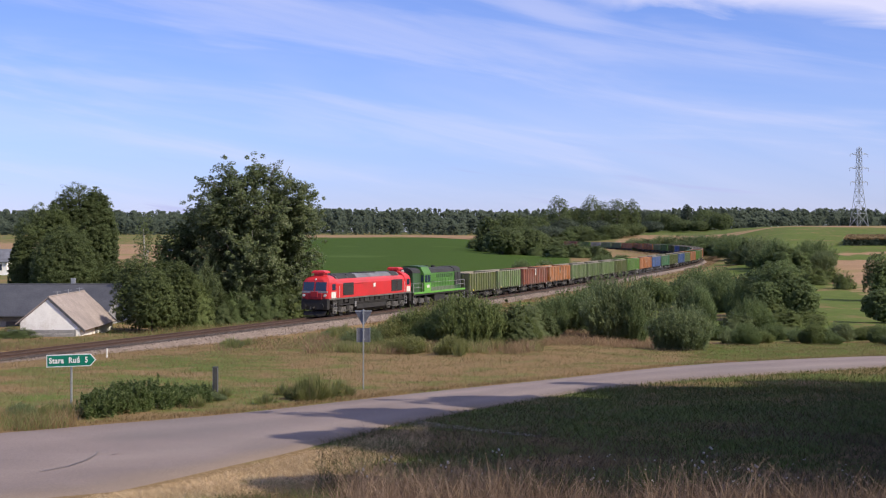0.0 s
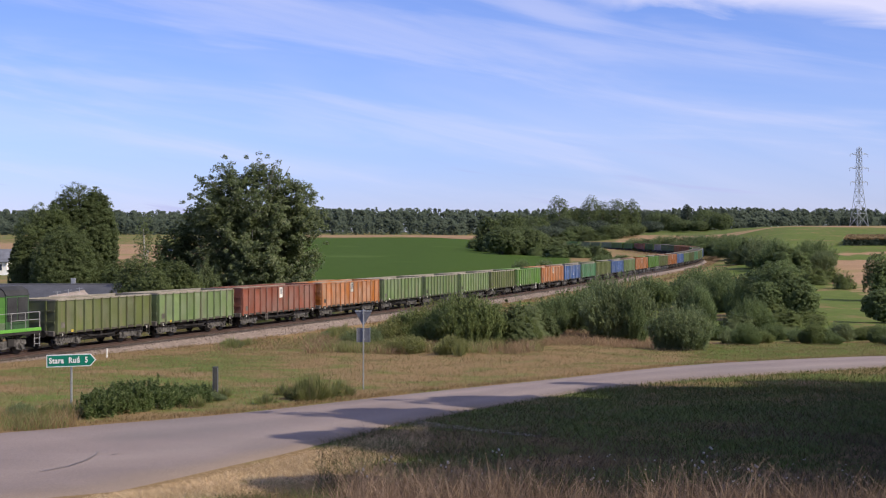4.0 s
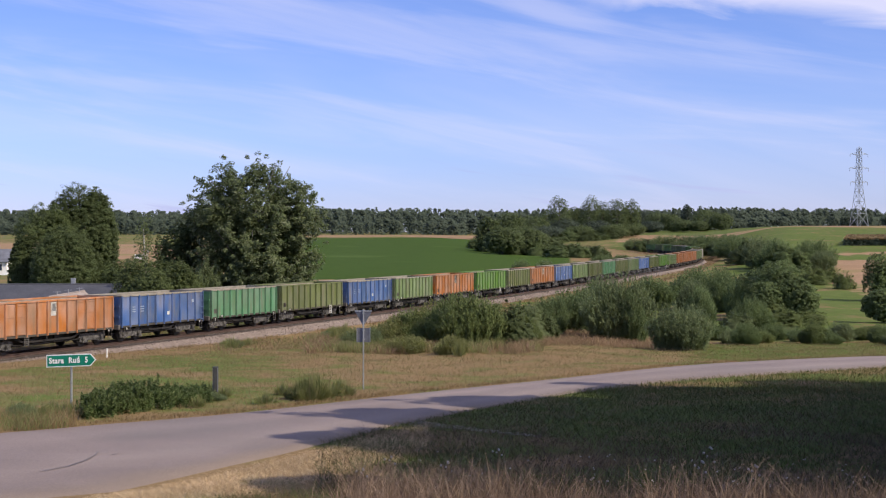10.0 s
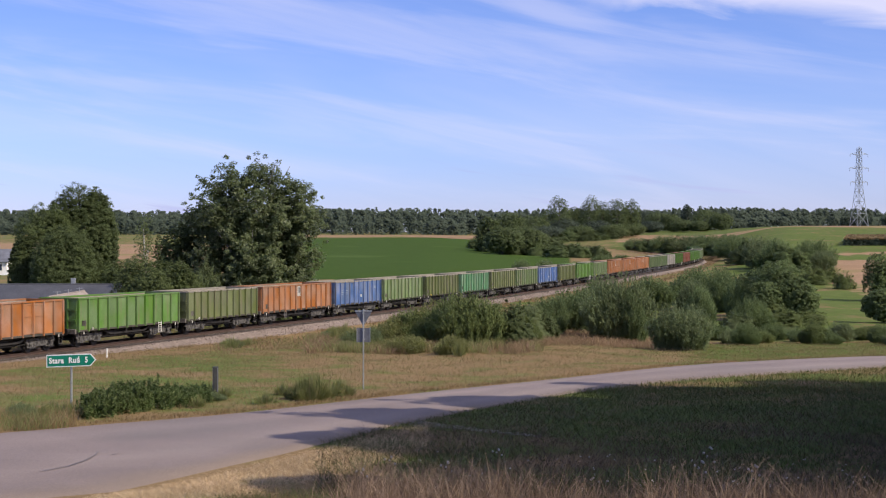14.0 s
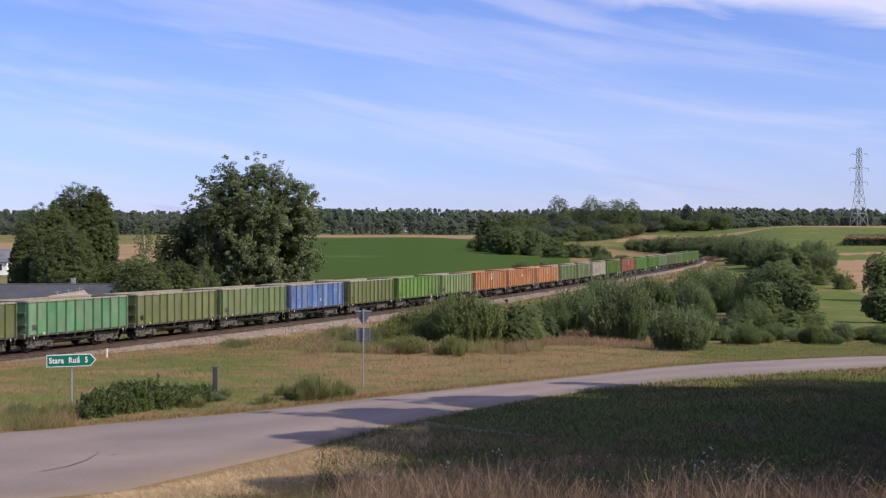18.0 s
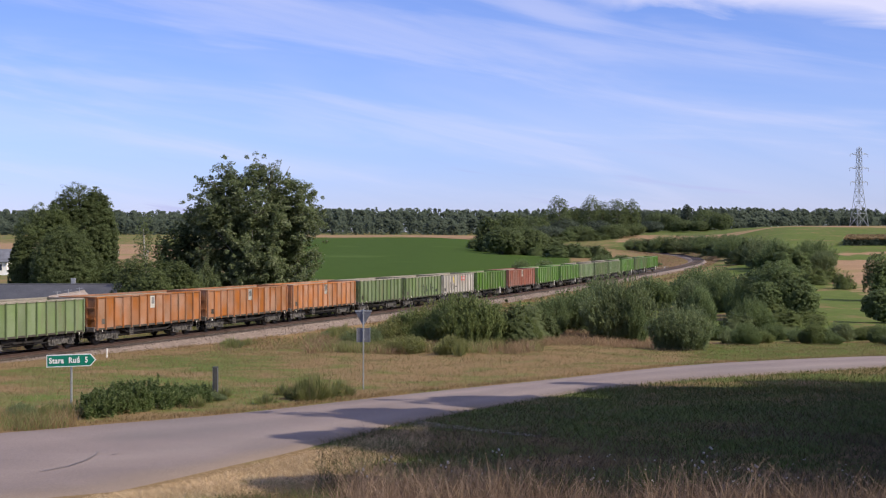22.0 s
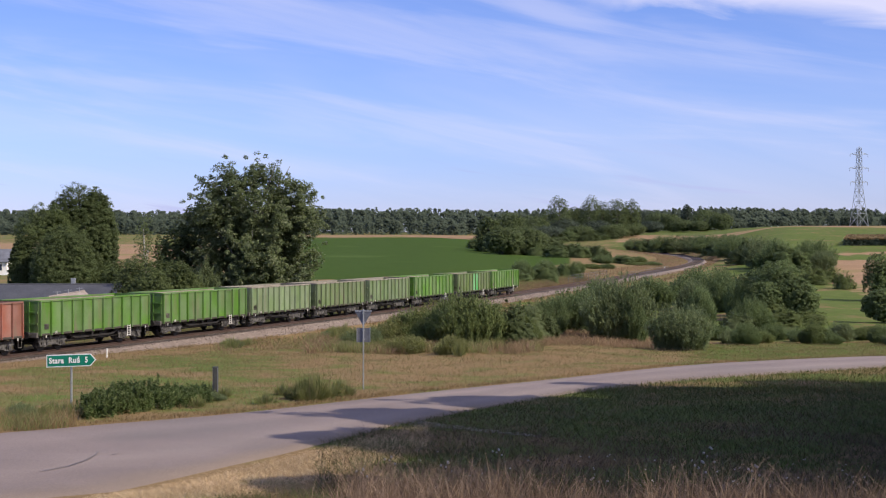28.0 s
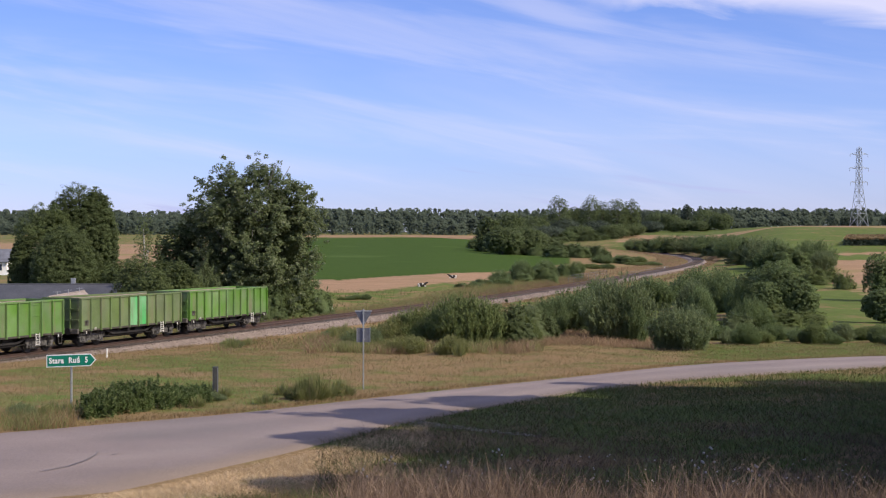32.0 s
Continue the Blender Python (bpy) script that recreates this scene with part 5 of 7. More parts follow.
def build_house():
    root = tagged(empty("farm_building", Matrix.Scale(1.08, 4)), "long low farm building with a dark grey roof", "building")
    xa, xb, y0, y1, yr = -56.0, -30.2, 122.0, 133.0, 127.5
    ze, zr, zb = -7.05, -4.5, -9.6
    part("front_wall", box(xa + 0.3, xb - 0.3, y0 + 0.3, y0 + 0.6, zb, ze + 0.1), M_RENDER, root)
    part("back_wall", box(xa + 0.3, xb - 0.3, y1 - 0.6, y1 - 0.3, zb, ze + 0.1), M_RENDER, root)
    for x in (xa + 0.3, xb - 0.6):
        part("gable_wall", prism([(y0 + 0.3, zb), (y0 + 0.3, ze), (yr, zr - 0.15), (y1 - 0.3, ze), (y1 - 0.3, zb)], "x", x, x + 0.3), M_RENDER, root, "grey gable wall with darker blotches")
    for ya, yb2, n in ((y0 - 0.25, yr, (0, -0.4, 1)), (y1 + 0.25, yr, (0, 0.4, 1))):
        part("roof_slope", slab([(xa, ya, ze - 0.08), (xb, ya, ze - 0.08), (xb, yb2, zr), (xa, yb2, zr)], 0.06, n), M_TILE, root, "dark grey sheet roof")
    part("ridge_cap", tube((xa, yr, zr + 0.04), (xb, yr, zr + 0.04), 0.10), M_TILE, root)
    part("verge_board", slab([(xb + 0.02, y0 - 0.25, ze - 0.2), (xb + 0.02, yr, zr - 0.12), (xb + 0.02, yr, zr + 0.05), (xb + 0.02, y0 - 0.25, ze - 0.03)], 0.02, (1, 0, 0)), M_RENDER, root)
    part("chimney", box(-35.15, -34.75, 128.0, 128.4, zr - 0.3, zr + 0.62, 0.02), M_ZINC, root)
    part("gutter", tube((xa, y0 - 0.3, ze - 0.13), (xb, y0 - 0.3, ze - 0.13), 0.07), M_SOOT, root)
    part("window", box(-31.2 + 0.9, -30.2 - 0.27, 126.6, 127.6, -7.6, -6.6), M_GLASS, root)
    for i in range(5):
        part("window", box(-52 + i * 4.2, -50.8 + i * 4.2, 122.26, 122.33, -8.6, -7.6), M_GLASS, root)
    # a second house further off, white under a grey roof
    far = tagged(empty("farmhouse"), "white farmhouse with a grey tiled roof", "house")
    d = 225.0
    part("wall", box(-84.0, -72.4, d, d + 8, -7.5, -4.0), M_LIMEWASH, far)
    part("roof_slope", slab([(-84.5, d - 0.4, -4.15), (-72.0, d - 0.4, -4.15), (-72.0, d + 4, -2.1), (-84.5, d + 4, -2.1)], 0.08, (0, -0.4, 1)), M_ROOF, far)
    part("roof_slope", slab([(-84.5, d + 8.4, -4.15), (-72.0, d + 8.4, -4.15), (-72.0, d + 4, -2.1), (-84.5, d + 4, -2.1)], 0.08, (0, 0.4, 1)), M_ROOF, far)
    for x in (-84.0, -72.65):
        part("gable", prism([(d, -4.1), (d + 4, -2.2), (d + 8, -4.1)], "x", x, x + 0.25), M_LIMEWASH, far)
    for x in (-75.6, -73.9):
        w = part("window", box(x, x + 0.7, d - 0.05, d + 0.05, -5.5, -4.5), M_GLASS, far)
        part("window_frame", box(x - 0.08, x + 0.78, d - 0.03, d + 0.03, -5.6, -4.42), M_WHITE, w)
    barn = tagged(empty("barn"), "grey-roofed barn half hidden behind the trees", "barn")
    part("wall", box(-95.0, -78.9, 250, 258, -8, -3.7), M_LIMEWASH, barn)
    part("roof_slope", slab([(-95.5, 249.6, -3.8), (-78.5, 249.6, -3.8), (-78.5, 254, -2.3), (-95.5, 254, -2.3)], 0.08, (0, -0.4, 1)), M_ROOF, barn)
    part("roof_slope", slab([(-95.5, 258.4, -3.8), (-78.5, 258.4, -3.8), (-78.5, 254, -2.3), (-95.5, 254, -2.3)], 0.08, (0, 0.4, 1)), M_ROOF, barn)


build_shed()
build_house()


def text_mesh(words, size):
    cu = bpy.data.curves.new("words", "FONT")
    cu.body, cu.size, cu.extrude = words, size, 0.003
    cu.align_x, cu.align_y = "CENTER", "CENTER"
    cu.space_character = 1.12
    cu.offset = 0.009
    ob = bpy.data.objects.new("words", cu)
    scene.collection.objects.link(ob)
    dg = bpy.context.evaluated_depsgraph_get()
    me = bpy.data.meshes.new_from_object(ob.evaluated_get(dg))
    bpy.data.objects.remove(ob)
    return me


def direction_sign():
    x, y, z = spot(126, 740)
    root = tagged(empty("direction_sign", pose(x, y, z)), "green arrow-shaped village direction sign on a steel post", "road sign")
    k = y / 2400.0
    top, bottom = -(627 - 420) * k - z, -(649 - 420) * k - z
    xl, xs, xt = (83 - 126) * k, (161 - 126) * k, (170.5 - 126) * k
    mid = (top + bottom) / 2
    post = part("post", tube((0, 0, -0.4), (0, 0, top - 0.04), 0.035, n=10), M_ZINC, root)
    tilt = 0.035

    def plate(inset, thick):
        pts = [(xl + inset, -0.07, bottom + inset + tilt * xl), (xs - inset * 0.4, -0.07, bottom + inset + tilt * xs), (xt - inset * 1.3, -0.07, mid + tilt * xt), (xs - inset * 0.4, -0.07, top - inset + tilt * xs), (xl + inset, -0.07, top - inset + tilt * xl)]
        return slab(pts, thick, (0, -1, 0))
    part("sign_border", plate(0, 0.012), M_SIGNWHITE, root, "white border")
    part("sign_face", plate(0.03, 0.016), M_SIGN, root, "green face")
    tx = link("lettering", text_mesh("Stara  Ru\u015b  5", 0.26), M_SIGNWHITE, root, "white lettering")
    fit_w = (xs - xl) * 0.88 / tx.dimensions.x
    tx.matrix_basis = pose((xl + xs) / 2, -0.092, mid + tilt * (xl + xs) / 2, 90, -2.0, 0) @ Matrix.Diagonal((fit_w, 1, 1, 1))
    for zz in (mid - 0.1, mid + 0.1):
        part("clamp", box(-0.06, 0.06, -0.06, 0.05, zz - 0.02, zz + 0.02), M_ZINC, root)


def yield_sign():
    x, y, z = spot(643, 690)
    root = tagged(empty("give_way_sign", pose(x, y, z)), "back of a give-way sign and plate on one post", "road sign")
    k = y / 2400.0
    up = lambda py: -(py - 420) * k - z
    part("post", tube((0, 0, -0.4), (0, 0, up(547)), 0.032, n=10), M_ZINC, root)
    w = 15.0 * k
    tri = [(-w, 0.05, up(551)), (w, 0.05, up(551)), (w * 0.9, 0.05, up(554)), (w * 0.12, 0.05, up(575)), (-w * 0.12, 0.05, up(575)), (-w * 0.9, 0.05, up(554))]
    face = part("triangle_plate", slab(tri, 0.006, (0, 1, 0)), M_SIGNBACK, root, "grey back of the triangle")
    part("folded_edge", slab([(-w, 0.04, up(550)), (w, 0.04, up(550)), (w, 0.04, up(552)), (-w, 0.04, up(552))], 0.02, (0, 1, 0)), M_ZINC, face)
    h = 11.5 * k
    sq = part("lower_plate", slab([(-h, 0.05, up(606)), (h, 0.05, up(606)), (h, 0.05, up(581)), (-h, 0.05, up(581))], 0.006, (0, 1, 0)), M_SIGNBACK, root, "grey back of a square plate")
    for s in (-1, 1):
        part("folded_edge", box(s * h - 0.015, s * h + 0.015, 0.02, 0.06, up(606), up(581)), M_ZINC, sq)
    for py in (555, 571, 585, 601):
        part("clamp", box(-0.05, 0.07, -0.03, 0.05, up(py) - 0.02, up(py) + 0.02), M_ZINC, root)


def guide_post():
    x, y, z = spot(381, 706)
    root = tagged(empty("marker_post", pose(x, y, z, 0, 0, 25)), "grey hollow marker post standing in the verge", "post")
    h = 55.0 * y / 2400
    part("shell", prism([(-0.10, -0.05), (0.10, -0.05), (0.10, 0.06), (0.07, 0.06), (0.07, -0.02), (-0.07, -0.02), (-0.07, 0.06), (-0.10, 0.06)], "z", -0.3, h), M_SIGNBACK, root)
    part("dark_face", box(-0.104, 0.045, -0.085, -0.051, 0.02, h - 0.01), M_DARKPLASTIC, root, "dark strip on the post")
    part("cap", box(-0.11, 0.11, -0.06, 0.07, h, h + 0.03, 0.01), M_DARKPLASTIC, root)


def small_posts():
    for px, py, h, w, mat, words in ((189, 634, 0.5, 0.045, M_WHITE, "small white wooden post beside the track"), (587, 551, 0.5, 0.12, M_WHITE, "small white distance marker beside the track"),
                                     (738, 563, 0.75, 0.08, M_DARKPLASTIC, "short dark post beside the track"), (1133, 443, 2.2, 0.25, M_WHITE, "white trackside marker board"), (1176, 478, 0.7, 0.12, M_WHITE, "small white distance marker beside the track")):
        x, y, z = spot(px, py)
        root = tagged(empty("track_marker", pose(x, y, z)), words, "marker post", "markers along the line")
        part("post", box(-w, w, -w, w, -0.3, h, 0.01), mat, root)
        part("head", box(-w * 1.15, w * 1.15, -w * 1.15, w * 1.15, h, h + 0.05, 0.01), mat, root)


def bridge_railing(s0, s1, off, name_label):
    n = int((s1 - s0) / 1.9)
    x, y, z, h = (float(q) for q in line_at((s0 + s1) / 2))
    root = tagged(empty("railing"), name_label, "railing", "railings of the small bridge")
    tops = []
    for i in range(n + 1):
        s = s0 + (s1 - s0) * i / n
        x, y, z, h = (float(q) for q in line_at(s))
        p = Vector((x + off * math.cos(h), y - off * math.sin(h), z - 0.9))
        part("post", tube(p, p + Vector((0, 0, 1.9)), 0.03, n=6), M_SIGNBACK, root)
        tops.append(p)
    for zz in (1.4, 1.88):
        part("rail", hand_rail([p + Vector((0, 0, zz)) for p in tops], 0.016), M_SIGNBACK, root)


def pylon():
    d = 590.0
    x = (1520 - 784) / 2400.0 * d
    z = gz(x, d)
    root = tagged(empty("electricity_pylon", pose(x, d, z, 0, 0, 20)), "tall grey lattice steel electricity pylon", "pylon")
    H = -(260 - 420) / 2400.0 * d - z
    levels = [(0.0, 2.8), (0.16, 2.25), (0.31, 1.75), (0.44, 1.3), (0.55, 1.0), (0.65, 0.95), (0.74, 0.9), (0.83, 0.85), (0.92, 0.8), (0.985, 0.7)]
    th = 0.07
    cs = ((-1, -1), (1, -1), (1, 1), (-1, 1))
    for a, b in cs:
        part("leg", hand_rail([(a * w, b * w, H * f) for f, w in levels], th * 1.4), M_PYLON, root)
    for (f0, w0), (f1, w1) in zip(levels, levels[1:]):
        bm = bmesh.new()
        for i in range(4):
            p, q = cs[i], cs[(i + 1) % 4]
            tube((p[0] * w0, p[1] * w0, H * f0), (q[0] * w1, q[1] * w1, H * f1), th, n=4, bm=bm)
            tube((q[0] * w0, q[1] * w0, H * f0), (p[0] * w1, p[1] * w1, H * f1), th, n=4, bm=bm)
            tube((p[0] * w1, p[1] * w1, H * f1), (q[0] * w1, q[1] * w1, H * f1), th, n=4, bm=bm)
        part("bracing", bm, M_PYLON, root)
    for f, reach in ((0.90, 4.6), (0.725, 4.9), (0.55, 4.4)):
        for s in (-1, 1):
            bm = bmesh.new()
            for y in (-0.85, 0.85):
                tube((s * 0.9, y, H * f + 0.9), (s * reach, 0, H * f + 0.25), th * 0.8, n=4, bm=bm)
                tube((s * 0.9, y, H * f - 0.1), (s * reach, 0, H * f + 0.25), th, n=4, bm=bm)
            arm = part("cross_arm", bm, M_PYLON, root)
            part("insulator", tube((s * reach, 0, H * f + 0.2), (s * reach, 0, H * f - 1.2), 0.09, n=6), M_PYLON, arm)
    part("peak", hand_rail([(-0.7, 0, H * 0.985), (0, 0, H), (0.7, 0, H * 0.985)], th), M_PYLON, root)


direction_sign()
yield_sign()
guide_post()
small_posts()
bridge_railing(150, 196, 3.0, "pale steel railing along the near side of the bridge")
bridge_railing(128, 160, -3.0, "pale steel railing along the far side of the bridge")
pylon()


def skid_marks():
    M_RUBBER = surface("tyre_mark", (0.13, 0.115, 0.11), (0.17, 0.15, 0.145), 0.8, scale=2, grain=20, where="World")
    for pts in ([(70, 842), (120, 832), (150, 822), (168, 812), (172, 806)], [(196, 812), (205, 810), (220, 811)]):
        vs = []
        c = [spot(px, py) for px, py in pts]
        for (x, y, z), (x2, y2, z2) in zip(c, c[1:]):
            z, z2 = z + 0.09, z2 + 0.09
            vs += [(x - 0.02, y, z), (x + 0.03, y, z), (x2 + 0.03, y2, z2), (x2 - 0.02, y2, z2)]
        ob = quads("tyre_mark", vs, M_RUBBER)
        tagged(ob, "dark curved tyre mark on the asphalt", "tyre mark", kind="structure")


skid_marks()

# ---- plants ----
rng = np.random.default_rng(7)


def leaves(centres, radii, per, size, flat=0.45, droop=0.0, aspect=1.6, heart=None, face=0.4):
    """Loose leaves gathered in clumps: an array of quads."""
    centres = np.asarray(centres, float)
    n = len(centres)
    r = np.broadcast_to(np.asarray(radii, float), (n,))
    c = np.repeat(centres, per, axis=0)
    g = rng.normal(size=(n * per, 3))
    g /= np.linalg.norm(g, axis=1, keepdims=True) + 1e-9
    rad = rng.uniform(0.25, 1.0, (n * per, 1)) ** 0.6
    p = c + g * rad * np.repeat(r, per)[:, None] * np.array([1, 1, 0.8])
    nor = g * flat + rng.normal(size=g.shape) * 0.5 + np.array([0.0, 0, 0.35])
    if heart is not None:
        # leaves face away from the heart of the crown
        o = (p - heart[0]) / heart[1]
        o /= np.linalg.norm(o, axis=1, keepdims=True) + 1e-9
        o[:, 2] += 0.45
        nor = nor * (1.05 - face) + o * face
    nor /= np.linalg.norm(nor, axis=1, keepdims=True) + 1e-9
    t = np.cross(nor, rng.normal(size=g.shape))
    t[:, 2] -= droop
    t /= np.linalg.norm(t, axis=1, keepdims=True) + 1e-9
    b = np.cross(nor, t)
    s = size * rng.uniform(0.6, 1.3, (n * per, 1))
    u, w = t * s * aspect / 2, b * s / 2
    return np.stack([p - u, p + w * 0.9 - u * 0.1, p + u, p - w * 0.9 - u * 0.1], axis=1)


def crown_points(n, rx, rz, seed_pow=0.5, lumps=5, low=-1.0):
    """Clump centres spread through an uneven crown, thicker towards its outside."""
    d = rng.normal(size=(n, 3))
    d /= np.linalg.norm(d, axis=1, keepdims=True)
    d[:, 2] = np.where(d[:, 2] < low, -d[:, 2], d[:, 2])
    rad = rng.uniform(0.12, 1.0, n) ** seed_pow
    axes = rng.normal(size=(lumps, 3))
    axes /= np.linalg.norm(axes, axis=1, keepdims=True)
    bulge = 0.82 + 0.22 * np.max(np.clip(d @ axes.T, 0, 1) ** 3, axis=1)
    return d * (rad * bulge)[:, None] * np.array([rx, rx, rz])


def limb(points, r0, r1):
    bm = bmesh.new()
    n = len(points) - 1
    for i, (p, q) in enumerate(zip(points, points[1:])):
        tube(p, q, r0 + (r1 - r0) * i / n, r0 + (r1 - r0) * (i + 1) / n, n=8, bm=bm)
    return bm


def tree(name, label, x, y, z, height, width, clear=0.15, clumps=90, per=90, leaf=0.30, mat=None, bark=None, parts=1, shape=0.5, droop=0.0, clump_r=0.16, category="tree"):
    """A tapered trunk, limbs that reach into the crown, and a crown of leaf clumps. parts: crown pieces that stir by themselves."""
    root = tagged(empty(name, pose(x, y, z)), label, category)
    rx, rz = width / 2, height * (1 - clear) / 2
    mid = height * clear + rz
    tr = max(0.08, height * 0.022)
    lean = rng.uniform(-0.3, 0.3, 2)
    top = Vector((lean[0], lean[1], mid + rz * 0.45))
    part("trunk", limb([Vector((0, 0, -0.3)), Vector((lean[0] * 0.3, 0, height * clear * 0.7 + 0.3)), Vector((lean[0] * 0.6, lean[1] * 0.5, mid)), top], tr, tr * 0.25), bark or M_BARK, root)
    clumps, per, clump_r, leaf = clumps * 18, max(5, int(per * 0.15)), clump_r * 0.34, leaf * 0.62
    pts = crown_points(clumps, rx * 0.88, rz * 0.92, shape, lumps=9)
    pts[:, 2] += mid
    # broader below the middle than at the top
    f = np.clip((pts[:, 2] - mid) / rz, -1, 1)
    pts[:, :2] *= np.where(f < 0, np.minimum(1 / np.sqrt(np.maximum(1 - f ** 2, 0.05)), 1.22), 1.0)[:, None]
    for i in range(max(4, min(9, clumps // 216))):
        e = Vector(pts[(i * 7) % clumps])
        s = Vector((0, 0, height * clear * 0.8 + (mid - height * clear * 0.8) * rng.uniform(0.1, 1.0)))
        m = s.lerp(e, 0.5) + Vector((0, 0, 0.4))
        part("limb", limb([s, m, e], tr * 0.42, tr * 0.08), bark or M_BARK, root)
    # the outermost leaves reach the full height and breadth
    cr = width * clump_r * 0.8
    pts[:, 2] = mid + (pts[:, 2] - mid) * (rz - cr * 0.9) / (np.percentile(np.abs(pts[:, 2] - mid), 99.5) + 1e-6)
    pts[:, :2] *= (rx - cr * 0.6) / (np.percentile(np.hypot(pts[:, 0], pts[:, 1]), 97) + 1e-6)
    order = np.argsort(np.arctan2(pts[:, 1], pts[:, 0]) + (pts[:, 2] > mid) * 10) if parts > 1 else np.arange(clumps)
    made = []
    for grp in np.array_split(order, parts):
        c = pts[grp]
        q = leaves(c, width * clump_r * rng.uniform(0.7, 1.25, len(c)), per, leaf, droop=droop, heart=(np.array([0, 0, mid - rz * 0.2]), np.array([rx, rx, rz])), face=0.5)
        hub = c.mean(axis=0) * np.array([0.3, 0.3, 1.0]) if parts > 1 else np.zeros(3)
        ob = quads("crown", q - hub, mat or M_LEAF, root)
        ob.location = hub
        made.append((ob, hub))
    return root, made


def poplar(x, y, z, height, width):
    """A spreading poplar: boughs that fan out from the trunk, each with its own sprays of leaves, and sky between them."""
    root = tagged(empty("poplar_tree", pose(x, y, z)), "large spreading poplar with dark glossy leaves", "tree")
    prof_f, prof_r = [0.0, 0.08, 0.3, 0.55, 0.72, 0.85, 0.94, 1.0], [0.88, 0.98, 1.0, 0.95, 0.90, 0.78, 0.55, 0.16]
    part("trunk", limb([Vector((0, 0, -0.3)), Vector((0.15, 0, height * 0.16)), Vector((-0.1, 0.1, height * 0.42)), Vector((0.2, -0.1, height * 0.72))], 0.48, 0.12), M_POPLAR_BARK, root)
    boughs = []
    for i in range(250):
        f = rng.uniform(0.02, 0.72) if i % 5 < 3 else rng.uniform(0.6, 0.93)
        a = i * 2.399 + rng.uniform(-0.3, 0.3)
        out = np.interp(f, prof_f, prof_r) * width / 2 * rng.uniform(0.4, 1.0) ** 0.5 * (0.74 if f > 0.85 else 1.0)
        boughs.append((a % (2 * math.pi), f, np.array([out * math.cos(a), out * math.sin(a), f * height * 0.985])))
    for i in range(90):
        f, a = rng.uniform(0.04, 0.6), rng.uniform(0, 2 * math.pi)
        out = np.interp(f, prof_f, prof_r) * width / 2 * rng.uniform(0.25, 0.85)
        boughs.append((a, f, np.array([out * math.cos(a), out * math.sin(a), f * height])))
    boughs.append((0.1, 0.98, np.array([0.3, 0.2, height * 0.965])))
    for f in (0.12, 0.2, 0.32, 0.44, 0.5, 0.62, 0.7):
        for k in range(3):
            a = rng.uniform(0, 2 * math.pi)
            r = width / 2 * np.interp(f + 0.2, prof_f, prof_r) * 0.72
            s = Vector((0, 0, f * height * 0.8))
            e = Vector((r * math.cos(a), r * math.sin(a), min(0.95, f + 0.22) * height))
            m = s.lerp(e, 0.5) + Vector((0, 0, -0.3 + rng.uniform(0, 0.6)))
            part("limb", limb([s, m, e], 0.17 - 0.1 * f, 0.03), M_POPLAR_BARK, root)
    made = []
    boughs.sort(key=lambda q: (q[1] > 0.5, q[0]))
    for k in range(8):
        grp = boughs[k * len(boughs) // 8:(k + 1) * len(boughs) // 8]
        cs, rs = [], []
        for a, f, e in grp:
            inner = np.array([0, 0, e[2] * 0.72])
            for j in range(16):
                u = rng.uniform(0.55, 1.0) if j else 1.0
                cs.append(inner + (e - inner) * u + rng.normal(size=3) * np.array([0.42, 0.42, 0.55]))
                rs.append(rng.uniform(0.26, 0.5))
        cs = np.array(cs)
        q = leaves(cs, np.array(rs), 38, 0.17, flat=0.3, aspect=1.3, heart=(np.array([0, 0, height * 0.4]), np.array([width / 2, width / 2, height / 2])))
        hub = cs.mean(axis=0) * np.array([0.3, 0.3, 1.0])
        ob = quads("crown", q - hub, M_POPLAR, root)
        ob.location = hub
        made.append((ob, hub))
    return root, made


def bush_mesh(k, mat, leaf, n=1600, per=20):
    # a dome of unequal hummocks with long shoots standing out of it
    hum = []
    for i in range(7):
        a = 2 * math.pi * i / 6 + rng.uniform(-0.5, 0.5)
        r = rng.uniform(0.18, 0.30) if i else 0.0
        w, h = rng.uniform(0.20, 0.28), rng.uniform(0.45, 0.78) if i else 0.92
        c = crown_points(n // 7, w, h, 0.3, lumps=8)
        c[:, 2] = np.abs(c[:, 2])
        c[:, :2] += np.array([r * math.cos(a), r * math.sin(a)])
        hum.append(c)
    pts = np.concatenate(hum)
    q = leaves(pts, 0.05, per, leaf, flat=0.3, heart=(np.array([0, 0, 0.1]), np.array([0.5, 0.5, 0.7])), face=0.85)
    # shoots
    for i in range(70):
        p = pts[int(rng.integers(0, len(pts)))] * np.array([1, 1, 1.0])
        d = np.array([p[0] * 0.8, p[1] * 0.8, 0.55]) + rng.normal(size=3) * 0.2
        d /= np.linalg.norm(d)
        t = np.linspace(0, rng.uniform(0.05, 0.13), 8)[:, None]
        q = np.concatenate([q, leaves(p + d * t, 0.018, 5, leaf * 0.9, aspect=2.2)])
    q[:, :, 2] = np.maximum(q[:, :, 2], 0.0)
    q[:, :, 2] /= np.percentile(q[:, :, 2], 99.8)
    q[:, :, :2] *= 0.5 / np.percentile(np.abs(q[:, :, :2]), 97)
    o = quads("foliage", q, mat)
    me = o.data
    bpy.data.objects.remove(o)
    return me


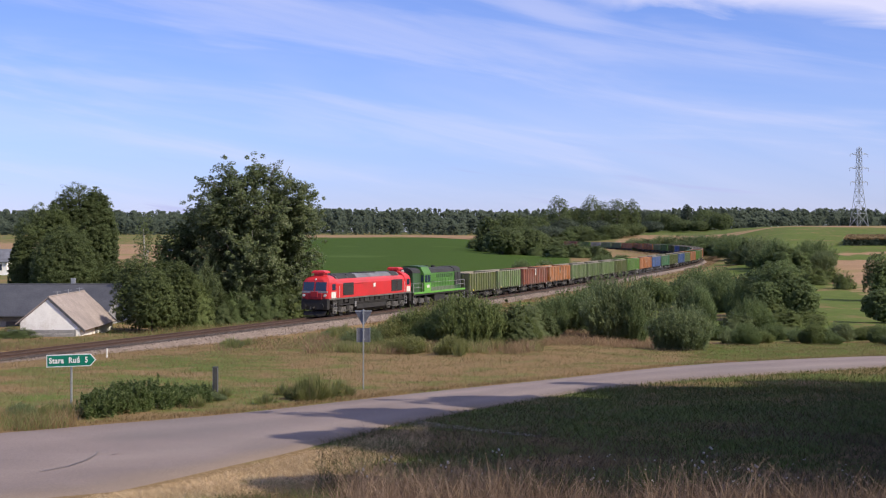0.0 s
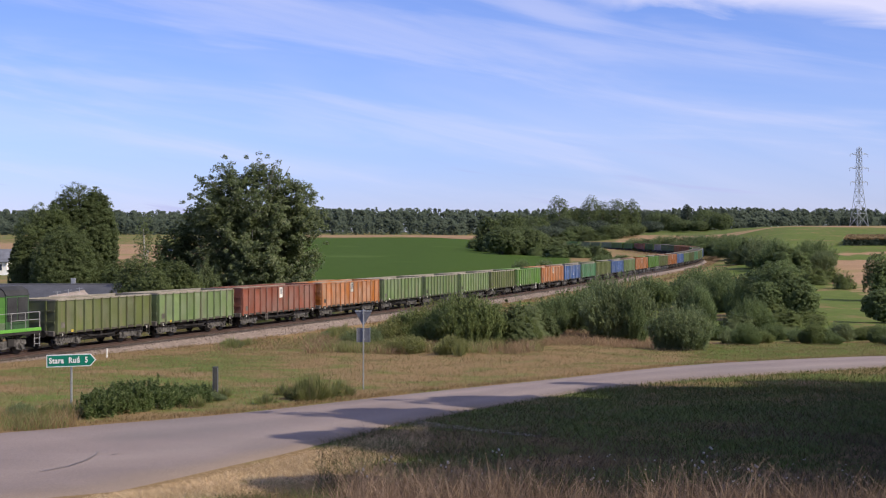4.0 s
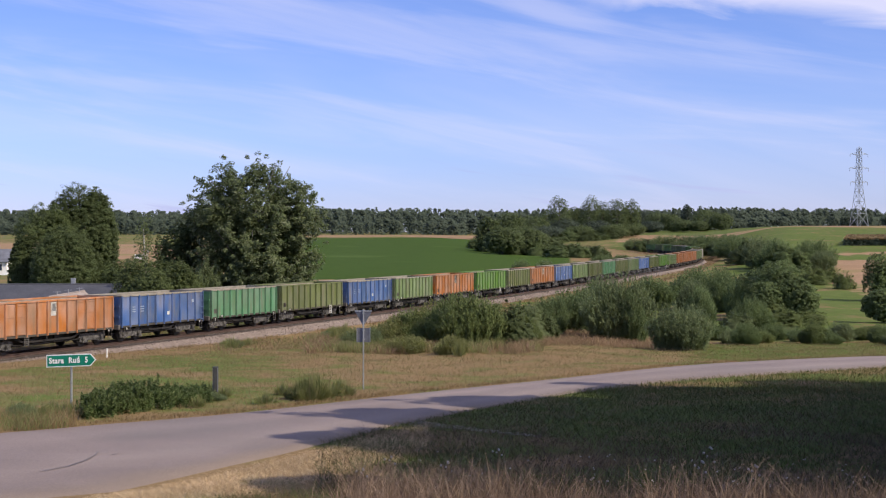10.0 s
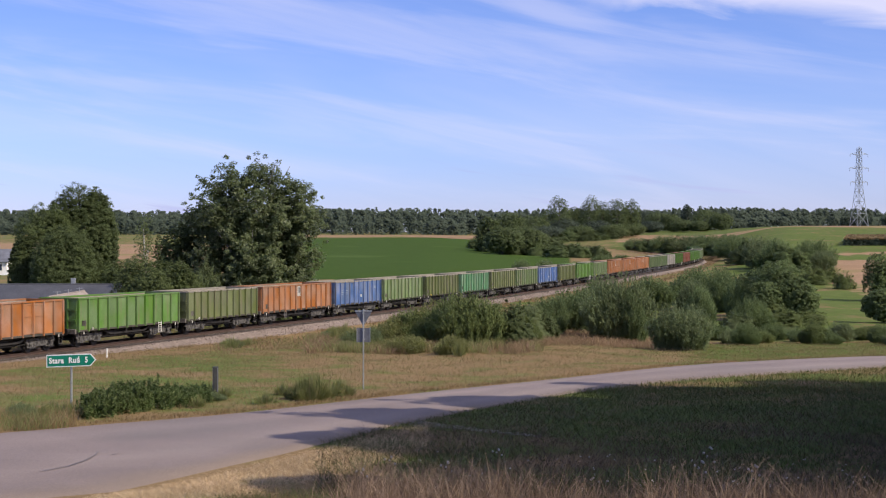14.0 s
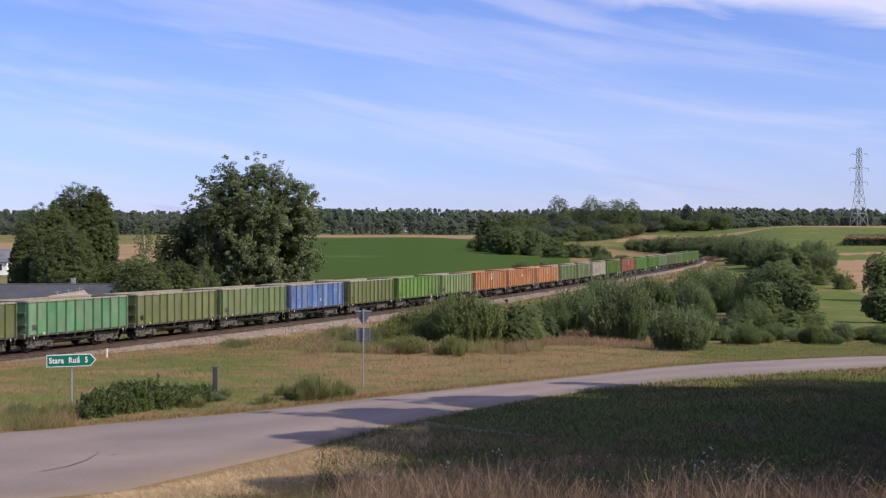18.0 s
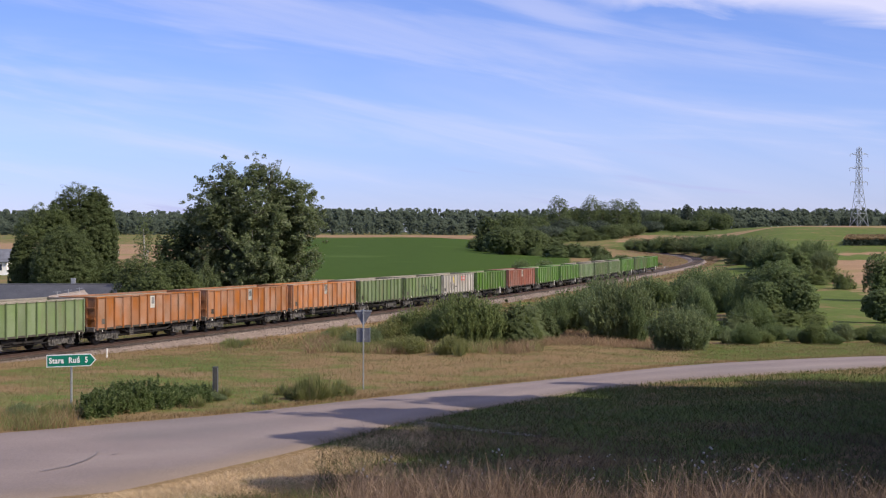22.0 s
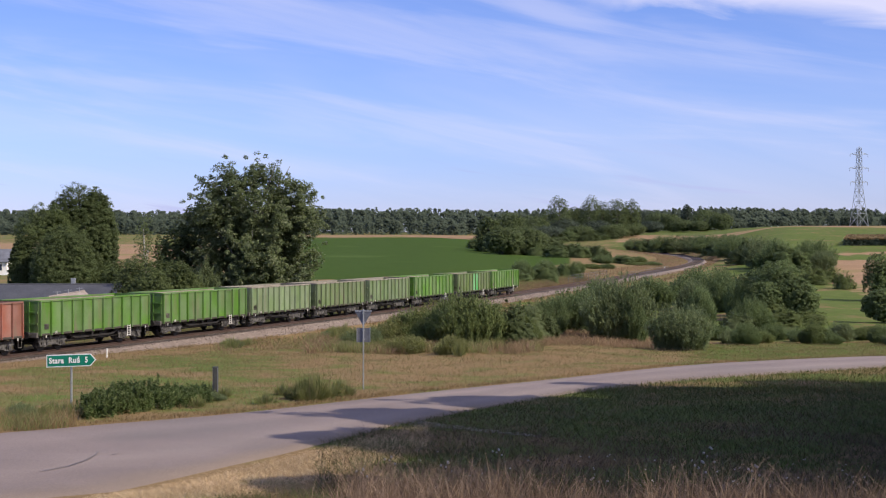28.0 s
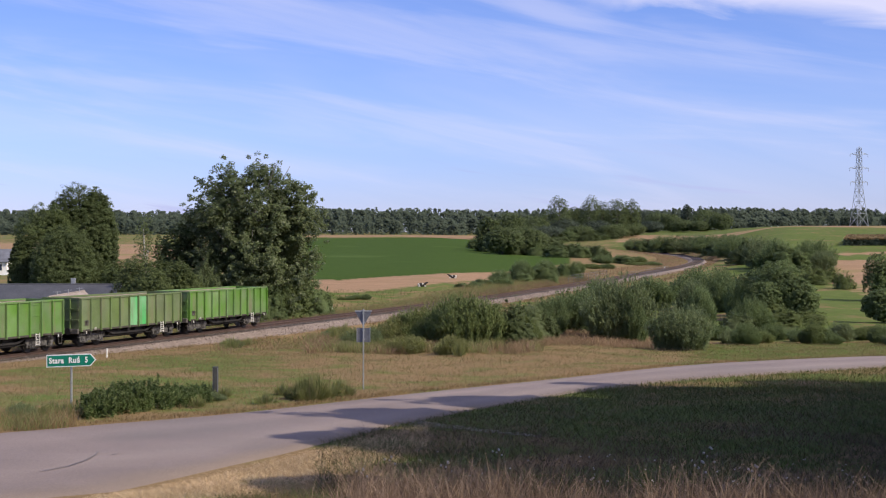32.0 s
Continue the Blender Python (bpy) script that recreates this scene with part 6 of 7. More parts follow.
def wand_mesh(k, mat, leaf, wands=620, per=46):
    """A willow bush of unit size: long whippy shoots that rise from the foot and arch outwards, set with narrow leaves."""
    a = rng.uniform(0, 2 * np.pi, wands)
    q = rng.uniform(0, 1, wands) ** 0.42
    lobe = 0.86 + 0.14 * np.sin(a * 3 + k * 1.7) + rng.normal(size=wands) * 0.05
    high = (1.0 - 0.52 * q ** 2.2) * (0.84 + 0.16 * np.sin(a * 2 + k) * q) * rng.uniform(0.72, 1.04, wands)
    tip = np.stack([np.cos(a) * 0.5 * q * lobe, np.sin(a) * 0.5 * q * lobe, high], -1)
    low = tip * np.array([0.70, 0.70, 0.0])
    t = rng.uniform(0.08, 1.0, (wands, per, 1)) ** 0.8
    p = low[:, None] + (tip - low)[:, None] * np.concatenate([t ** 1.6, t ** 1.6, t], -1)
    p = (p + rng.normal(size=p.shape) * np.array([0.013, 0.013, 0.01])).reshape(-1, 3)
    along = ((tip - low)[:, None] * np.concatenate([1.6 * t ** 0.6, 1.6 * t ** 0.6, np.ones_like(t)], -1)).reshape(-1, 3)
    along /= np.linalg.norm(along, axis=1, keepdims=True)
    along = along + rng.normal(size=p.shape) * 0.38
    along /= np.linalg.norm(along, axis=1, keepdims=True)
    out = (p - np.array([0, 0, 0.1])) / np.array([0.5, 0.5, 0.8]) + np.array([0, 0, 0.7]) + rng.normal(size=p.shape) * 0.3
    side = np.cross(out, along)
    side /= np.linalg.norm(side, axis=1, keepdims=True) + 1e-9
    n = rng.uniform(0.6, 1.3, (len(p), 1)) * leaf
    u, w = along * n * 1.9, side * n * 0.5
    r = np.stack([p - u, p + w, p + u, p - w], 1)
    r[:, :, 2] = np.maximum(r[:, :, 2], 0.0)
    r[:, :, 2] /= np.percentile(r[:, :, 2], 99.7)
    r[:, :, :2] *= 0.5 / np.percentile(np.abs(r[:, :, :2]), 98)
    o = quads("foliage", r, mat)
    me = o.data
    bpy.data.objects.remove(o)
    return me


BUSH_KINDS = [bush_mesh(k, m, s) for k, (m, s) in enumerate(((M_BUSH, 0.021), (M_BUSH, 0.018), (M_LEAF, 0.023), (M_WILLOW, 0.019), (M_SALLOW, 0.020), (M_WILLOW, 0.021)))]
BUSH_KINDS += [wand_mesh(k, m, s) for k, (m, s) in enumerate(((M_BUSH, 0.012), (M_WILLOW, 0.013), (M_SALLOW, 0.012), (M_BUSH, 0.011), (M_WEED, 0.012)))]
STEMS = None


def bush(x, y, z, height, width, kind=None, label="dense green shrub with small leaves", name="shrub", group="shrubs on the railway bank", category="shrub"):
    """A shrub of unit size, stretched to its height and width."""
    global STEMS
    k = int(rng.integers(0, 6)) if kind is None else kind
    root = tagged(empty(name, pose(x, y, z - 0.1, 0, 0, float(rng.uniform(0, 360)))), label, category, group)
    o = link("foliage", BUSH_KINDS[k], parent=root)
    o.scale = (width * 1.02, width * 1.02, height * 1.05)
    if STEMS is None:
        bm = bmesh.new()
        tube((0.0, 0.0, -0.05), (0.05, 0.03, 0.6), 0.03, 0.008, n=6, bm=bm)
        tube((0.0, 0.0, 0.1), (-0.22, 0.12, 0.55), 0.018, 0.006, n=5, bm=bm)
        tube((0.0, 0.0, 0.1), (0.2, -0.18, 0.5), 0.018, 0.006, n=5, bm=bm)
        STEMS = bpy.data.meshes.new("stem")
        bm.to_mesh(STEMS)
        bm.free()
        STEMS.materials.append(M_BARK)
    s = link("stem", STEMS, parent=root)
    s.scale = (width, width, height)
    return root


def bush_at(px, foot, top, wide, kind=None, **kw):
    """A shrub by its bearing, the dip of its foot and top, and its breadth, as counted in seen()."""
    x, y, z = spot(px, foot)
    return bush(x, y, z, (foot - top) * y / 2400, wide * y / 2400, kind, **kw)


def tall(px, d, top):
    """Height of a thing on a bearing at distance d whose top shows at the given dip."""
    x = (px - 784) / 2400 * d
    z = gz(x, d)
    return x, d, z, -(top - 420) / 2400 * d - z


def wide(w, d):
    return w * d / 2400


SWAY = []


def tuft(px, foot, top, w):
    """A feathery weed clump: many narrow leaves fanning up from the foot."""
    x, y, z = spot(px, foot)
    h, r = (foot - top) * y / 2400, w * y / 4800
    root = tagged(empty("weed_clump", pose(x, y, z)), "feathery grey-green weed clump in the verge", "weeds", "verge plants")
    n = 300
    a = rng.uniform(0, 2 * np.pi, n)
    q = rng.uniform(0, 1, n) ** 0.5
    lean = np.stack([np.cos(a), np.sin(a)], -1) * (q * r)[:, None]
    hh = h * (1.1 - 0.5 * q ** 2) * rng.uniform(0.35, 1.0, n) ** 1.3
    b = np.stack([lean[:, 0] * 0.55, lean[:, 1] * 0.55, np.zeros(n)], -1)
    t = np.stack([lean[:, 0], lean[:, 1], hh], -1)
    side = np.stack([-np.sin(a), np.cos(a), np.zeros(n)], -1) * 0.013
    m = b * 0.4 + t * 0.6
    quads("foliage", np.stack([b, m - side, t, m + side], 1), M_WEED, root)


def build_trees():
    x, y, z, h = tall(449, 137, 270)
    big, bits = poplar(x, y, z, h, wide(276, y))
    SWAY.extend(bits)
    for px, top, w, d, m, words in ((176, 338, 64, 164, M_LEAF, "tall dense broadleaf tree behind the farm building"), (118, 334, 84, 162, M_LEAF, "tall dense broadleaf tree behind the farm building"), (172, 336, 78, 163, M_LEAF, "tall dense broadleaf tree behind the farm building"), (146, 322, 120, 163, M_LEAF, "tall dense broadleaf tree behind the farm building"), (78, 360, 110, 158, M_HEDGE, "rounded broadleaf tree behind the farm building"),
                                    (110, 400, 120, 153, M_LEAF, "dark leafy tree close behind the farm roof"), (40, 420, 50, 155, M_LEAF, "dark leafy tree close behind the farm roof")):
        x, y, z, h = tall(px, d, top)
        t, bits = tree("broadleaf_tree", words, x, y, z, h, wide(w, d), clear=0.05, clumps=170, per=165, leaf=0.18, mat=m, clump_r=0.12, shape=0.4)
    x, y, z, h = tall(257, 190, 378)
    tree("birch_tree", "slender pale birch with hanging twigs", x, y, z, h, wide(40, y), clear=0.24, clumps=24, per=64, leaf=0.17, mat=M_HEDGE, bark=M_BIRCH, droop=1.4, shape=0.7)
    x, y, z, h = tall(286, 176, 416)
    tree("broadleaf_tree", "small dark tree beside the birch", x, y, z, h, wide(32, y), clear=0.08, clumps=40, per=100, leaf=0.22, mat=M_LEAF)
    for px, d, top, w in ((196, 156, 470, 70), (246, 126, 452, 96), (284, 124, 456, 70), (216, 149, 458, 80), (318, 122, 464, 70), (268, 119, 474, 90)):
        x, y, z, h = tall(px, d, top)
        tree("willow_bush", "bushy grey-green willow beside the line", x, y, z, h, wide(w, d), clear=0.03, clumps=100, per=110, leaf=0.17, mat=M_HEDGE, clump_r=0.12, category="willow")
    for px, d, top, w in ((312, 136, 402, 60), (334, 139, 370, 60)):
        x, y, z, h = tall(px, d, top)
        tree("broadleaf_tree", "dark young tree leaning out from the poplar", x, y, z, h, wide(w, d), clear=0.04, clumps=90, per=90, leaf=0.22, mat=M_LEAF, clump_r=0.12, shape=0.4)
    # undergrowth at the poplar's foot
    for px, d, top, w in ((345, 124, 490, 70), (385, 126, 505, 60), (420, 128, 512, 60), (470, 131, 505, 70), (510, 134, 495, 70), (545, 138, 490, 80), (568, 142, 505, 40), (325, 124, 470, 60), (365, 130, 460, 60), (530, 142, 470, 70)):
        x, y, z, h = tall(px, d, top)
        bush(x, y, z, h, wide(w, d), group="undergrowth below the poplar", label="leafy undergrowth at the foot of the poplar")
    # woods beyond the bend
    def wood(px, top, w, d, mat, words="full-grown broadleaf tree in the wood beyond the bend"):
        x, y, z, h = tall(px, d, top)
        tree("broadleaf_tree", words, x, y, z, h, wide(w, d), clear=0.03, clumps=60, per=58, leaf=0.62, mat=mat, clump_r=0.15, shape=0.34)

    for px, top, w, d in ((990, 346, 46, 600), (1044, 345, 44, 610), (1066, 356, 34, 620), (1092, 352, 44, 605), (1116, 353, 38, 615), (1018, 366, 34, 630)):
        wood(px, top, w, d + 110, M_LEAF, "tall dark tree standing over the wood beyond the bend")
    for px, top, w, d in ((866, 384, 54, 430), (905, 376, 64, 450), (945, 379, 66, 560), (975, 372, 50, 640), (1000, 386, 64, 560), (1060, 388, 64, 560), (1140, 370, 46, 620), (1165, 374, 52, 600), (1190, 378, 46, 590),
                          (1216, 358, 22, 640), (1246, 370, 54, 600), (1275, 376, 46, 560), (890, 398, 74, 400), (930, 400, 74, 415), (968, 398, 76, 540), (1025, 398, 64, 545), (1085, 396, 60, 550), (1115, 394, 60, 560), (1152, 390, 46, 560), (1210, 388, 50, 570), (1238, 390, 40, 560)):
        wood(px, top, w, d + (235 if px > 1130 else 140 if px > 935 else 0), M_LEAF if px % 4 else M_HAZY_LEAF)
    # trees and thicket on both sides of the line where it runs into the wood
    for px, top, w, d in ((905, 398, 60, 470), (930, 404, 60, 490), (952, 412, 54, 510), (975, 419, 46, 530), (918, 412, 60, 455), (945, 420, 60, 480)):
        wood(px, top, w, d, M_LEAF, "broadleaf tree at the edge of the wood")
    for i, px in enumerate(range(940, 1092, 17)):
        x, y, z, h = tall(px, 668 + 8 * (i % 3), 403 + 3 * (i % 4))
        bush(x, y, z, h, wide(34, y), kind=(2, 0, 2)[i % 3], group="thicket behind the line", label="dark thicket shrub behind the line")
    # low wood edge by the crop field
    for px, foot, top, w in ((855, 441, 418, 40), (885, 447, 415, 60), (925, 451, 419, 60), (965, 453, 427, 60), (1005, 456, 431, 60), (1040, 457, 434, 50), (1062, 456, 440, 30), (985, 449, 430, 60), (1030, 450, 432, 60), (950, 447, 422, 60)):
        for q in (-0.32, 0.32):
            bush_at(px + q * w, foot + q, top - 2 + 4 * rng.random(), w * 0.72, kind=(0, 2, 1)[int(px + q * 9) % 3], group="shrubs at the edge of the crop", label="rounded shrub at the edge of the crop field")
    # beyond the line
    for px, foot, top, w in ((640, 530, 518, 30), (612, 531, 521, 24), (870, 507, 490, 60), (905, 502, 476, 60), (945, 500, 460, 70), (985, 493, 460, 70), (1010, 484, 462, 40), (1085, 467, 450, 60), (1115, 466, 452, 50), (1140, 470, 459, 50), (1060, 476, 463, 50), (830, 510, 498, 40)):
        for q in (-0.3, 0.28):
            bush_at(px + q * w, foot + q, top + 5 * rng.random(), w * 0.62, kind=(6, 7, 9, 0)[int(px + q * 9) % 4], group="shrubs beyond the line", label="low shrub in the grass beyond the line")
    # the bank on the near side of the line
    bank = ((672, 607, 576, 50, 10), (702, 612, 562, 70, 10), (738, 613, 550, 80, 7), (774, 614, 538, 80, 10), (806, 615, 528, 88, 7), (842, 616, 530, 84, 7), (876, 613, 528, 72, 0), (908, 613, 530, 78, 2),
            (945, 602, 530, 70, 4), (926, 612, 560, 50, 7), (976, 592, 529, 58, 6), (1012, 588, 518, 86, 6), (1042, 582, 508, 66, 9), (1066, 592, 500, 74, 6), (1092, 603, 496, 100, 8), (1118, 607, 522, 58, 6),
            (1150, 548, 494, 72, 6), (1172, 540, 500, 50, 9), (1194, 524, 497, 27, 1), (1210, 621, 544, 94, 8), (1250, 548, 478, 104, 6), (1284, 552, 486, 62, 9), (1240, 584, 512, 52, 6), (1226, 560, 500, 50, 8),
            (1306, 566, 502, 44, 6), (1300, 592, 552, 56, 4), (1330, 588, 530, 60, 6))
    for px, foot, top, w, k in bank:
        bush_at(px, foot, top, w * 1.08, kind=k, label="feathery willow bush on the railway bank" if k > 5 else "dense green shrub with small leaves")
    for px, foot, top, w in ((600, 596, 578, 44), (618, 606, 586, 50), (646, 616, 580, 60), (722, 626, 594, 60), (800, 628, 594, 50), (580, 602, 586, 40)):
        bush_at(px, foot, top, w * 1.1, kind=(10, 8, 10)[px % 3], label="low tangle of pale green weeds and saplings", name="weed_clump", category="weeds")
        if px % 4 == 0:
            tuft(px + 12, foot + 4, foot - 30, w * 0.7)
    # the clump in the hollow, and what stands round it
    for px, d, top, w in ((1378, 163, 462, 105), (1350, 160, 500, 80), (1412, 160, 490, 80), (1335, 172, 478, 70)):
        x, y, z, h = tall(px, d, top)
        tree("broadleaf_tree", "bushy tree in the hollow beside the bank", x, y, z, h, wide(w, d), clear=0.02, clumps=120, per=90, leaf=0.24, mat=M_BUSH, clump_r=0.11)
    for px, foot, top, w in ((1345, 577, 545, 60), (1385, 580, 542, 76), (1428, 575, 546, 64), (1365, 570, 530, 60)):
        bush_at(px, foot, top, w, kind=5, label="rank green shrub at the foot of the trees")
    for px, d, top, w in ((1558, 205, 448, 60), (1562, 152, 512, 70)):
        x, y, z, h = tall(px, d, top)
        tree("broadleaf_tree", "dense round tree at the meadow's edge", x, y, z, h, wide(w, d), clear=0.02, clumps=100, per=90, leaf=0.24, mat=M_BUSH, clump_r=0.11)
    for k, (px, foot, top, w) in enumerate(((1128, 445, 424, 40), (1150, 446, 421, 46), (1175, 447, 419, 46), (1200, 447, 418, 48), (1226, 448, 418, 50), (1252, 450, 418, 50), (1277, 453, 420, 50), (1302, 459, 421, 54), (1326, 467, 422, 54), (1350, 475, 425, 58),
                                           (1375, 480, 428, 58), (1398, 482, 434, 54), (1438, 474, 428, 60), (1418, 476, 444, 40), (1455, 478, 446, 36), (1290, 446, 417, 44), (1340, 456, 420, 50))):
        bush_at(px, foot, top, w * 1.15, kind=(6, 0, 9, 2, 8)[k % 5], group="hedge beyond the bend", label="thick dark hedge shrub beyond the bend")
    for px, foot, top, w in ((1495, 512, 480, 34), (1466, 500, 468, 44), (1440, 504, 472, 50)):
        bush_at(px, foot, top, w, kind=3, group="shrubs at the stubble's edge", label="pale thin shrub at the edge of the stubble")
    for px in range(1225, 1640, 24):
        bush_at(px, 606 + 5 * math.sin(px), 578 + 7 * math.sin(px * 0.37), 46, kind=(7, 6, 8, 9)[(px // 24) % 4], group="weeds along the ditch", label="rank weeds and reeds along the ditch", name="weed_clump", category="weeds")
    # verge plants
    for px, foot, top, w in ((545, 709, 658, 50), (564, 709, 656, 64), (530, 708, 664, 60), (552, 710, 654, 76), (578, 706, 668, 56), (500, 700, 672, 40), (590, 702, 674, 40), (410, 618, 592, 50), (440, 612, 596, 40), (600, 690, 668, 40), (470, 716, 690, 60), (615, 702, 676, 40),
                             (20, 742, 706, 60), (55, 742, 712, 50), (92, 738, 708, 50), (118, 742, 704, 44), (375, 706, 686, 40), (395, 704, 684, 40), (350, 722, 696, 40)):
        tuft(px, foot, top, w)
    for px, foot, top, w, k in ((552, 709, 672, 56, 10), (528, 706, 680, 44, 10), (410, 616, 600, 36, 8), (36, 744, 712, 60, 8), (84, 742, 714, 50, 10)):
        bush_at(px, foot, top, w, kind=k, group="verge plants", label="loose pale green weeds in the verge", name="weed_clump", category="weeds")
    bush_at(370, 708, 690, 60, kind=8, group="verge plants", label="low brown-green weeds round the post", name="weed_clump", category="weeds")
    bush_at(20, 598, 578, 80, kind=1, group="verge plants", label="green weeds beyond the track", name="weed_clump", category="weeds")
    # trees on the near side of the road, out of view, whose shade lies over the road and the grass; the rows behind the
    # first are added to block skylight
    for x, y, h, w in ((17.6, 33.3, 23.0, 2.2), (17.3, 27.7, 21.0, 1.8), (18.1, 40.0, 19.5, 2.4), (21.1, 50.4, 16.0, 2.6), (17.0, 34.6, 19, 8.0), (16.4, 29.1, 19, 7.5), (19.8, 40.7, 18, 8.5), (23.3, 46.8, 17, 8.5), (27.0, 52.3, 12, 8.0), (24.2, 35.1, 19, 10), (23.2, 29.2, 18, 10),
                       (29.3, 43.3, 17, 10), (32.2, 36.2, 18, 10), (15.4, 22.5, 15, 8), (21.3, 23.3, 17, 10), (29.2, 28.2, 18, 10), (37.4, 48.5, 15, 10),
                       # added unseen, some behind the camera, only to darken the near grass
                       (29.2, 10.2, 18, 10), (21.3, 3.4, 16, 10), (39.2, 20.1, 19, 11), (42.2, 32.1, 19, 12), (45.2, 43.2, 18, 12), (12, -10, 15, 10), (-5, -15, 15, 10), (13.4, 20.5, 15, 5.2)):
        tree("roadside_tree", "tall leafy tree out of view, placed to shade road and grass", x, y, gz(x, y), h, w, clear=0.03 if w > 5 else 0.3, clumps=110 if w > 5 else 22, per=80 if w > 5 else 40, leaf=1.0 if w > 5 else 0.55, mat=M_LEAF)


build_trees()


def far_forest():
    """The forest along the horizon: one mass of small crowns."""
    out = []
    for row, (d0, top0) in enumerate(((850, 392), (880, 384), (930, 379), (990, 377), (1060, 374), (1150, 372), (1250, 371))):
        span = d0 * 0.36
        n = int(2 * span / (3.4 if row else 6.0))
        for x in rng.uniform(-span, span, n):
            a = x / d0
            d = d0 + rng.uniform(-34, 34)
            z = float(natural(np.array([x]), np.array([d]))[0])
            top = top0 + rng.normal() * 1.7 + 1.8 * math.sin(a * 21) + 1.4 * math.sin(a * 57 + row) + (2 if a < -0.1 else 0) + (9 if row < 3 and 1120 < 784 + a * 2400 < 1300 else 0)
            h = max(6.0, -(top - 420) / 2400 * d - z)
            w = rng.uniform(5, 13)
            m = 190
            f = rng.uniform(0.0, 1.0, m) ** 0.6
            ang = rng.uniform(0, 2 * math.pi, m)
            rr = w / 2 * np.sqrt(np.clip(1.02 - f ** rng.uniform(1.6, 4.0), 0.01, 1)) * rng.uniform(0.35, 1.0, m)
            out.append(np.stack([x + rr * np.cos(ang), d + rr * np.sin(ang), z + f * h], -1))
    c = np.concatenate(out)
    q = leaves(c, 0.6, 1, 1.35, flat=0.3, aspect=1.3, heart=(np.array([-900.0, 2600.0, -900.0]), np.ones(3)), face=0.55)
    q[:, :, 2] -= 0.3
    ob = quads("far_forest", q, M_HAZY_LEAF)
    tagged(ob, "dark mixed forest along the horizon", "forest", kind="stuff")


far_forest()


def maize():
    """A standing block of maize on the hillside: tasselled tops over dark leaves."""
    a, b = seen(1494, 398), seen(1680, 398)
    c, d = seen(1500, 425), seen(1690, 425)
    n = 9000
    u, w = rng.random(n), rng.random(n) ** 1.5
    x = (a[0] + (b[0] - a[0]) * u) * (1 - w) + (c[0] + (d[0] - c[0]) * u) * w
    y = (a[1] + (b[1] - a[1]) * u) * (1 - w) + (c[1] + (d[1] - c[1]) * u) * w
    z = ground(x, y)
    low = np.stack([x, y, z + rng.uniform(0.1, 1.9, n)], -1)
    tagged(quads("maize", leaves(low, 0.2, 1, 0.5, aspect=3), M_HAZY_LEAF), "dark standing maize at the edge of the field", "maize", kind="stuff")
    top = np.stack([x, y, z + rng.uniform(1.9, 2.2, n)], -1)
    tagged(quads("maize_tassels", leaves(top, 0.2, 1, 0.4, aspect=2), M_DRY), "tan tassels over the maize", "maize", kind="stuff")


maize()


def blades(name, label, pts, lo, hi, width, mat, lean=0.35, heads=None, seg=1):
    """Grass blades standing at plan points."""
    pts = np.asarray(pts, float)
    n = len(pts)
    z = ground(pts[:, 0], pts[:, 1])
    h = rng.uniform(lo, hi, n)
    ang = rng.uniform(0, 2 * np.pi, n)
    tilt = rng.normal(size=(n, 2)) * lean * h[:, None]
    wv = np.stack([np.cos(ang), np.sin(ang)], -1) * width * rng.uniform(0.6, 1.3, (n, 1))
    base = np.concatenate([pts, z[:, None] - 0.04], 1)
    a, b = base.copy(), base.copy()
    a[:, :2] -= wv / 2
    b[:, :2] += wv / 2
    mid_ = base.copy()
    mid_[:, :2] += tilt * 0.4
    mid_[:, 2] += h * 0.6
    c, d = mid_.copy(), mid_.copy()
    c[:, :2] += wv * 0.35
    d[:, :2] -= wv * 0.35
    tip = base.copy()
    tip[:, :2] += tilt
    tip[:, 2] += h
    q = np.concatenate([np.stack([a, b, c, d], 1), np.stack([d, c, tip + (c - d) * 0.15, tip - (c - d) * 0.15], 1)], 0)
    ob = quads(name, q, mat)
    tagged(ob, label, "grass", kind="stuff")
    return tip


def scatter(n, px0, px1, d0, d1, clumped=0.0, off_road=True):
    """Plan points spread over a wedge of the view."""
    px = rng.uniform(px0, px1, n)
    d = np.sqrt(rng.uniform(d0 ** 2, d1 ** 2, n))
    x = (px - 784) / 2400 * d
    p = np.stack([x, d], -1)
    if clumped:
        c = np.sin(x * 1.7 + 2 * np.sin(d * 0.9)) * np.sin(d * 1.3 + 1.5 * np.sin(x * 0.8))
        p = p[c > rng.uniform(-1, 1, len(c)) * clumped - 0.1]
    if off_road:
        p = p[~inside(p[:, 0], p[:, 1], ROAD_POLY)]
        e, _ = to_line(p[:, 0], p[:, 1])
        p = p[np.abs(e) > 3.6]
    return p


def far_side(p):
    """Those that lie beyond the road."""
    return p[:, 1] > np.interp(p[:, 0], R_FAR[:, 0], R_FAR[:, 1])


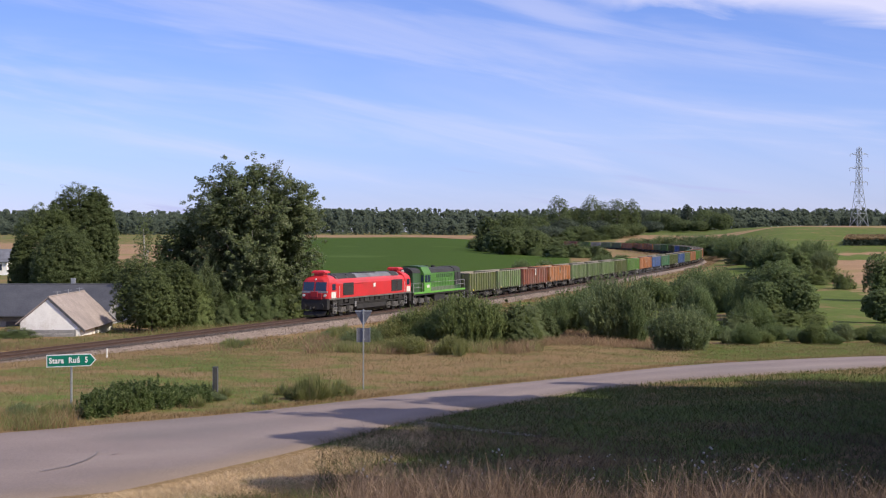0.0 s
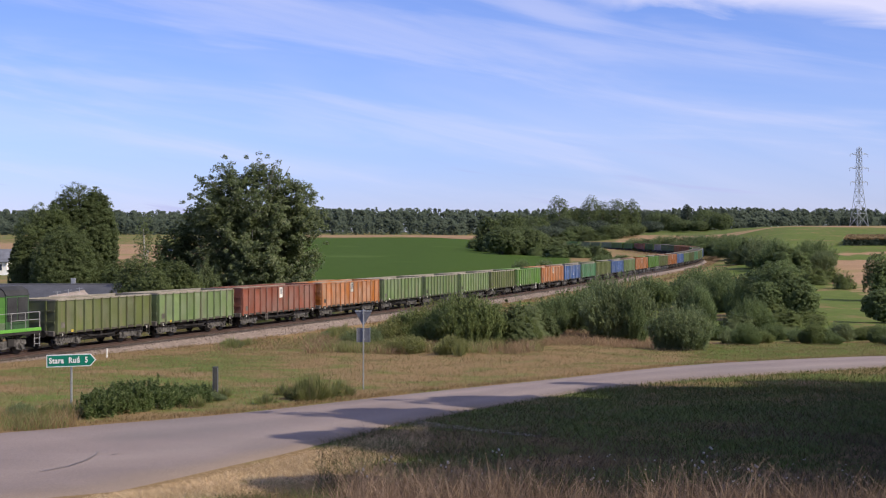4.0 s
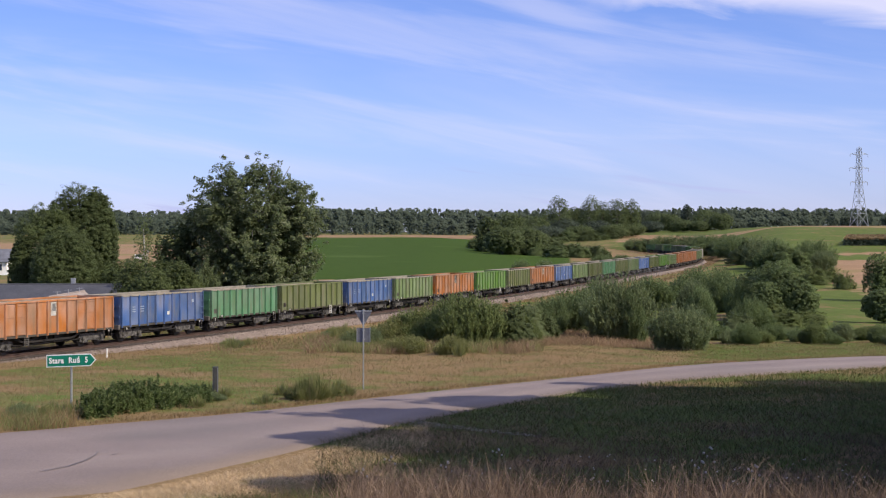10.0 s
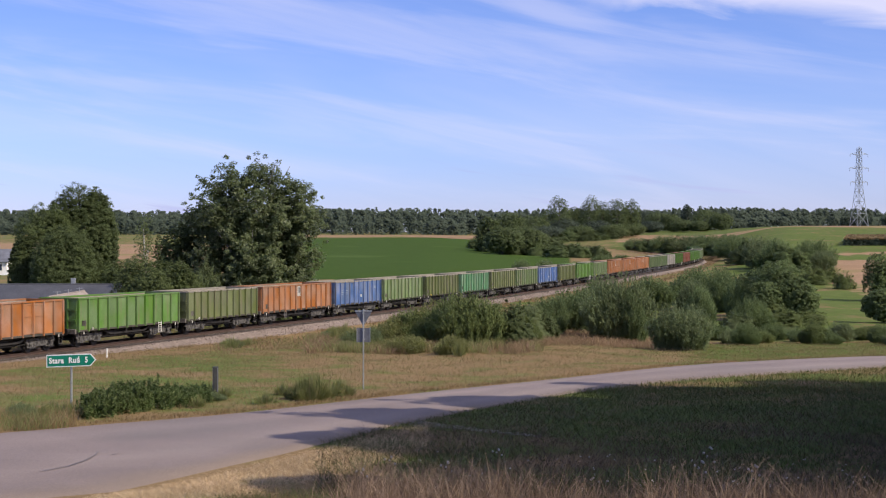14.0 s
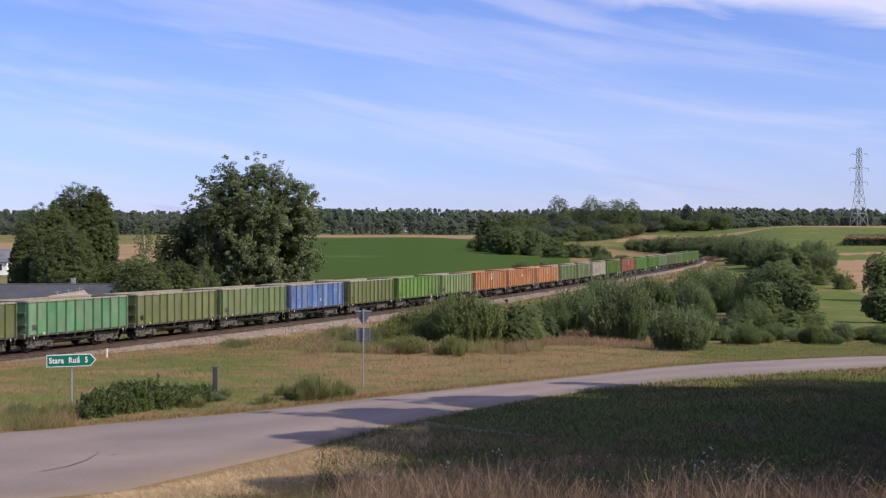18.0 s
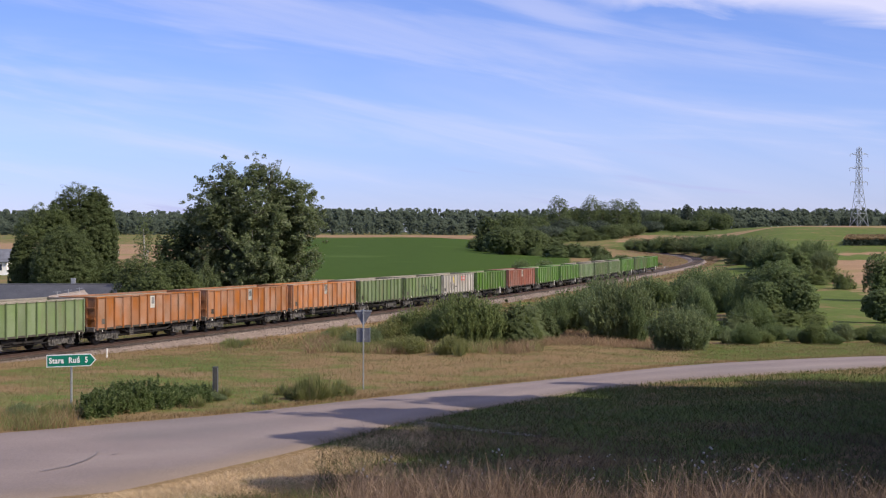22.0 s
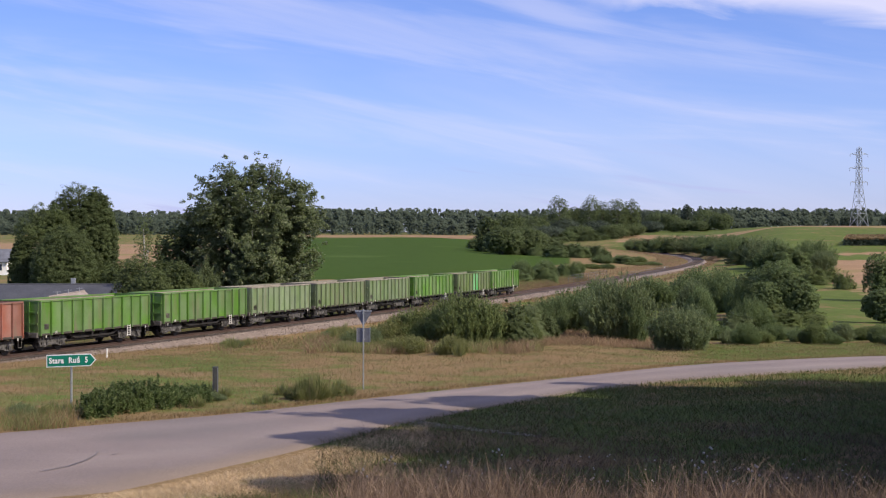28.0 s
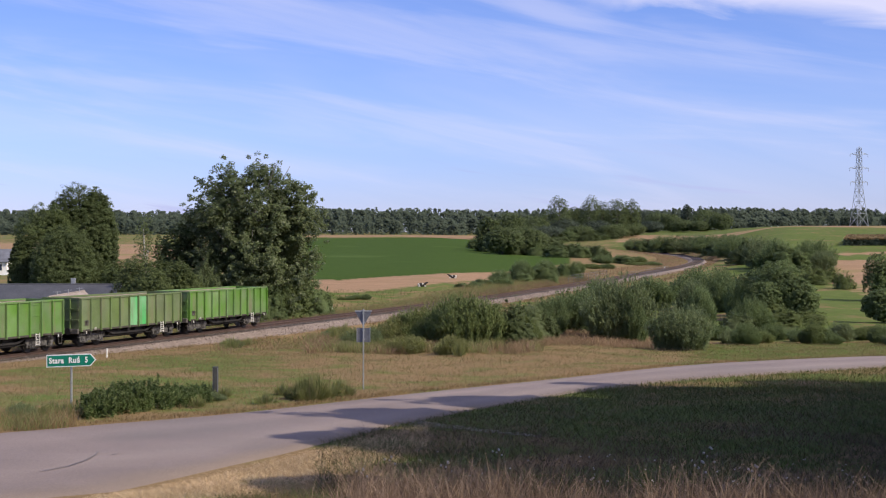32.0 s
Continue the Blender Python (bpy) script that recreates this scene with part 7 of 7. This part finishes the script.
def build_grass():
    # tall seeding stems close to the camera, right of the road
    p = scatter(52000, 380, 1640, 19.0, 29)
    p = p[p[:, 0] > np.interp(p[:, 1], [15, 24, 28, 37, 54], [-10.0, -5.0, -2.6, 0.6, 6])]
    bear = 784 + p[:, 0] / p[:, 1] * 2400
    reach = np.interp(bear, [400, 585, 620, 850, 960, 1060, 1110, 1165, 1230, 1330, 1440, 1500, 1560], [18.5, 19.5, 26.0, 25.5, 23.8, 21.8, 21.0, 23.2, 24.2, 23.0, 23.2, 22.0, 21.4])
    near = p[:, 1] < reach + rng.normal(size=len(p)) * 0.5
    tall_p = p[near]
    tips = blades("seeding_stems", "tall dry reddish-brown grass gone to seed", tall_p[::2], 0.15, 0.66, 0.008, M_REDDISH, 0.42)
    tips2 = blades("wiry_stems", "wiry pale brown stems leaning over the grass", tall_p[1::6], 0.3, 0.95, 0.010, M_STEM, 0.45)
    k = np.concatenate([tips[::4], tips2[::2]])
    tagged(quads("seed_heads", leaves(k[::3], 0.035, 5, 0.011, flat=0.1, aspect=3.0), M_STEM), "brown seed heads on the tall grass", "grass", kind="stuff")
    low = p[::3]
    blades("rough_grass", "rough green and straw grass under the tall stems", low, 0.12, 0.34, 0.009, M_GRASS, 0.6)
    blades("dead_grass", "matted brown grass under the tall stems", p[1::3], 0.10, 0.36, 0.008, M_BROWN, 0.7)
    p = scatter(95000, 560, 1640, 25, 57)
    p = p[~far_side(p)]
    brown = rng.random(len(p)) < np.interp(p[:, 1], [28, 40, 50], [1.1, 0.6, 0.0]) * (0.75 + 0.5 * np.sin(p[:, 0] * 0.7 + 1.5 * np.sin(p[:, 1] * 0.5)))
    blades("shaded_grass", "green meadow grass in the shade", p[~brown], 0.06, 0.22, 0.018, M_GRASS, 1.1)
    blades("withered_grass", "withered grey-brown grass in the shade", p[brown], 0.06, 0.26, 0.014, M_BROWN, 1.1)
    p = scatter(1500, 600, 1640, 25, 40, clumped=0.5)
    p = p[~far_side(p)]
    blades("dry_stems", "scattered dry stems in the shaded grass", p, 0.15, 0.5, 0.010, M_BROWN, 0.5)
    p = scatter(26000, 1200, 1640, 76, 104)
    p = p[far_side(p)]
    blades("mown_grass", "short bright green meadow grass beyond the road", p, 0.04, 0.13, 0.022, M_MEADOW, 0.9)
    # pale downy seed caught on the stems
    c = scatter(70, 640, 1620, 21.5, 31)
    c = c[~far_side(c)]
    c = np.concatenate([c, ground(c[:, 0], c[:, 1])[:, None] + rng.uniform(0.25, 0.6, (len(c), 1))], 1)
    tagged(quads("seed_down", leaves(c, 0.03, 7, 0.022, flat=0.1, aspect=1.2), M_DOWN), "tufts of pale seed down on the tall grass", "seed down", kind="stuff")
    p = scatter(30000, 880, 1640, 54, 78)
    p = p[~far_side(p)]
    blades("roadside_grass", "sunlit mixed grass along the road's near edge", p[::2], 0.06, 0.26, 0.03, M_TURF, 0.6)
    blades("roadside_grass", "sunlit green grass along the road's near edge", p[1::2], 0.06, 0.22, 0.03, M_GRASS, 0.6)
    # a strip of pale gravel where the turning ends
    g = scatter(6000, 712, 960, 36, 46)
    gb = 784 + g[:, 0] / g[:, 1] * 2400
    g = g[np.abs(g[:, 1] - np.interp(gb, [712, 800, 880, 960], [43.4, 41.6, 40.2, 38.6])) < np.interp(gb, [712, 800, 960], [0.8, 0.6, 0.35])]
    gz_ = ground(g[:, 0], g[:, 1])
    tagged(quads("gravel_strip", leaves(np.concatenate([g, gz_[:, None] + 0.02], 1), 0.02, 3, 0.035, aspect=1.1), M_GRAVEL), "strip of pale gravel beside the shaded grass", "gravel", kind="stuff")
    # bleached straw along the near edge of the road
    p = scatter(90000, 150, 760, 22, 47, off_road=False)
    edge = np.interp(p[:, 1], R_NEAR[40:150, 1], R_NEAR[40:150, 0])
    p = p[(p[:, 0] > edge - 0.22 + 0.2 * np.sin(p[:, 1] * 3.1)) & (p[:, 0] < edge + np.interp(p[:, 1], [24, 30, 38, 44], [2.6, 3.7, 3.2, 1.0]) * (1 - 0.6 * rng.random(len(p)) ** 2))]
    off = p[:, 0] - np.interp(p[:, 1], R_NEAR[40:150, 1], R_NEAR[40:150, 0])
    up = np.clip(0.03 + off * 0.11, 0.025, 0.17)
    blades("straw_verge", "bleached straw-coloured grass along the road's edge", p, up * 0.4, up, 0.013, M_STRAW, 1.3)
    # between road and railway
    p = scatter(170000, -20, 1600, 38, 108)
    p = p[far_side(p)]
    m = rng.random(len(p))
    e, _ = to_line(p[:, 0], p[:, 1])
    patch = 0.5 + 0.3 * np.sin(p[:, 0] * 0.55 + 2.0 * np.sin(p[:, 1] * 0.17)) * np.sin(p[:, 1] * 0.33 + 1.3 * np.sin(p[:, 0] * 0.4)) + 0.2 * np.sin(p[:, 0] * 1.7 + p[:, 1] * 0.8)
    dry = m * 0.6 + patch * 0.6 < np.where(e < 16, 0.85, 0.55)
    blades("verge_straw", "dry yellow grass between road and railway", p[dry], 0.05, 0.24, 0.014, M_DRY, 1.0)
    blades("verge_grass", "thin green grass between road and railway", p[~dry], 0.04, 0.18, 0.016, M_TURF, 1.0)
    # taller tussocks here and there
    p = scatter(42000, -20, 1250, 42, 100, clumped=0.35)
    p = p[far_side(p)]
    k = np.sin(p[:, 0] * 2.9 + 3 * np.sin(p[:, 1] * 0.7)) * np.sin(p[:, 1] * 1.9 + p[:, 0])
    p = p[k > 0.35]
    blades("tussocks", "reddish dry tussocks scattered over the verge", p[::2], 0.12, 0.42, 0.014, M_BANK, 0.5)
    blades("tussocks", "dull green tussocks scattered over the verge", p[1::2], 0.10, 0.34, 0.016, M_WEED, 0.5)
    p = scatter(60000, 380, 1250, 66, 125, clumped=0.9)
    p = p[far_side(p)]
    e, _ = to_line(p[:, 0], p[:, 1])
    p = p[(e > 3.9) & (e < 13)]
    blades("bank_weeds", "reddish dry weeds on the railway bank", p[::2], 0.12, 0.5, 0.02, M_BANK, 0.5)
    blades("bank_grass", "dull green weeds on the railway bank", p[1::2], 0.12, 0.45, 0.022, M_WEED, 0.5)
    p = scatter(70000, 540, 960, 84, 108, clumped=0.75)
    p = p[far_side(p)]
    e, _ = to_line(p[:, 0], p[:, 1])
    p = p[(e > 3.9) & (e < 30)]
    green = np.sin(p[:, 0] * 0.9 + 1.2 * np.sin(p[:, 1] * 0.6)) + 0.6 * rng.normal(size=len(p)) > 0.35
    blades("bank_herbs", "rank light green herbs on the railway bank", p[green], 0.25, 0.85, 0.03, M_WEED, 0.35)
    blades("bank_hay", "tall reddish dry grass on the railway bank", p[~green], 0.2, 0.7, 0.02, M_BANK, 0.45)
    p = scatter(26000, 930, 1210, 94, 132)
    blades("slope_grass", "reddish-brown withered grass on the slope below the shrubs", p, 0.15, 0.5, 0.03, M_BANK, 0.5)
    # weeds that creep over the ballast's foot on both sides, and stand close behind the line
    s = rng.uniform(-60, 150, 26000)
    for lo, hi, h0, h1, words, mat in ((2.75, 4.2, 0.06, 0.28, "sparse grass creeping over the foot of the ballast", M_DRY), (-9.5, -3.4, 0.35, 0.95, "rank grass and weeds close behind the line", M_WEED), (-10.5, -3.2, 0.2, 0.8, "dry grass close behind the line", M_DRY), (-4.9, -2.9, 0.3, 0.85, "dense dry grass at the far foot of the ballast", M_BANK)):
        u = rng.uniform(lo, hi, len(s))
        lx_, ly_, lz_, lh_ = line_at(s)
        if lo < 0:
            keep = np.clip((s + 4) / 14, 0.42, 1.0)
            h0, h1 = h0 * keep, h1 * keep
        q = np.stack([lx_ + u * np.cos(lh_), ly_ - u * np.sin(lh_)], -1)
        if lo > 0:
            q = q[np.sin(s * 0.5) + np.sin(s * 1.3 + 1) > rng.uniform(-1.4, 1.2, len(s))]
        blades("line_weeds", words, q, h0, h1, 0.03, mat, 0.45)
    for k, (lo, hi, n, mat, words) in enumerate(((1.9, 6.5, 16000, M_BANK, "withered pinkish grass on the slope of the bend"), (-12.0, -2.2, 22000, M_BANK, "withered pinkish grass inside the bend"), (-14.0, -2.6, 7000, M_WEED, "green weeds inside the bend"))):
        s = rng.uniform(135, 430, n)
        if k == 2:
            s = s[np.sin(s * 0.11) + np.sin(s * 0.31 + 1) > 0.3]
        u = rng.uniform(lo, hi, len(s))
        lx_, ly_, lz_, lh_ = line_at(s)
        blades("bend_grass", words, np.stack([lx_ + u * np.cos(lh_), ly_ - u * np.sin(lh_)], -1), 0.15, 0.5, 0.045, mat, 0.6)
    # along the far road edge
    t = rng.uniform(20, 190, 9000)
    i = t.astype(int)
    q = R_FAR[i] + (R_FAR[i + 1] - R_FAR[i]) * (t - i)[:, None]
    q = q + np.stack([-rng.uniform(0.05, 1.0, len(q)), rng.uniform(0.02, 0.8, len(q))], -1)
    blades("edge_grass", "ragged dry grass along the road's far edge", q, 0.05, 0.22, 0.022, M_DRY, 0.6)
    # dead weeds near the sign
    p = scatter(2600, -30, 135, 40.5, 44.5, clumped=0.8)
    p = p[far_side(p)]
    blades("dead_weeds", "tall dead weeds beside the direction sign", p, 0.15, 0.65, 0.014, M_DRY, 0.45)
    blades("green_weeds", "tall green grass beside the direction sign", scatter(1000, -30, 120, 40.5, 44), 0.15, 0.55, 0.02, M_WEED, 0.5)
    # beyond the line
    p = scatter(30000, -20, 1100, 100, 190, clumped=1.0)
    blades("pasture_grass", "rough pasture grass beyond the railway", p, 0.12, 0.4, 0.05, M_GRASS, 0.5)


build_grass()


def nettle_patch():
    """A dense stand of nettles: each stem with pairs of leaves."""
    root = None
    xs = []
    for px in range(146, 362, 5):
        for k in range(3):
            x, y, z = spot(px + rng.uniform(-5, 5), 742 - 0.13 * (px - 150) - 7 * k + rng.uniform(-2, 2))
            top = float(np.interp(px, [146, 175, 205, 265, 290, 320, 360], [706, 688, 681, 678, 680, 688, 708])) + rng.uniform(-8, 22)
            top = 663 if px in (261, 276) and k == 1 else top
            h = max(0.5, -(top - 420) / 2400 * y - z)
            plant = tagged(empty("nettle", pose(x, y, z, float(rng.normal() * 9), float(rng.normal() * 9), float(rng.uniform(0, 360)))), "tall dark green nettle in a dense stand", "nettle", "nettles beside the sign")
            c = NETTLE[int(rng.integers(0, 3))]
            o = link("leaves", c[0], parent=plant)
            o.scale = (1, 1, h)
            for me, sx, sy in c[1]:
                s = link("stem", me, parent=plant)
                s.location, s.scale = (sx, sy, 0), (1, 1, h)


def nettle_meshes(k):
    stems = [(rng.uniform(-0.25, 0.25), rng.uniform(-0.25, 0.25), rng.uniform(-0.12, 0.12), rng.uniform(0.55, 1.0)) for _ in range(5)]
    cs, rr, made = [], [], []
    for x, y, l, h in stems:
        bm = tube((0, 0, -0.05), (l, 0, h), 0.008, 0.004, n=5)
        me = bpy.data.meshes.new("stem")
        bm.to_mesh(me)
        bm.free()
        me.materials.append(M_NETTLE)
        made.append((me, x, y))
        for f in np.linspace(0.08, 1.0, 13):
            cs.append((x + l * f, y, h * f))
            rr.append(0.095 * (1.12 - f) ** 0.6)
    o = quads("leaves", leaves(cs, np.array(rr), 7, 0.055, flat=0.4, droop=0.5, aspect=3.0), M_NETTLE)
    lm = o.data
    bpy.data.objects.remove(o)
    return lm, made


NETTLE = [nettle_meshes(k) for k in range(3)]
nettle_patch()


def thistles():
    """Pale seed-heads standing over the grass."""
    M_FLUFF = surface("thistle_down", (0.52, 0.49, 0.44), (0.42, 0.39, 0.34), 0.9, scale=6, grain=40)
    for px, foot, h in ((1255, 876, 0.95), (1240, 880, 0.7), (790, 872, 0.62), (690, 850, 0.5), (880, 830, 0.45), (1335, 880, 0.6), (640, 874, 0.5)):
        x, y, z = spot(px, foot, lo=14)
        root = tagged(empty("thistle", pose(x, y, z)), "dried thistle with pale downy seed-heads", "thistle", "thistles in the grass")
        bm = tube((0, 0, -0.05), (0.03, 0, h), 0.009, 0.005, n=5)
        tips = [(0.03, 0, h)]
        for i in range(4):
            a = i * 1.7
            f = 0.55 + 0.1 * i
            e = (0.11 * math.cos(a), 0.11 * math.sin(a), h * (f + 0.14))
            tube((0.02 * f, 0, h * f), e, 0.005, n=4, bm=bm)
            tips.append(e)
        part("stem", bm, M_BROWN, root)
        for e in tips:
            b = bmesh.new()
            bmesh.ops.create_icosphere(b, subdivisions=1, radius=0.028, matrix=Matrix.Translation(e))
            part("seed_head", b, M_FLUFF, root)


thistles()

# ---- animals and far traffic ----
M_COWBLACK = surface("black_hide", (0.02, 0.018, 0.017), (0.035, 0.03, 0.028), 0.8, scale=4, grain=30)
M_COWWHITE = surface("white_hide", (0.5, 0.47, 0.43), (0.4, 0.37, 0.34), 0.8, scale=4, grain=30)


def cow(x, y, z, turn, label):
    """A cow lying in the grass: body, head, folded legs, patches."""
    root = tagged(empty("cow", pose(x, y, z - 0.02, 0, 0, turn)), label, "cow", "cows in the pasture")

    def lump(name, at, size, mat, parent=root):
        at, size = Vector(at) * 0.66, Vector(size) * 0.66
        b = bmesh.new()
        bmesh.ops.create_icosphere(b, subdivisions=3, radius=1.0, matrix=Matrix.LocRotScale(at, None, size))
        return part(name, b, mat, parent, smooth=True)
    body = lump("body", (0, 0, 0.42), (0.85, 0.40, 0.44), M_COWBLACK)
    lump("patch", (0.62, 0, 0.45), (0.30, 0.375, 0.37), M_COWWHITE, body)
    lump("patch", (-0.25, 0, 0.50), (0.22, 0.405, 0.39), M_COWWHITE, body)
    part("neck", limb([v * 0.85 for v in (Vector((-0.55, 0, 0.47)), Vector((-0.78, 0, 0.66)), Vector((-0.86, 0, 0.74)))], 0.162, 0.106), M_COWBLACK, root)
    head = lump("head", (-1.25, 0, 0.92), (0.28, 0.14, 0.16), M_COWBLACK)
    lump("muzzle", (-1.45, 0, 0.86), (0.10, 0.10, 0.09), M_COWWHITE, head)
    for s in (-1, 1):
        lump("ear", (-1.08, s * 0.22, 0.98), (0.05, 0.12, 0.04), M_COWBLACK, head)
        part("front_leg", limb([v * 0.85 for v in (Vector((-0.47, s * 0.23, 0.23)), Vector((-0.74, s * 0.28, 0.08)), Vector((-0.47, s * 0.3, 0.05)))], 0.068, 0.043), M_COWWHITE, root)
        part("hind_leg", limb([v * 0.85 for v in (Vector((0.47, s * 0.23, 0.23)), Vector((0.2, s * 0.36, 0.09)), Vector((0.55, s * 0.37, 0.05)))], 0.085, 0.043), M_COWWHITE, root)


x, y, z = spot(746, 508)
cow(x, y, z, 185, "black and white cow lying in the pasture")
x, y, z = spot(802, 493)
cow(x, y, z, 5, "black and white cow lying in the stubble")


def car(label, paint):
    """A small car, built simply: it passes far off behind the trees."""
    root = tagged(empty("car"), label, "car", "cars on the far lane")
    prof = [(-2.05, 0.35), (-2.1, 0.75), (-1.95, 0.92), (-1.1, 1.0), (-0.45, 1.45), (1.1, 1.47), (1.75, 1.0), (2.05, 0.92), (2.1, 0.4)]
    part("body", prism(prof, "x", -0.82, 0.82), paint, root)
    for s in (-1, 1):
        part("side_window", prism([(-0.95, 1.02), (-0.42, 1.38), (1.05, 1.40), (1.5, 1.02)], "x", s * 0.83 - 0.01, s * 0.83 + 0.01), M_GLASS, root)
        for yy in (-1.3, 1.3):
            w = part("tyre", tube((s * 0.62, yy, 0.31), (s * 0.85, yy, 0.31), 0.31, n=16), M_SOOT, root)
            part("rim", tube((s * 0.84, yy, 0.31), (s * 0.87, yy, 0.31), 0.18, n=12), M_ZINC, w)
        part("headlight", box(s * 0.6 - 0.15, s * 0.6 + 0.15, -2.12, -2.05, 0.68, 0.82), M_LENS, root)
        part("tail_light", box(s * 0.65 - 0.12, s * 0.65 + 0.12, 2.03, 2.12, 0.7, 0.85), M_DEEPRED, root)
    part("windscreen", slab([(-0.72, -1.12, 1.02), (0.72, -1.12, 1.02), (0.65, -0.50, 1.43), (-0.65, -0.50, 1.43)], 0.012, (0, -0.6, 0.8)), M_GLASS, root)
    part("rear_window", slab([(-0.7, 1.70, 1.05), (0.7, 1.70, 1.05), (0.62, 1.15, 1.44), (-0.62, 1.15, 1.44)], 0.012, (0, 0.6, 0.8)), M_GLASS, root)
    return root


CAR_A = car("small white car on the field lane", M_WHITE)
CAR_B = car("small white car passing behind the trees", M_WHITE)


def lane(px, d, turn):
    x = (px - 784) / 2400.0 * d
    return pose(x, d, gz(x, d), 0, 0, turn)


def build_sleepers():
    """Sleepers: each one by itself beside the big tree and the bushes, the rest as one."""
    me = shared(("sleeper", 0), lambda: box(-1.3, 1.3, -0.13, 0.13, -0.33, -0.168, 0.015))
    for i in range(280):
        s = -25 + 0.6 * i
        x, y, z, h = (float(q) for q in line_at(s))
        o = link("sleeper", me, M_SLEEPER, TRACK)
        o.matrix_basis = pose(x, y, z, 0, 0, -math.degrees(h))
    bm = bmesh.new()
    vs = []
    for s in [-160 + 0.6 * i for i in range(225)] + [143 + 0.6 * i for i in range(700)]:
        x, y, z, h = (float(q) for q in line_at(s))
        m = pose(x, y, z - 0.17, 0, 0, -math.degrees(h))
        vs += [m @ Vector(c) for c in ((-1.3, -0.13, 0), (1.3, -0.13, 0), (1.3, 0.13, 0), (-1.3, 0.13, 0))]
    rest = quads("far_sleepers", [tuple(v) for v in vs], M_SLEEPER, TRACK)
    rest["kind"] = "stuff"



def ballast_stones():
    """Loose stones over the near part of the bed."""
    n = 45000
    r2 = np.random.default_rng(11)
    s = r2.uniform(-45, 150, n)
    u = r2.uniform(1.3, 3.3, n) * np.where(r2.random(n) < 0.75, 1, -1)
    x, y, z, h = line_at(s)
    w = np.interp(np.abs(u), [1.3, 2.0, 3.2], [-0.19, -0.27, -1.0])
    p = np.stack([x + u * np.cos(h), y - u * np.sin(h), z + w + 0.01], -1)
    flat = np.array([1, 1, 0.45])
    a = r2.normal(size=(n, 3)) * 0.023 * flat
    b = r2.normal(size=(n, 3)) * 0.023 * flat
    q = np.stack([p - a, p - b, p + a + [0, 0, 0.03], p + b + [0, 0, 0.03]], 1)
    m = foliage("ballast_stone", (0.15, 0.125, 0.108), (0.185, 0.155, 0.138), (0.23, 0.195, 0.175), 0.0, 0.9)
    tagged(quads("ballast_stones", q, m), "grey and rusty crushed stones of the track bed", "ballast", kind="stuff")


build_sleepers()
ballast_stones()

# ---- the train's run ----
RUN_T = [0.0, 1.5, 3.5, 6.0, 8.5, 11.0, 13.5, 17.0, 19.5, 22.0, 24.5, 28.0, 30.5, 32.0]
RUN_D = [1.25, 30.53, 69.69, 119.2, 168.9, 218.4, 267.8, 336.5, 385.05, 432.85, 479.5, 543.7, 588.8, 615.6]
RUN = np.polynomial.Polynomial.fit(RUN_T, RUN_D, 5)


def on_line(s, base):
    """The pose of a vehicle whose middle is s back along the line, standing on bogies base apart."""
    a, b = line_at(s - base / 2), line_at(s + base / 2)
    f, r = Vector(a[:3]), Vector(b[:3])
    ahead = (f - r).normalized()
    right = ahead.cross(Vector((0, 0, 1))).normalized()
    up = right.cross(ahead)
    m = Matrix((right, ahead, up)).transposed().to_4x4()
    m.translation = (f + r) / 2
    return m


def motions():
    times = [0.5 * i for i in range(65)]
    for ob, middle, base in CONSIST:
        walk(ob, [(t, on_line(middle - float(RUN(t)), base)) for t in times])
    # two cars on the lane behind the trees
    walk(CAR_A, [(0.0, lane(300, 352, 20)), (6.5, lane(300, 352, 20)), (8.5, lane(261, 338, 20)), (9.0, lane(255, 333, 15)), (9.4, lane(249, 320, 10)), (10.2, lane(238, 290, 5)), (12.0, lane(150, 270, 60)), (32.0, lane(148, 270, 60))])
    walk(CAR_B, [(0.0, lane(120, 352, 100)), (19.0, lane(130, 352, 100)), (22.5, lane(208, 350, 95)), (23.5, lane(228, 350, 95)), (24.5, lane(250, 350, 95)), (25.5, lane(270, 350, 95)), (29.0, lane(350, 350, 95)), (32.0, lane(355, 350, 95))])
    # the poplar's crown stirs in the wind
    for k, (ob, hub) in enumerate(SWAY):
        rows = []
        for i in range(22):
            t = 32.0 * i / 21
            a, b = 1.3 * math.sin(t * 1.1 + k * 1.9), 1.0 * math.sin(t * 0.83 + k * 2.7)
            rows.append((t, pose(hub[0] + 0.12 * math.sin(t * 1.1 + k), hub[1], hub[2], a, b, 0)))
        walk(ob, rows)


motions()
